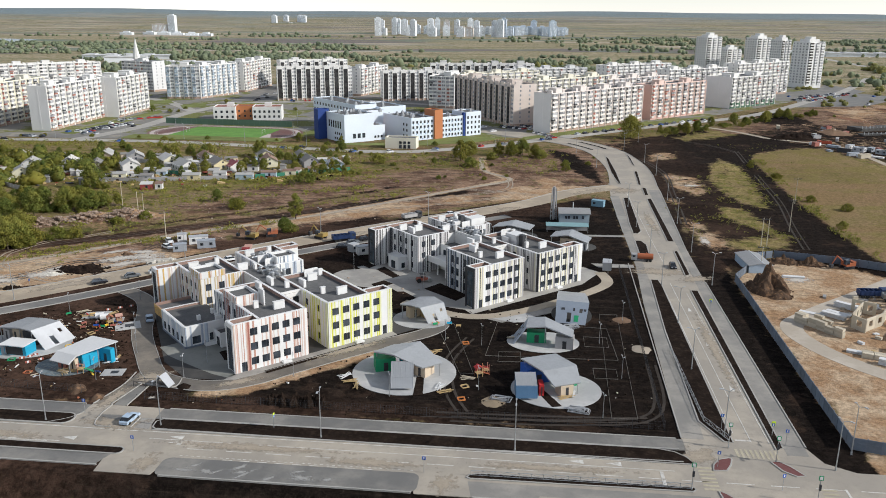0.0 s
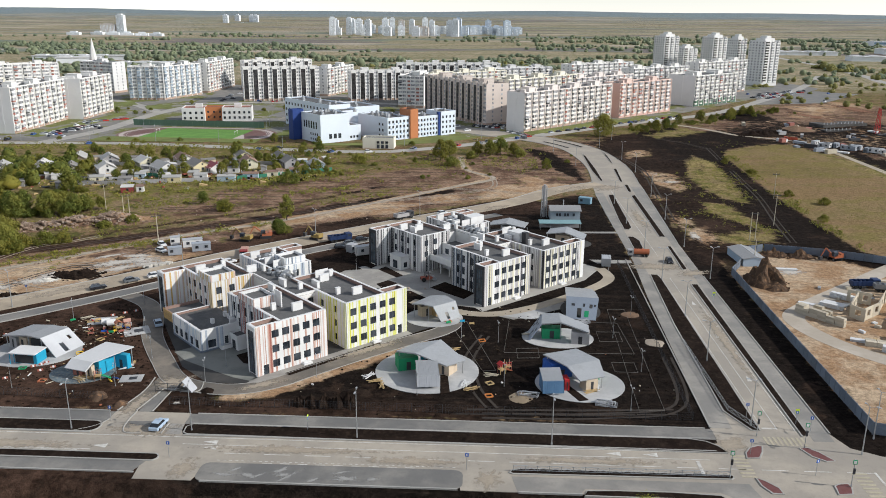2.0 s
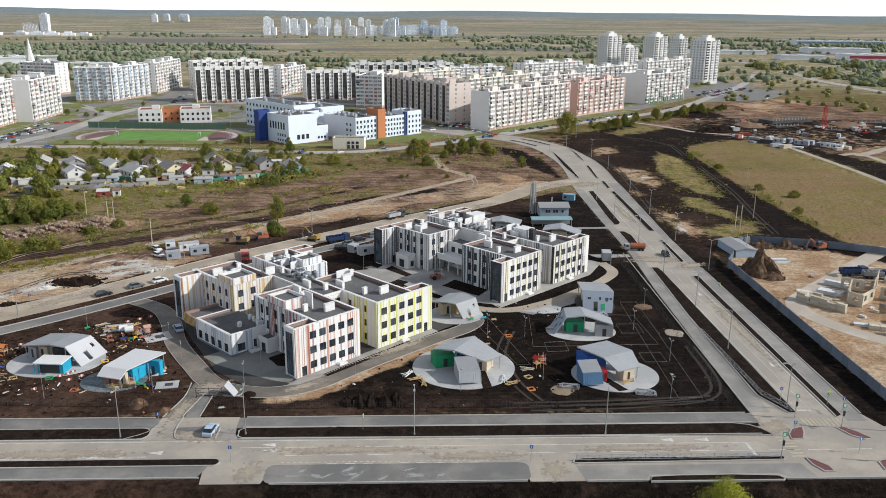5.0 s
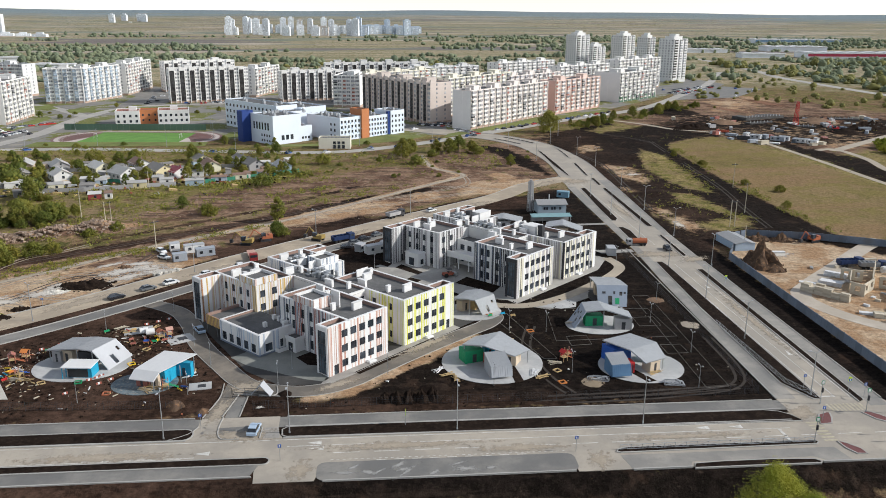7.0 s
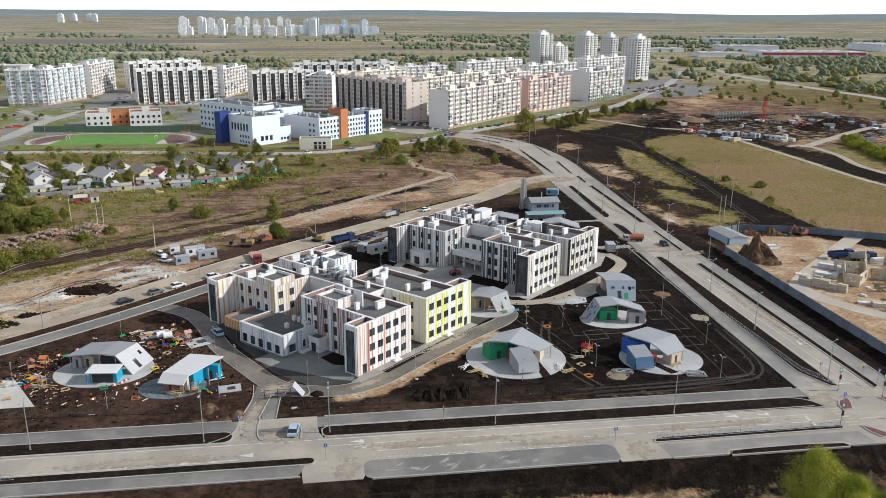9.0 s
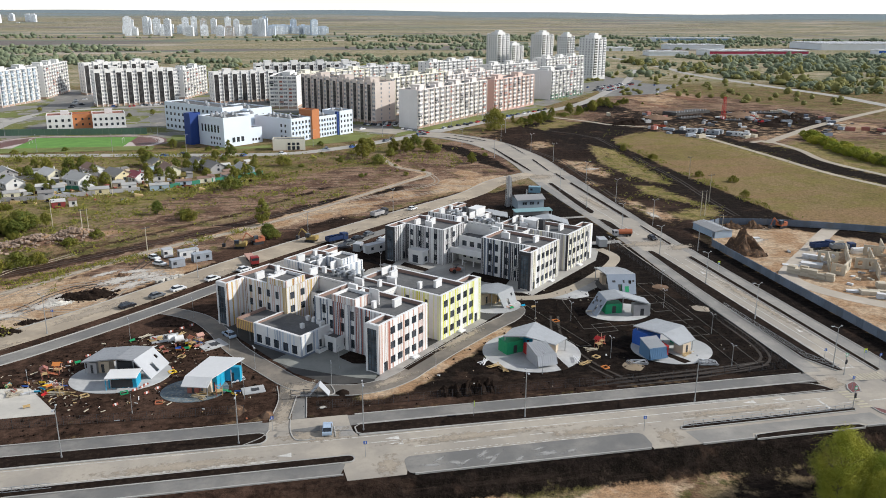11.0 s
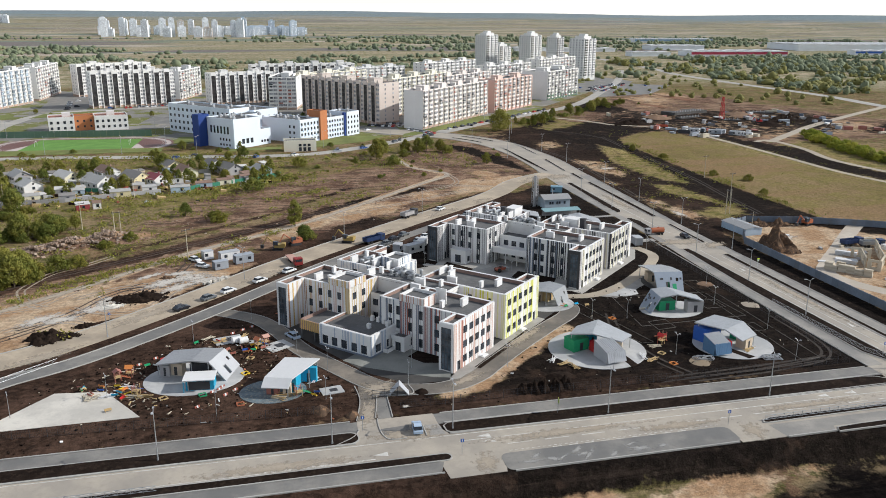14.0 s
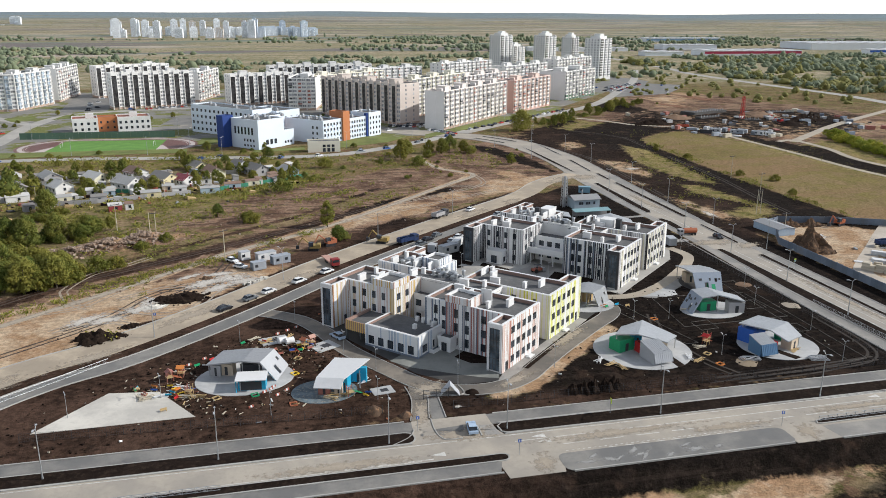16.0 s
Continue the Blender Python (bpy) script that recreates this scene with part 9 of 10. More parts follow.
for k in range(3200):
    x, y = rng.uniform(-160, 27), rng.uniform(138.5, 200)
    if rng.random() < 0.35:
        x, y = rng.gauss(-112, 16), rng.gauss(168, 10)
    if not bare(x, y):
        continue
    s = rng.choice((0.12, 0.16, 0.2, 0.34))
    m = pose(x, y, s * 0.3, rng.uniform(0, 40), rng.uniform(0, 40), rng.uniform(0, 180))
    b.solid(m, s * rng.uniform(0.7, 1.8), s, s * 0.8, rng.choices((0, 1, 2, 3, 4), (20, 1.2, 0.15, 0.08, 0.0))[0])
for k in range(420):
    x, y = rng.choice(((-112, 176), (-130, 164), (-128, 154), (-104, 160), (-100, 178), (-118, 152), (-95, 149), (-136, 160)))
    x, y = x + rng.gauss(0, 5), y + rng.gauss(0, 3.4)
    if not bare(x, y):
        continue
    s = rng.choice((0.1, 0.14, 0.18, 0.26))
    b.solid(pose(x, y, s * 0.3 + 0.02, rng.uniform(0, 20), rng.uniform(0, 20), rng.uniform(0, 180)), s * rng.uniform(1, 7), s * 0.8, s * 0.6, rng.choices((0, 1, 2, 3, 5), (6, 5, 2, 0.8, 2.5))[0])
tagged(part("site_litter", b, [SOIL, CBLOCK, WHITE, DUSTORANGE, BLUE, TIMBER]), "clods, rubble and offcuts strewn over bare earth", "litter", kind="stuff")
b = Build()
for k in range(2600):
    t = rng.random()
    d = rng.gauss(0, 2.3)
    x, y = -178 + 36 * t - 0.42 * d, 267 + 18 * t + 0.9 * d
    z = (1.9 + 0.7 * math.sin(t * 19)) * math.exp(-d * d / 7)
    z = float(Z[np.searchsorted(ys, y), np.searchsorted(xs, x)])
    s = rng.choice((0.25, 0.35, 0.5, 0.5, 0.7, 0.9))
    b.solid(pose(x, y, z - s * 0.12, rng.uniform(0, 35), rng.uniform(0, 35), rng.uniform(0, 180)), s * 1.4, s, s * 0.7, rng.choice((0, 0, 0, 1, 2)))
for k in range(700):
    x, y = rng.uniform(-190, -30), rng.uniform(206, 330)
    if along(np.array([x]), np.array([y]), back, 30, 0.5)[0] > 0 or noise.noise(Vector((x, y, 4)) / 14) < 0.1:
        continue
    s = rng.choice((0.15, 0.2, 0.3, 0.5))
    b.solid(pose(x, y, s * 0.2, rng.uniform(0, 40), rng.uniform(0, 40), rng.uniform(0, 180)), s * 1.4, s, s * 0.7, rng.choice((0, 1, 2, 2)))
tagged(part("rubble_ridge", b, [surface("pinkish_rubble", (0.33, 0.24, 0.18), 0.95, 0.25), surface("grey_rubble", (0.38, 0.3, 0.24), 0.95, 0.2), surface("brown_rubble", (0.24, 0.17, 0.125), 0.95, 0.2)]), "long ridge of pinkish concrete rubble", "rubble", kind="stuff")
# cars on the town's car parks
for k in range(30):
    lot = k % 3
    if lot == 0:
        x, y, a = -240 + rng.uniform(-10, 6), 696 + k * 3.6, rng.choice((0, 8, 180))
    elif lot == 1:
        x, y, a = 9 + k * 0.35 + rng.choice((-4, 4)), 556 + k * 2.6, 10
    else:
        x, y, a = 246 + k * 2.4, 792 + k * 2.2 + rng.choice((0, 12)), 130
    far_car(x, y, a, rng.choice(("white", "silver", "grey", "black", "white")))


# ---------- trees, village, distance ----------
rng = random.Random(55)


def crown_mesh(seed, h, r, clumps, leaves, size, base=0.25, mat=LEAVES, name="crown"):
    """A crown of many small leaf clumps round uneven boughs."""
    rr = random.Random(seed)
    b = Build()
    for c in range(clumps):
        t, u = rr.uniform(0, 2 * math.pi), rr.random()
        zc = h * (base + (1 - base) * rr.random() ** 0.8)
        fall = math.sin(math.pi * min(1, (zc / h - base) / (1 - base) * 0.82 + 0.16))
        rc = r * fall * (0.35 + 0.6 * u ** 0.5)
        cx, cy = rc * math.cos(t), rc * math.sin(t)
        cr = r * rr.uniform(0.22, 0.4)
        for k in range(leaves):
            d = Vector((rr.gauss(0, 1), rr.gauss(0, 1), rr.gauss(0, 0.75)))
            d = d.normalized() * cr * (0.55 + 0.5 * rr.random())
            s = size * rr.uniform(0.6, 1.3)
            n = (d.normalized() + Vector((rr.uniform(-0.6, 0.6), rr.uniform(-0.6, 0.6), rr.uniform(-0.2, 0.8)))).normalized()
            a = n.orthogonal().normalized()
            e = n.cross(a)
            p = Vector((cx, cy, zc)) + d
            sp = rr.uniform(0.5, 1.0)
            b.add([p - a * s, p + e * s * 0.6 * sp, p + a * s, p - e * s * 0.6], [(0, 1, 2, 3)])
    return b.mesh(name, [mat])


def trunk_mesh(seed, h, r):
    rr = random.Random(seed)
    b = Build()
    b.rod((0, 0, -0.2), (0, 0, h * 0.45), 0.04 * h * 0.6, 0.025 * h * 0.6, n=7)
    b.rod((0, 0, h * 0.45), (rr.uniform(-0.3, 0.3), rr.uniform(-0.3, 0.3), h * 0.85), 0.025 * h * 0.6, 0.008 * h, n=6)
    for k in range(6):
        t = k * 1.05 + rr.uniform(-0.3, 0.3)
        z = h * rr.uniform(0.25, 0.5)
        b.rod((0, 0, z), (r * 0.65 * math.cos(t), r * 0.65 * math.sin(t), z + h * rr.uniform(0.15, 0.3)), 0.012 * h, 0.004 * h, n=5)
    return b.mesh("trunk", [BARK])


LEAVES_FRESH = foliage("fresh_leaves", (0.14, 0.18, 0.024), (0.32, 0.35, 0.038), (0.4, 0.37, 0.05))
KINDS = {}
for key, h, r, clumps, leaves, size, base, mat, label in (("round", 8, 3.6, 70, 60, 0.26, 0.18, LEAVES, "broad green tree with dense crown"), ("tall", 10, 2.8, 70, 56, 0.26, 0.14, LEAVES, "tall narrow green tree on rough ground"), ("autumn", 7, 3.0, 60, 56, 0.25, 0.15, LEAVES_YELLOW, "tree with yellowing autumn crown"),
                                                          ("bush", 3, 2.8, 46, 48, 0.21, 0.05, LEAVES, "low green bush on rough grass"), ("ybush", 2.6, 2.6, 44, 48, 0.2, 0.05, LEAVES_YELLOW, "low yellow-green bush on rough grass"), ("bright", 3.4, 2.8, 46, 48, 0.22, 0.05, LEAVES_FRESH, "bright yellow-green bush beside the dirt track"), ("old", 9, 5.0, 95, 60, 0.28, 0.12, LEAVES, "wide old tree with dark green crown"), ("spring", 9, 4.4, 190, 110, 0.105, 0.04, LEAVES_FRESH, "dense yellow-green tree below the embankment")):
    KINDS[key] = [(crown_mesh(100 * i + len(key), h, r, clumps, leaves, size, base, mat), trunk_mesh(50 * i + len(key), h, r)) for i in range(3)], label


def tree(x, y, key, s=1.0, z=0.0):
    variants, label = KINDS[key]
    cm, tm = rng.choice(variants)
    name = "bush" if "bush" in key else "tree"
    home = thing(name, pose(x, y, z, 0, 0, rng.uniform(0, 360)) @ Matrix.Diagonal((s, s, s * rng.uniform(0.9, 1.12), 1)), label, name, "bushes" if name == "bush" else "trees")
    part("crown", cm, None, home)
    part("trunk", tm, None, home)


for x, y, k, s in ((-87.4, 288.0, "tall", 1.0), (-85.5, 267.8, "round", 0.75), (-83.8, 269, "bush", 1.0), (-127, 311, "round", 0.62), (-115.3, 300.6, "ybush", 1.5), (-36.3, 421, "autumn", 1.35), (-32, 431, "round", 1.25), (-10, 438, "autumn", 1.2), (-4, 444, "round", 1.1), (3, 440, "autumn", 1.0), (-17, 440, "autumn", 1.0),
                   (17.7, 397, "autumn", 0.85), (6, 436, "bush", 1.4), (63, 517.5, "old", 1.5), (-101.7, 352.6, "bush", 1.8), (-78, 407, "bush", 1.5), (-30, 405, "bush", 1.4), (9.6, 99.0, "spring", 1.2), (14.6, 96.0, "spring", 1.0), (6.6, 96.0, "spring", 0.8), (19, 92, "spring", 1.0), (12, 91, "spring", 0.9),
                   (112, 420, "autumn", 0.6), (118, 395, "ybush", 1.0), (127, 330, "ybush", 1.0), (118, 345, "ybush", 0.9), (115, 300, "bush", 0.8), (-20, 428, "bush", 1.2)):
    tree(x, y, k, s, float(land(np.array(x), np.array(y))))
# trees round the village and left of it
for k in range(46):
    x = rng.uniform(-245, -92)
    tree(x, rng.uniform(362, 408) + 0.1 * (x + 190), rng.choice(("bush", "round", "bush", "tall", "autumn")), rng.uniform(0.45, 0.75))
for k in range(84):
    x = rng.uniform(-330, -92)
    y = rng.choice((rng.uniform(352, 425), rng.uniform(408, 440))) + (x + 200) * 0.12
    tree(x, y, rng.choices(("round", "old", "bush", "autumn", "tall", "ybush"), (4, 1.5, 6, 1, 1, 2))[0], rng.uniform(0.4, 0.85))
for x, y, k, s in ((-171, 244, "round", 0.9), (-176, 250, "autumn", 0.9), (-182, 246, "old", 0.8), (-166, 246, "ybush", 1.4), (-160, 250, "ybush", 1.4), (-155, 252, "ybush", 1.2), (-188, 256, "round", 1.0), (-180, 262, "bush", 1.6), (-196, 276, "old", 0.8), (-188, 270, "bush", 1.4), (-202, 268, "round", 0.9), (-210, 262, "old", 0.9),
                   (-176, 240, "ybush", 1.8), (-186, 240, "autumn", 1.1), (-166, 241, "ybush", 1.5), (-205, 256, "old", 1.2), (-196, 262, "old", 1.1), (-186, 278, "round", 1.1), (-210, 285, "old", 1.2), (-225, 300, "old", 1.3), (-235, 285, "round", 1.3),
                   (-174, 293, "round", 0.7), (-168, 297, "old", 0.6), (-164, 300, "round", 0.6), (-182, 290, "bush", 1.4), (-190, 288, "bush", 1.3), (-200, 300, "ybush", 1.4), (-215, 290, "round", 0.8), (-150, 272, "ybush", 1.0), (-143, 280, "ybush", 1.0), (-195, 250, "round", 1.0), (-205, 245, "old", 1.0), (-216, 252, "round", 1.0), (-190, 238, "ybush", 1.5), (-182, 236, "autumn", 0.7), (-199, 236, "autumn", 0.8), (-214, 276, "round", 0.9), (-226, 268, "old", 0.9), (-220, 240, "round", 0.9)):
    tree(x, y, k, s)
for k in range(70):
    t = rng.random()
    tree(-226 + 62 * t + rng.gauss(0, 3), 243 + rng.gauss(0, 5) - 4 * t, rng.choices(("ybush", "autumn", "round", "bush"), (4, 2, 3, 2))[0], rng.uniform(0.7, 1.25))
for k in range(46):
    x, y = rng.choice(((-180, 287), (-172, 292), (-190, 285), (-200, 292), (-194, 322), (-188, 331), (-206, 310)))
    tree(x + rng.gauss(0, 4), y + rng.gauss(0, 3), rng.choice(("bush", "round", "bush", "ybush")), rng.uniform(0.6, 1.1))
# along the street and between the blocks
for k in range(60):
    t = rng.random()
    x, y = 70 + 150 * t, 545 + 130 * t
    tree(x + rng.gauss(8, 7), y + rng.gauss(-8, 7), rng.choice(("bush", "round", "bush", "autumn", "ybush")), rng.uniform(0.5, 1.0))
for k in range(40):
    tree(rng.uniform(-320, -30), rng.choice((rng.uniform(462, 474), rng.uniform(600, 680))), rng.choice(("bush", "round", "ybush")), rng.uniform(0.4, 0.8))
for k in range(26):
    tree(rng.uniform(-110, 40), rng.uniform(370, 445), rng.choice(("bush", "ybush", "bush", "autumn")), rng.uniform(0.25, 0.6))
for k in range(64):
    t = k / 63
    tree(float(np.interp(t, (0, 0.5, 1), (254, 238, 229))) + rng.gauss(0, 2.4), 456 - 104 * t + rng.uniform(-2, 2), rng.choice(("bright", "bright", "bright", "ybush")), rng.uniform(0.9, 1.5))


def tufts(name, spots, label, mat=LEAVES_FAR_HAZE, leaves=18):
    b = Build()
    for x, y, s in spots:
        z = float(land(np.array(x), np.array(y)))
        for k in range(leaves):
            d = Vector((rng.gauss(0, 0.45), rng.gauss(0, 0.45), abs(rng.gauss(0.4, 0.25)))) * s
            n = Vector((rng.uniform(-0.7, 1), rng.uniform(-1, 0.3), rng.uniform(0.1, 1))).normalized()
            a = n.orthogonal().normalized()
            e = n.cross(a)
            q = s * rng.uniform(0.12, 0.3)
            p = Vector((x, y, z)) + d
            b.add([p - a * q, p - e * q * 0.8, p + a * q, p + e * q * 0.8], [(0, 1, 2, 3)])
    return tagged(part(name, b, mat), label, "woods", kind="stuff")


def grove(name, spots, label, mat, clumps=4, leaves=8):
    """Distant trees: each an uneven crown down to the ground, with side boughs and ragged leaf tips."""
    b = Build()
    octa = [(0, 2, 4), (2, 1, 4), (1, 3, 4), (3, 0, 4), (2, 0, 5), (1, 2, 5), (3, 1, 5), (0, 3, 5)]
    n = 7
    dome = [f for k in range(2) for i in range(n) for f in ((k * n + i, k * n + (i + 1) % n, (k + 1) * n + (i + 1) % n, (k + 1) * n + i),)] + [(2 * n + i, 2 * n + (i + 1) % n, 3 * n) for i in range(n)]
    ring = [(math.cos(2 * math.pi * i / n), math.sin(2 * math.pi * i / n)) for i in range(n)]
    for x, y, s in spots:
        z = float(land(np.array(x), np.array(y)))
        tall, wide = s * (rng.uniform(0.45, 0.85) if rng.random() < 0.8 else rng.uniform(0.9, 1.25)), s * rng.uniform(0.42, 0.72)
        dx, dy = rng.uniform(-0.15, 0.15) * s, rng.uniform(-0.15, 0.15) * s
        pts = []
        for h, f in ((-0.03, 0.62), (0.36, 1.0), (0.74, 0.66)):
            for c, q in ring:
                r = wide * f * rng.uniform(0.72, 1.25)
                pts.append((x + dx * h + r * c, y + dy * h + r * q, z + tall * (h + (rng.uniform(-0.07, 0.07) if h > 0 else 0))))
        b.add(pts + [(x + dx, y + dy, z + tall)], dome)
        for k in range(clumps):
            t, u = rng.uniform(0, 2 * math.pi), rng.random()
            rad = wide * (0.95 - 0.5 * u)
            c = (x + rad * math.cos(t), y + rad * math.sin(t), z + tall * (0.2 + 0.7 * u))
            r = [s * rng.uniform(0.1, 0.22) for q in range(6)]
            f, g = r[0] * rng.uniform(-0.4, 0.4), r[2] * rng.uniform(-0.4, 0.4)
            b.add([(c[0] - r[0], c[1] + f, c[2]), (c[0] + r[1], c[1] - f, c[2]), (c[0] + g, c[1] - r[2], c[2] - f), (c[0] - g, c[1] + r[3], c[2] + f), (c[0] + f, c[1] + g, c[2] + r[4]), (c[0], c[1], c[2] - r[5])], octa)
        for k in range(leaves):
            t, u = rng.uniform(0, 2 * math.pi), rng.random()
            rad = wide * 1.08 * math.sqrt(1 - 0.8 * u * u)
            p = (x + rad * math.cos(t), y + rad * math.sin(t), z + tall * (0.15 + 0.85 * u))
            q, h = s * rng.uniform(0.04, 0.09), s * rng.uniform(-0.05, 0.05)
            b.add([(p[0] - q, p[1] + h, p[2]), (p[0], p[1] - q, p[2] + h), (p[0] + q, p[1], p[2] + q), (p[0] + h, p[1] + q, p[2] + q * 0.6)], [(0, 1, 2, 3)])
    return tagged(part(name, b, mat, None, "", True), label, "woods", kind="stuff")


spots = []
for k in range(19000):
    r = rng.random()
    if r < 0.30:
        x, y = rng.uniform(640, 1900), rng.uniform(980, 1395)
        if noise.noise(Vector((x * 0.6, y * 1.4, 0)) / 130) < 0.06:
            continue
    elif r < 0.58:
        x, y = rng.uniform(-1500, -330), rng.uniform(850, 1900)
        if noise.noise(Vector((x * 0.6, y * 1.3, 5)) / 150) < 0.0:
            continue
    elif r < 0.72:
        x, y = rng.uniform(-500, 420), rng.uniform(1150, 1500)
        if noise.noise(Vector((x * 0.5, y * 1.6, 9)) / 120) < 0.16:
            continue
    else:
        x, y = rng.uniform(-2400, 2400), rng.uniform(1600, 2900)
        if noise.noise(Vector((x * 0.3, y * 1.5, 2)) / 220) < 0.2 or math.hypot(x, y) > 2950:
            continue
    spots.append((x, y, rng.uniform(4, 9) * (1 + y / 6000)))
    if r < 0.72 and rng.random() < 0.5:
        spots[-1] = (x, y, rng.uniform(4, 8))
for k in range(7000):
    x, y = rng.uniform(330, 2300), rng.uniform(830, 2700)
    if noise.noise(Vector((x * 0.5, y, 13)) / 130) > 0.14 and math.hypot(x, y) < 2950 and not (560 < x < 1300 and 1180 < y < 1800):
        spots.append((x, y, rng.uniform(4, 9) * (1 + y / 6000)))
grove("far_wood", spots, "far belts and scrub of trees in haze-paled green", LEAVES_FAR_HAZE, 2, 3)
edge = []
for k in range(120):
    edge.append((rng.uniform(-335, -208), rng.uniform(285, 400), rng.uniform(5, 9)))
grove("wood_edge", edge[::2], "dense green wood beside the village", LEAVES, 26, 160)
grove("wood_edge", edge[1::2], "yellow-green young trees beside the village", LEAVES_YELLOW, 26, 160)
near, mid = [], []
for k in range(4400):
    x, y = rng.uniform(468, 1000), rng.uniform(560, 1250)
    d = noise.noise(Vector((x * 0.8, y, 3)) / 60) + (0.3 if abs(x - 505) < 30 else 0.0)
    if d > 0.2:
        (near if rng.random() < 0.6 else mid).append((x, y, rng.choice((rng.uniform(3, 6), rng.uniform(5, 11)))))
for k in range(70):
    x, y = rng.uniform(250, 440), rng.uniform(610, 1000)
    near.append((x, y, rng.uniform(3, 6)))
for k in range(900):
    x, y = rng.uniform(-260, 420), rng.uniform(930, 1240)
    if noise.noise(Vector((x, y * 1.4, 21)) / 60) > 0.22:
        (near if rng.random() < 0.3 else mid).append((x, y, rng.uniform(5, 10)))
grove("scrub", near, "yellow-green trees beyond the main road, paled by haze", LEAVES_HAZY, 6, 22)
grove("roadside_wood", mid, "trees in haze-paled green beyond the main road", LEAVES_FAR_HAZE, 6, 22)
spots = []
TRACK_X, TRACK_Y = (-330, -190, -169, -140, -103, -60, -30, 0, 60), (120, 214, 236, 257, 285, 322, 344, 372, 430)


def overgrown(x, y):
    """True on the meadow beyond the dark track, off bare earth and roads."""
    p, q = np.array([x]), np.array([y])
    return y > float(np.interp(x, TRACK_X, TRACK_Y)) + 7 and area(p, q, BARE, 5)[0] < rng.random() and along(p, q, bend, 26, 1)[0] < 0.5 and along(p, q, back, 34, 1)[0] < 0.5


for k in range(9500):
    x, y = rng.uniform(-330, 40), rng.uniform(225, 460)
    if noise.noise(Vector((x, y, 1)) / 26) < 0.02 or (-70 < x - (y - 268) * 1.02 < 60 and y < 330) or y < 215 + 0.3 * (x + 190) or x > 14 and y > 350 or not overgrown(x, y):
        continue
    spots.append((x, y, rng.choice((0.5, 0.7, 0.9, 1.2, 1.7))))
for line, w, n, lo, hi in (([(-200, 338), (-150, 346), (-110, 362), (-80, 384)], 2.5, 260, 0.5, 1.5), ([(-190, 204), (-150, 234), (-112, 260)], 1.6, 240, 0.3, 0.9), ([(-190, 318), (-150, 332), (-110, 350), (-70, 372)], 5, 420, 0.4, 1.3), ([(-140, 316), (-100, 330), (-70, 348)], 2.5, 160, 0.4, 1.2),
                              ([(-100, 300), (-60, 330), (-36, 352)], 2, 160, 0.3, 0.8), ([(-190, 262), (-150, 290)], 3, 200, 0.4, 1.3), ([(-112, 268), (-90, 286)], 2.5, 120, 0.3, 0.9), ([(-178, 262), (-146, 278)], 1.6, 120, 0.4, 1.2), ([(-160, 300), (-120, 318)], 3.5, 160, 0.3, 0.8), ([(-60, 400), (-20, 420), (10, 440)], 6, 200, 0.4, 1.2), ([(-320, 440), (-200, 448), (-100, 440)], 6, 420, 0.5, 1.5),
                              ([(66, 290), (80, 330), (86, 400)], 7, 300, 0.2, 0.7), ([(114, 262), (113, 312), (114, 350), (118, 400), (122, 455)], 1.8, 420, 0.3, 1.1), ([(96, 335), (102, 380), (105, 430)], 3.5, 220, 0.2, 0.8), ([(84, 300), (90, 282)], 3, 90, 0.2, 0.7), ([(60, 520), (110, 560), (150, 600)], 6, 200, 0.4, 1.4), ([(-150, 222), (-140, 230)], 2, 40, 0.3, 0.7)):
    for k in range(n):
        t = rng.random() * (len(line) - 1)
        p, q = line[int(t)], line[int(t) + 1]
        t -= int(t)
        x, y = p[0] + (q[0] - p[0]) * t + rng.gauss(0, w), p[1] + (q[1] - p[1]) * t + rng.gauss(0, w)
        if noise.noise(Vector((x, y, 11)) / 12) > -0.15:
            spots.append((x, y, rng.uniform(lo, hi) * 1.5))
tufts("weeds", spots[::2], "rough yellow-green weeds on the meadow", LEAVES_YELLOW, 10)
tufts("shrubs", spots[1::2], "small dark green shrubs on the meadow", LEAVES, 10)
spots = [(rng.uniform(62, 300), rng.uniform(250, 520), rng.choice((0.2, 0.3, 0.4, 0.9))) for k in range(2200)]
spots = [s for s in spots if not 84 < s[0] < 110 and noise.noise(Vector((s[0], s[1], 7)) / 30) > 0.16 and s[0] > 66 and not (60 < s[0] < 112 and s[1] < 262)]
weed_rng = random.Random(41)
lot = []
for k in range(260):
    t = weed_rng.random()
    lot.append((-161 + 36 * t + weed_rng.gauss(0, 1.2), 232 + 23.5 * t + weed_rng.gauss(0, 1.5), weed_rng.uniform(0.5, 1.1)))
for k in range(26):
    lot.append((-150.5 + weed_rng.gauss(0, 1.6), 194.6 + weed_rng.gauss(0, 1.0), weed_rng.uniform(0.8, 1.6)))
tufts("lot_weeds", lot, "strip of yellow-green weeds between dirt tracks", LEAVES_YELLOW, 10)
tufts("field_weeds", spots, "tufts of yellow-green weeds in the field", LEAVES_YELLOW, 7)


# ---------- village ----------
ROOFS = [surface("grey_slate_roof", (0.42, 0.41, 0.39), 0.85, 0.12), surface("dark_roof", (0.24, 0.225, 0.21), 0.8, 0.12), surface("brown_roof", (0.26, 0.17, 0.13), 0.8, 0.12), surface("crimson_roof", (0.28, 0.07, 0.085), 0.6, 0.1), surface("pale_roof", (0.6, 0.58, 0.55), 0.8, 0.1)]
WALLS = [WALLW, CREAM, BEIGE, tint("pale_blue_house", (0.42, 0.52, 0.6)), tint("yellow_house", (0.66, 0.58, 0.36)), GREYP, tint("red_shed", (0.3, 0.06, 0.06))]


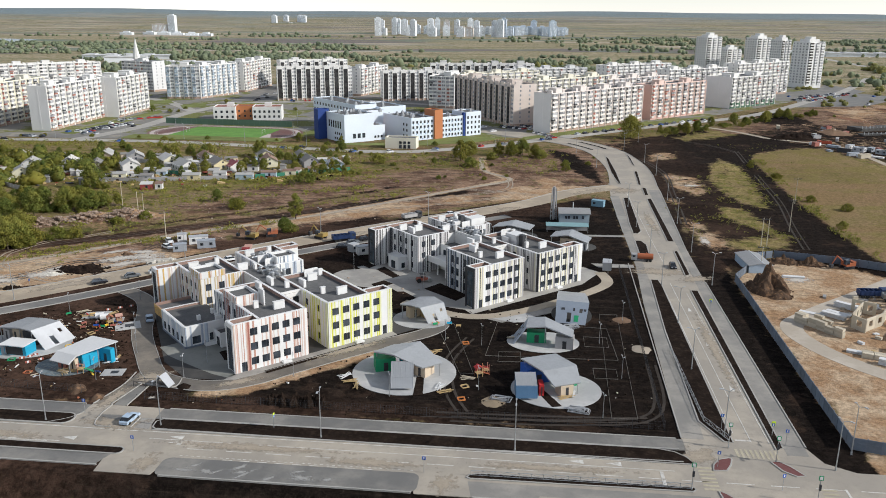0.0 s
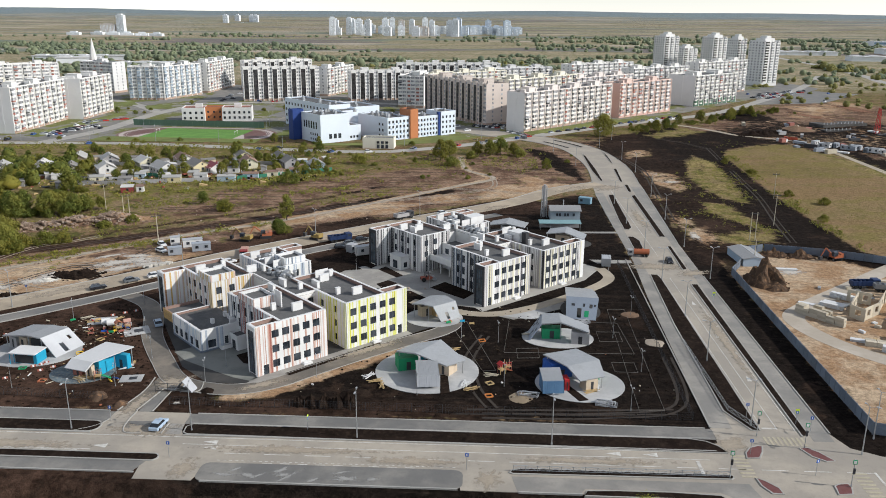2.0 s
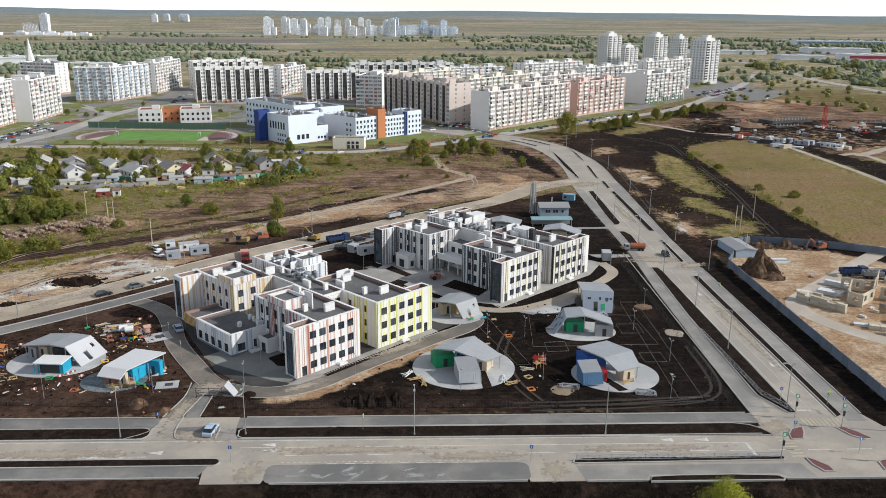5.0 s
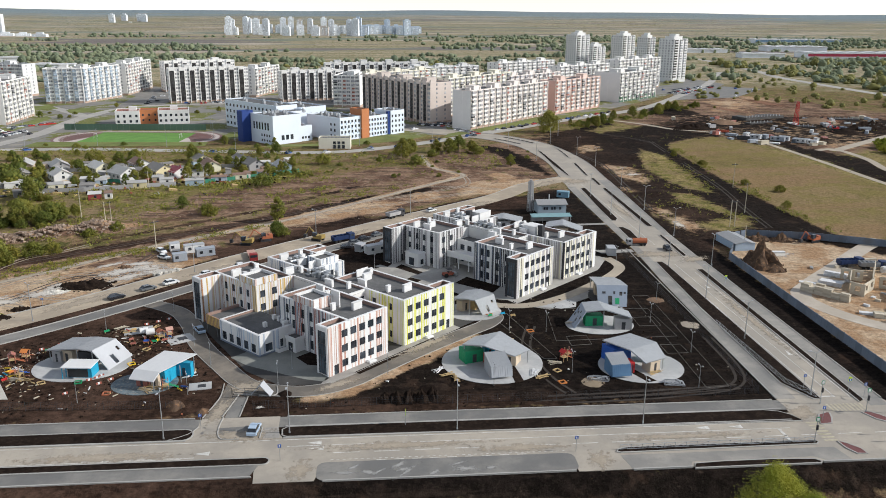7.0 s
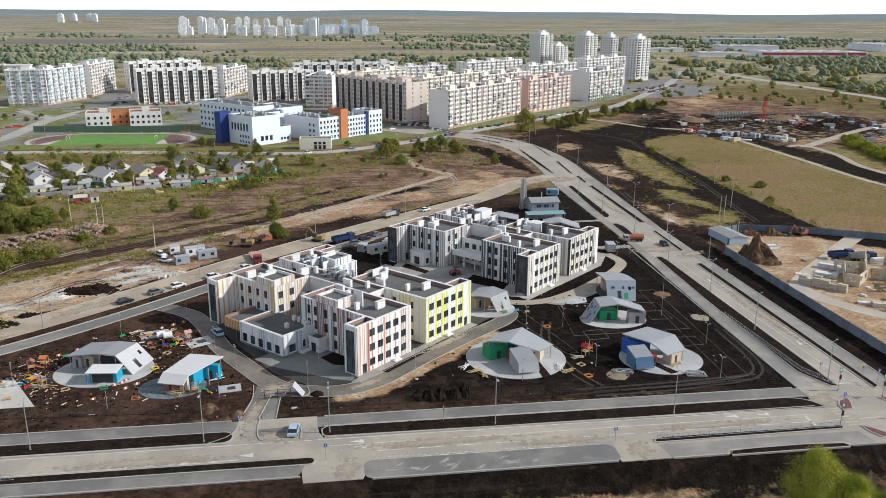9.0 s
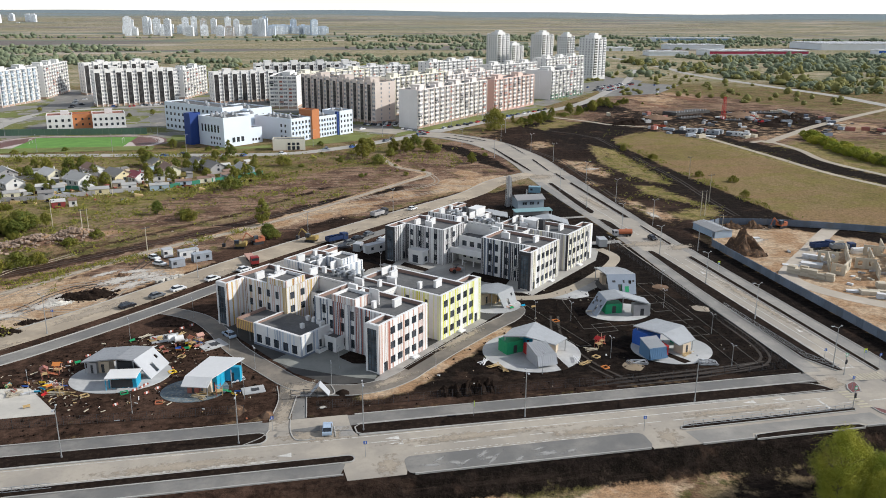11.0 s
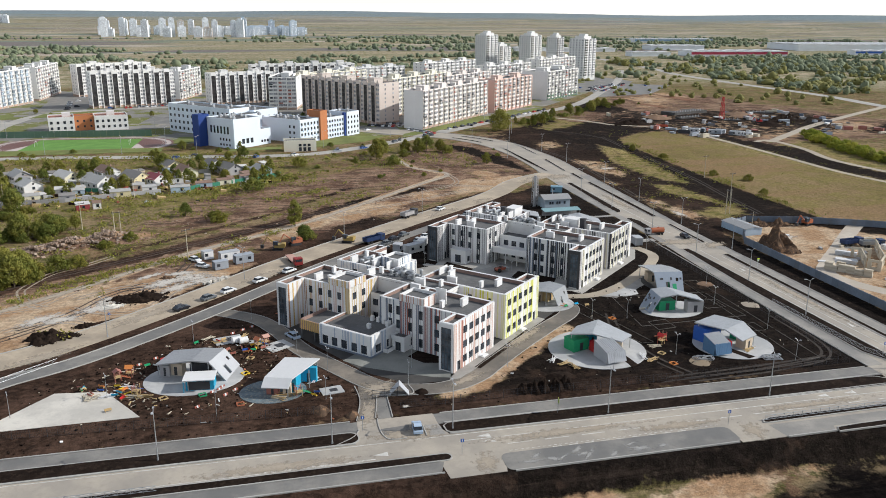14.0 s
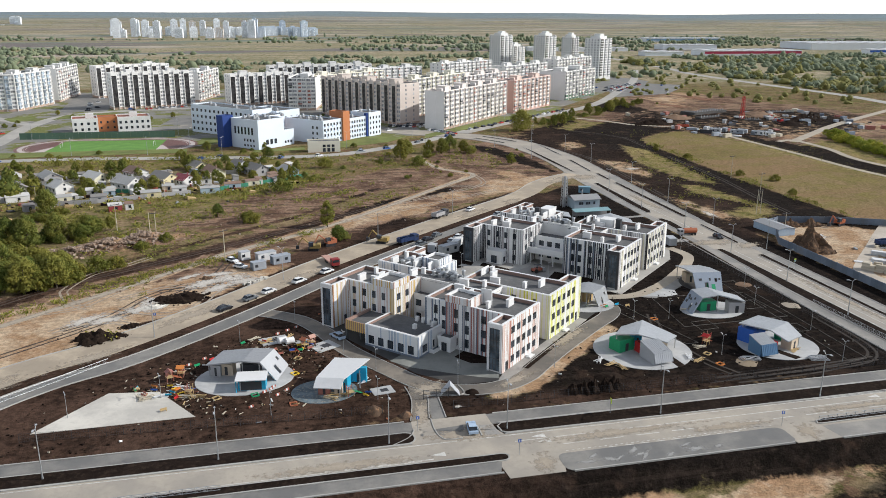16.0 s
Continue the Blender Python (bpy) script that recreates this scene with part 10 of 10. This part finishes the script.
def house(x, y, ang, L, D, h, roof, wall_mat, shed=False):
    home = thing("shed" if shed else "village_house", pose(x, y, 0, 0, 0, ang), "small garden shed with flat sloping roof" if shed else "single-storey village house with gabled roof", "shed" if shed else "house", "garden sheds" if shed else "village houses")
    b = Build()
    b.box(-L / 2, L / 2, -D / 2, D / 2, 0, h)
    rise = 0.5 if shed else D * 0.27
    if not shed:
        b.add([(-L / 2, -D / 2, h), (-L / 2, D / 2, h), (-L / 2, 0, h + rise), (L / 2, -D / 2, h), (L / 2, D / 2, h), (L / 2, 0, h + rise)], [(0, 2, 1), (3, 4, 5)])
    part("wall", b, wall_mat, home)
    b = Build()
    if shed:
        slab(b, ((-L / 2 - 0.2, -D / 2 - 0.2, h), (L / 2 + 0.2, -D / 2 - 0.2, h), (L / 2 + 0.2, D / 2 + 0.2, h + rise), (-L / 2 - 0.2, D / 2 + 0.2, h + rise)), 0.1)
    else:
        o = 0.5
        for s in (-1, 1):
            slab(b, ((-L / 2 - o, s * (D / 2 + o), h - 0.35), (L / 2 + o, s * (D / 2 + o), h - 0.35), (L / 2 + o, 0, h + rise + 0.08), (-L / 2 - o, 0, h + rise + 0.08)), 0.12)
        b.box(L * 0.2, L * 0.2 + 0.5, 0.4, 0.9, h, h + rise + 0.8)
    part("roof", b, roof, home)
    n = 1 if shed else 3
    for i in range(n):
        put_window(home, pose(-L / 2 + (i + 0.6) * L / n * 0.92, -D / 2 - 0.05, h * 0.55), 1.0, 1.2)
    if not shed:
        put_window(home, pose(L / 2 + 0.05, 0, h * 0.6, 0, 0, 90), 1.1, 1.2)
        put_window(home, pose(L / 2 + 0.05, 0, h + rise * 0.3, 0, 0, 90), 0.8, 0.8)


for x, y, a, L, D, h, r, w in ((-196, 374, 30, 11, 8, 3.2, 0, 0), (-168, 375, 40, 12, 9, 3.4, 4, 0), (-153, 381, 35, 12, 9, 3.6, 0, 4), (-144, 378, 35, 8, 7, 3.2, 3, 0), (-132, 394, 20, 11, 8, 3.3, 2, 1), (-111.6, 397, 25, 11, 8, 3.2, 2, 5), (-212, 372, 20, 10, 8, 3, 4, 1), (-230, 380, 15, 11, 8, 3, 1, 5), (-246, 372, 20, 10, 8, 3, 0, 0),
                               (-184, 392, 35, 11, 8, 3, 1, 1), (-205, 398, 25, 10, 8, 3, 0, 5), (-168, 402, 30, 10, 8, 3, 2, 0), (-222, 400, 10, 10, 8, 3, 0, 2), (-262, 390, 15, 10, 8, 3, 4, 0), (-140, 412, 25, 10, 8, 3, 0, 4), (-97, 392, 20, 9, 7, 3, 0, 3), (-238, 352, 25, 10, 8, 3, 0, 1), (-262, 356, 10, 10, 8, 3, 1, 0), (-280, 372, 10, 11, 8, 3, 0, 0), (-120, 412, 25, 9, 7, 3, 1, 0)):
    house(x, y, a - 86, L, D, h, ROOFS[r if r in (2, 3) and rng.random() < 0.6 else rng.choice((0, 0, 1, 4))], WALLS[w])
for x, y, a, L, D, w in ((-132, 358, 8, 8, 3, 3), (-122.5, 365, 8, 7, 3, 3), (-156, 354, 12, 8, 4, 4), (-167, 331.5, 15, 5, 4, 6), (-162, 333, 15, 3, 3, 0), (-176, 350, 10, 6, 4, 5), (-209, 357.6, 20, 9, 5, 0), (-190, 352, 20, 6, 4, 1), (-145, 361, 10, 6, 3, 0), (-114, 370, 15, 6, 3, 1), (-181, 364, 10, 5, 4, 5), (-220, 340, 10, 6, 4, 5), (-236, 334, 5, 8, 4, 0), (-200, 338, 30, 4, 3, 5), (-150, 366, 5, 5, 3, 2), (-104, 378, 20, 6, 3, 3), (-160, 390, 30, 5, 4, 5), (-216, 384, 20, 5, 4, 0)):
    house(x, y, a, L, D, 2.5, ROOFS[rng.choice((0, 1, 4, 4, 2))], WALLS[w], True)
for k in range(44):
    x = rng.uniform(-270, -95)
    house(x, rng.uniform(352, 408) + 0.1 * (x + 190), rng.choice((10, 25, 35, 100, 120)), rng.uniform(2.5, 7), rng.uniform(2.2, 3.6), rng.uniform(1.8, 2.8), ROOFS[rng.choice((0, 4, 1, 1, 2))], WALLS[rng.choice((0, 5, 5, 3, 2))], True)
GREENF = tint("green_fence", (0.05, 0.22, 0.14))
for line, mat, lb in (([(-128, 361), (-100, 377), (-88, 386)], GREENF, "green sheet-metal garden fence"), ([(-200, 344), (-176, 346), (-140, 357)], GREYP, "weathered grey board garden fence"), ([(-175, 366), (-160, 362)], GREENF, "green sheet-metal garden fence"), ([(-260, 340), (-230, 328), (-214, 318)], GREYP, "weathered grey board garden fence"), ([(-210, 390), (-150, 396), (-100, 404)], GREYP, "weathered grey board garden fence")):
    home = thing("garden_fence", pose(0, 0, 0), lb, "fence", "garden fences")
    for p, q in zip(line, line[1:]):
        a, c = Vector(p), Vector(q)
        n = round((c - a).length / 3)
        for i in range(n):
            s = a.lerp(c, i / n)
            b = Build()
            b.box(0, 2.9, -0.04, 0.04, 0.1, 1.9)
            part("fence_panel", b, mat, home).matrix_local = pose(s.x, s.y, 0, 0, 0, math.degrees(math.atan2(c.y - a.y, c.x - a.x)))


def power_pole(x, y, h, ang, double=False):
    home = thing("power_pole", pose(x, y, 0, 0, 0, ang), "grey concrete power pole with cross-arm", "pole", "power poles")
    for dx in ((-1.0, 1.0) if double else (0,)):
        b = Build()
        b.rod((dx, 0, 0), (dx, 0, h), 0.16, 0.1, n=6)
        part("pole", b, CBLOCK, home)
    b = Build()
    b.box(-1.6, 1.6, -0.08, 0.08, h - 0.6, h - 0.4)
    for dx in (-1.4, 0, 1.4):
        b.rod((dx, 0, h - 0.4), (dx, 0, h - 0.1), 0.06, n=5)
    part("cross_arm", b, DARKSTEEL, home)


for x, y, h, a, d in ((-147.9, 286.8, 9, 20, True), (-161.6, 299, 10, 20, False), (-122.8, 253.6, 10, 40, False), (-18, 440, 9, 20, True), (79.5, 272, 10, 10, True), (94, 293, 12, 10, False), (110, 340, 11, 10, False), (71, 243.5, 8, 0, False), (-190, 330, 9, 10, False), (-150, 350, 8, 10, False), (-200, 350, 8, 0, False)):
    power_pole(x, y, h, a, d)

# ---------- far building site ----------
for k in range(11):
    t = k / 10
    cabin(186 + 28 * t + rng.uniform(-1, 1), 487 - 28 * t + rng.uniform(-2, 2) + (5 if k % 3 == 0 else 0), rng.choice((-45, -48, -40, 45)), rng.uniform(4.5, 6.5), 2.5, 2.6, rng.choice((WHITE, PALESHEET, WHITE, GREYCAB)), "pale site cabin on the far building site")
for x, y, a, L, D, h in ((238, 584, 20, 38, 14, 2.2), (226, 556, 15, 22, 6, 1.0), (250, 536, -15, 12, 6, 0.8), (300, 575, -15, 20, 8, 1.0), (293, 526, 0, 8, 3, 2.0)):
    b = Build()
    b.box(-L / 2, L / 2, -D / 2, D / 2, 0, h, 0)
    for k in range(int(L / 3)):
        b.box(-L / 2 + 0.6 + 3 * k, -L / 2 + 1.0 + 3 * k, -D / 2 + 0.4, -D / 2 + 0.8, h, h + 1.4, 1)
    o = part("foundation", b, [surface("damp_concrete", (0.09, 0.085, 0.08), 0.85, 0.25, big=0.2), STEEL])
    o.matrix_world = pose(x, y, 0, 0, 0, a)
    tagged(o, "dark concrete foundation with starter posts", "foundation", "far foundations")
crane = thing("crane_mast", pose(246, 543, 0), "red lattice crane mast on the far building site", "crane")
b = Build()
for sx, sy in ((-1, -1), (1, -1), (1, 1), (-1, 1)):
    b.rod((sx * 1.4, sy * 1.4, 0), (sx * 0.6, sy * 0.6, 17), 0.16, n=4)
for k in range(9):
    w = 1.4 - 0.09 * k
    for p, q in (((-1, -1), (1, -1)), ((1, -1), (1, 1)), ((1, 1), (-1, 1)), ((-1, 1), (-1, -1))):
        b.rod((p[0] * w, p[1] * w, k * 1.9), (q[0] * (w - 0.09), q[1] * (w - 0.09), (k + 1) * 1.9), 0.1, n=4)
part("lattice", b, RED, crane)
for k in range(80):
    x, y = rng.uniform(165, 330), rng.uniform(455, 585)
    L, D, h = rng.uniform(2, 8), rng.uniform(1.6, 3.2), rng.uniform(0.5, 2.4)
    b = Build()
    b.box(-L / 2, L / 2, -D / 2, D / 2, 0, h)
    b.box(-L / 2 - 0.1, L / 2 + 0.1, -D / 2 - 0.1, D / 2 + 0.1, h, h + 0.12)
    o = part("material_crate", b, rng.choice((SLABM, CBLOCK, GREYCAB, BLACKP, SLATE, GREYP, GREYCAB, BROWNP)))
    o.matrix_world = pose(x, y, 0, 0, 0, rng.uniform(0, 180))
    tagged(o, "stack of building material on the far site", "material stack", "far material stacks")
for i, (x, y, r, h) in enumerate(((200, 560, 12, 3), (270, 560, 16, 4), (230, 590, 14, 4), (262, 508, 10, 3))):
    heap("spoil_mound", x, y, r, h, SOIL if y < 515 else SANDHEAP, "broad spoil heap on the far building site", 60 + i)
for k in range(70):
    t = rng.random()
    p = street[int(t * (len(street) - 1))]
    if rng.random() < 0.45:
        x, y, a = p[0] + rng.uniform(-3, 3), p[1] + rng.uniform(-3, 3), rng.uniform(0, 90)
        if y > 700:
            continue
    else:
        x, y, a = rng.choice(((rng.uniform(-300, -266), rng.uniform(470, 545), 90), (rng.uniform(-45, -6), rng.uniform(530, 630), 30), (rng.uniform(-220, -70), rng.uniform(694, 720), 15), (rng.uniform(240, 340), rng.uniform(720, 830), 50)))
    far_car(x, y, a, rng.choice(("white", "silver", "grey", "black", "red", "blue", "white")))
for x0, y0, x1, y1, n, a in ((-290, 491, -281, 530, 13, 5), (-284, 488, -274, 534, 14, 5), (-291, 549, -268, 572, 9, 45), (-22, 557, 14, 541, 16, 60), (-14, 566, 12, 556, 12, 60), (4, 530, 16, 508, 8, 20), (-206, 694, -164, 714, 14, 110), (-316, 470, -296, 467, 6, 90), (30, 528, 140, 630, 18, 46), (240, 780, 300, 850, 16, 140), (252, 774, 312, 846, 16, 140)):
    for k in range(n):
        if rng.random() < 0.85:
            t = (k + rng.uniform(-0.2, 0.2)) / n
            far_car(x0 + (x1 - x0) * t, y0 + (y1 - y0) * t, a + rng.choice((0, 180)) + rng.uniform(-4, 4), rng.choice(("white", "silver", "grey", "black", "white", "red", "blue", "black")))
for x, y in ((-290, 466), (-250, 470), (-210, 471), (-170, 466), (-130, 458), (-60, 468), (-15, 500), (12, 522), (40, 548), (70, 578), (-262, 500), (-246, 540), (-160, 545), (-150, 500)):
    copy_thing(lamp, pose(x, y, 0, 0, 0, rng.uniform(0, 360)))


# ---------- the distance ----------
# Palest glass copy: horizon haze is put into the colour of far windows.
FARHAZEGLASS = glass_dark("far_hazy_glass", (0.4, 0.42, 0.44), 0.3)
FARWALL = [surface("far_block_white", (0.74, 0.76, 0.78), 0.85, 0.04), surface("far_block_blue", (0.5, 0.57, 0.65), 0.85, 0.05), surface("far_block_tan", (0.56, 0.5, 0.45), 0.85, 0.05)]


def far_block(x, y, w, d, h, mat, label="pale far-off tower block"):
    home = thing("far_block", pose(x, y, 0, 0, 0, rng.uniform(-12, 12)), label, "building", "far tower blocks")
    b = Build()
    b.box(-w / 2, w / 2, -d / 2, d / 2, 0, h)
    b.box(-w * 0.25, w * 0.25, -d * 0.25, d * 0.25, h, h + 4)
    part("wall", b, mat, home)
    b = Build()
    for c in np.arange(-w / 2 + 2.5, w / 2 - 1, 4.5):
        b.box(c, c + 1.8, -d / 2 - 0.3, -d / 2 + 0.1, 3, h - 2)
    tagged(part("window_column", b, FARHAZEGLASS, home), kind="stuff")


for k in range(44):
    x = -575 + 16 * k + rng.uniform(-5, 5)
    tall = k % 11 in (0, 2, 3, 5, 6) and k < 22 or k in (24, 29, 36) or rng.random() < 0.12
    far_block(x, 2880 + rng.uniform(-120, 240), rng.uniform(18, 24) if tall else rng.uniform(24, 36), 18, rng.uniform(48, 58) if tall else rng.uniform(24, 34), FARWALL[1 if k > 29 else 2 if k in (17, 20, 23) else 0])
for k in range(9):
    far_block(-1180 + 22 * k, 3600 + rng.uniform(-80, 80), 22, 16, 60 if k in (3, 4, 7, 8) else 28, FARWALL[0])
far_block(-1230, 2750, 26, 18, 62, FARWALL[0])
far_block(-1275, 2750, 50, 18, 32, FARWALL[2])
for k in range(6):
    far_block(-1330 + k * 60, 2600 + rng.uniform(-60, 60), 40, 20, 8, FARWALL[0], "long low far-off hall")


HALLROOF = surface("hall_roof", (0.6, 0.6, 0.6), 0.7, 0.04)


def hall(x, y, ang, L, D, h, stripe, label):
    home = thing("factory_hall", pose(x, y, 0, 0, 0, ang), label, "factory", "factory halls")
    b = Build()
    b.box(0, L, 0, D, 0, h)
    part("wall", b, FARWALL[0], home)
    b = Build()
    b.box(-1, L + 1, -1, D + 1, h, h + 1.2)
    roof = part("roof", b, HALLROOF, home)
    for k in range(int(L / 30)):
        b = Build()
        b.box(k * 30 + 4, k * 30 + 20, 4, D - 4, h + 1.2, h + 2.4)
        part("skylight", b, HALLROOF, roof)
    if stripe:
        b = Build()
        b.box(-0.5, L + 0.5, -0.6, -0.05, h * 0.45, h * 0.95)
        part("stripe", b, stripe, home)


hall(735, 1430, -4, 200, 60, 9, tint("crimson_stripe", (0.4, 0.05, 0.09)), "white factory hall with a crimson stripe")
hall(1140, 1660, -6, 560, 140, 13, None, "very long white factory hall")
hall(620, 1450, -2, 80, 30, 7, None, "low white factory hall")
hall(800, 1720, -4, 130, 50, 9, None, "white warehouse hall with flat roof")
hall(1000, 2200, -4, 240, 60, 10, tint("far_blue_stripe", (0.2, 0.32, 0.45)), "long blue and white warehouse hall")
hall(1120, 1450, -6, 160, 30, 8, BLUE, "white hall with a blue base")
hall(560, 1650, 0, 120, 30, 6, None, "low white warehouse hall")
hall(470, 1700, 0, 70, 30, 6, None, "low white warehouse hall")
hall(-640, 1180, 20, 60, 24, 8, None, "low white warehouse hall")
hall(-560, 1120, 10, 110, 20, 5, None, "low grey warehouse hall")
hall(-720, 1260, 10, 140, 24, 6, None, "low white warehouse hall")
church = thing("church", pose(-449, 900, 0), "white church tower with pointed spire in scaffolding", "church")
b = Build()
b.rod((0, 0, 0), (0, 0, 24), 6, 4.5, n=8)
b.box(-12, 12, -8, 8, 0, 12)
part("body", b, WALLW, church)
b = Build()
b.rod((0, 0, 24), (0, 0, 46), 4.2, 0.2, n=8)
part("spire", b, WALLW, church)
b = Build()
for k in range(8):
    t = k * math.pi / 4
    b.rod((7 * math.cos(t), 7 * math.sin(t), 0), (7 * math.cos(t), 7 * math.sin(t), 22), 0.4, n=4)
for z in (6, 11, 16, 21):
    b.box(-7, 7, -7, 7, z, z + 0.4)
part("scaffold", b, BROWNP, church)
b = Build()
b.prism([(-2400, 1720), (-1180, 1760), (-1230, 1850), (-1330, 2120), (-2300, 2200)], -0.1, 0.3)
WATER, wn, wl, wb = shader("lake_water")
wb.inputs["Base Color"].default_value = (0.04, 0.07, 0.1, 1)
wb.inputs["Roughness"].default_value = 0.2
sheet("water", b, WATER, "pale blue far-off lake", "water")
# garden trees and clutter between the village houses
rng = random.Random(91)
for k in range(30):
    t = rng.random()
    x, y = -238 + 150 * t + rng.gauss(0, 6), 342 + 36 * t + rng.uniform(-8, 34)
    tree(x, y, rng.choice(("round", "old", "bush", "round", "tall")), rng.uniform(0.45, 0.75))
b = Build()
for k in range(520):
    t = rng.random()
    x, y = -238 + 146 * t + rng.gauss(0, 5), 340 + 36 * t + rng.gauss(2, 9)
    s = rng.choice((0.4, 0.6, 0.9, 1.4))
    b.solid(pose(x, y, s * 0.25, rng.uniform(0, 12), rng.uniform(0, 12), rng.uniform(0, 180)), s * rng.uniform(1, 2.6), s, s * rng.uniform(0.4, 0.9), rng.choice((0, 0, 1, 2, 3, 4)))
tagged(part("garden_litter", b, [TIMBER, DARKSTEEL, PALESHEET, SOIL, RUSTRED]), "boards, sheets and junk between village houses", "litter", kind="stuff")
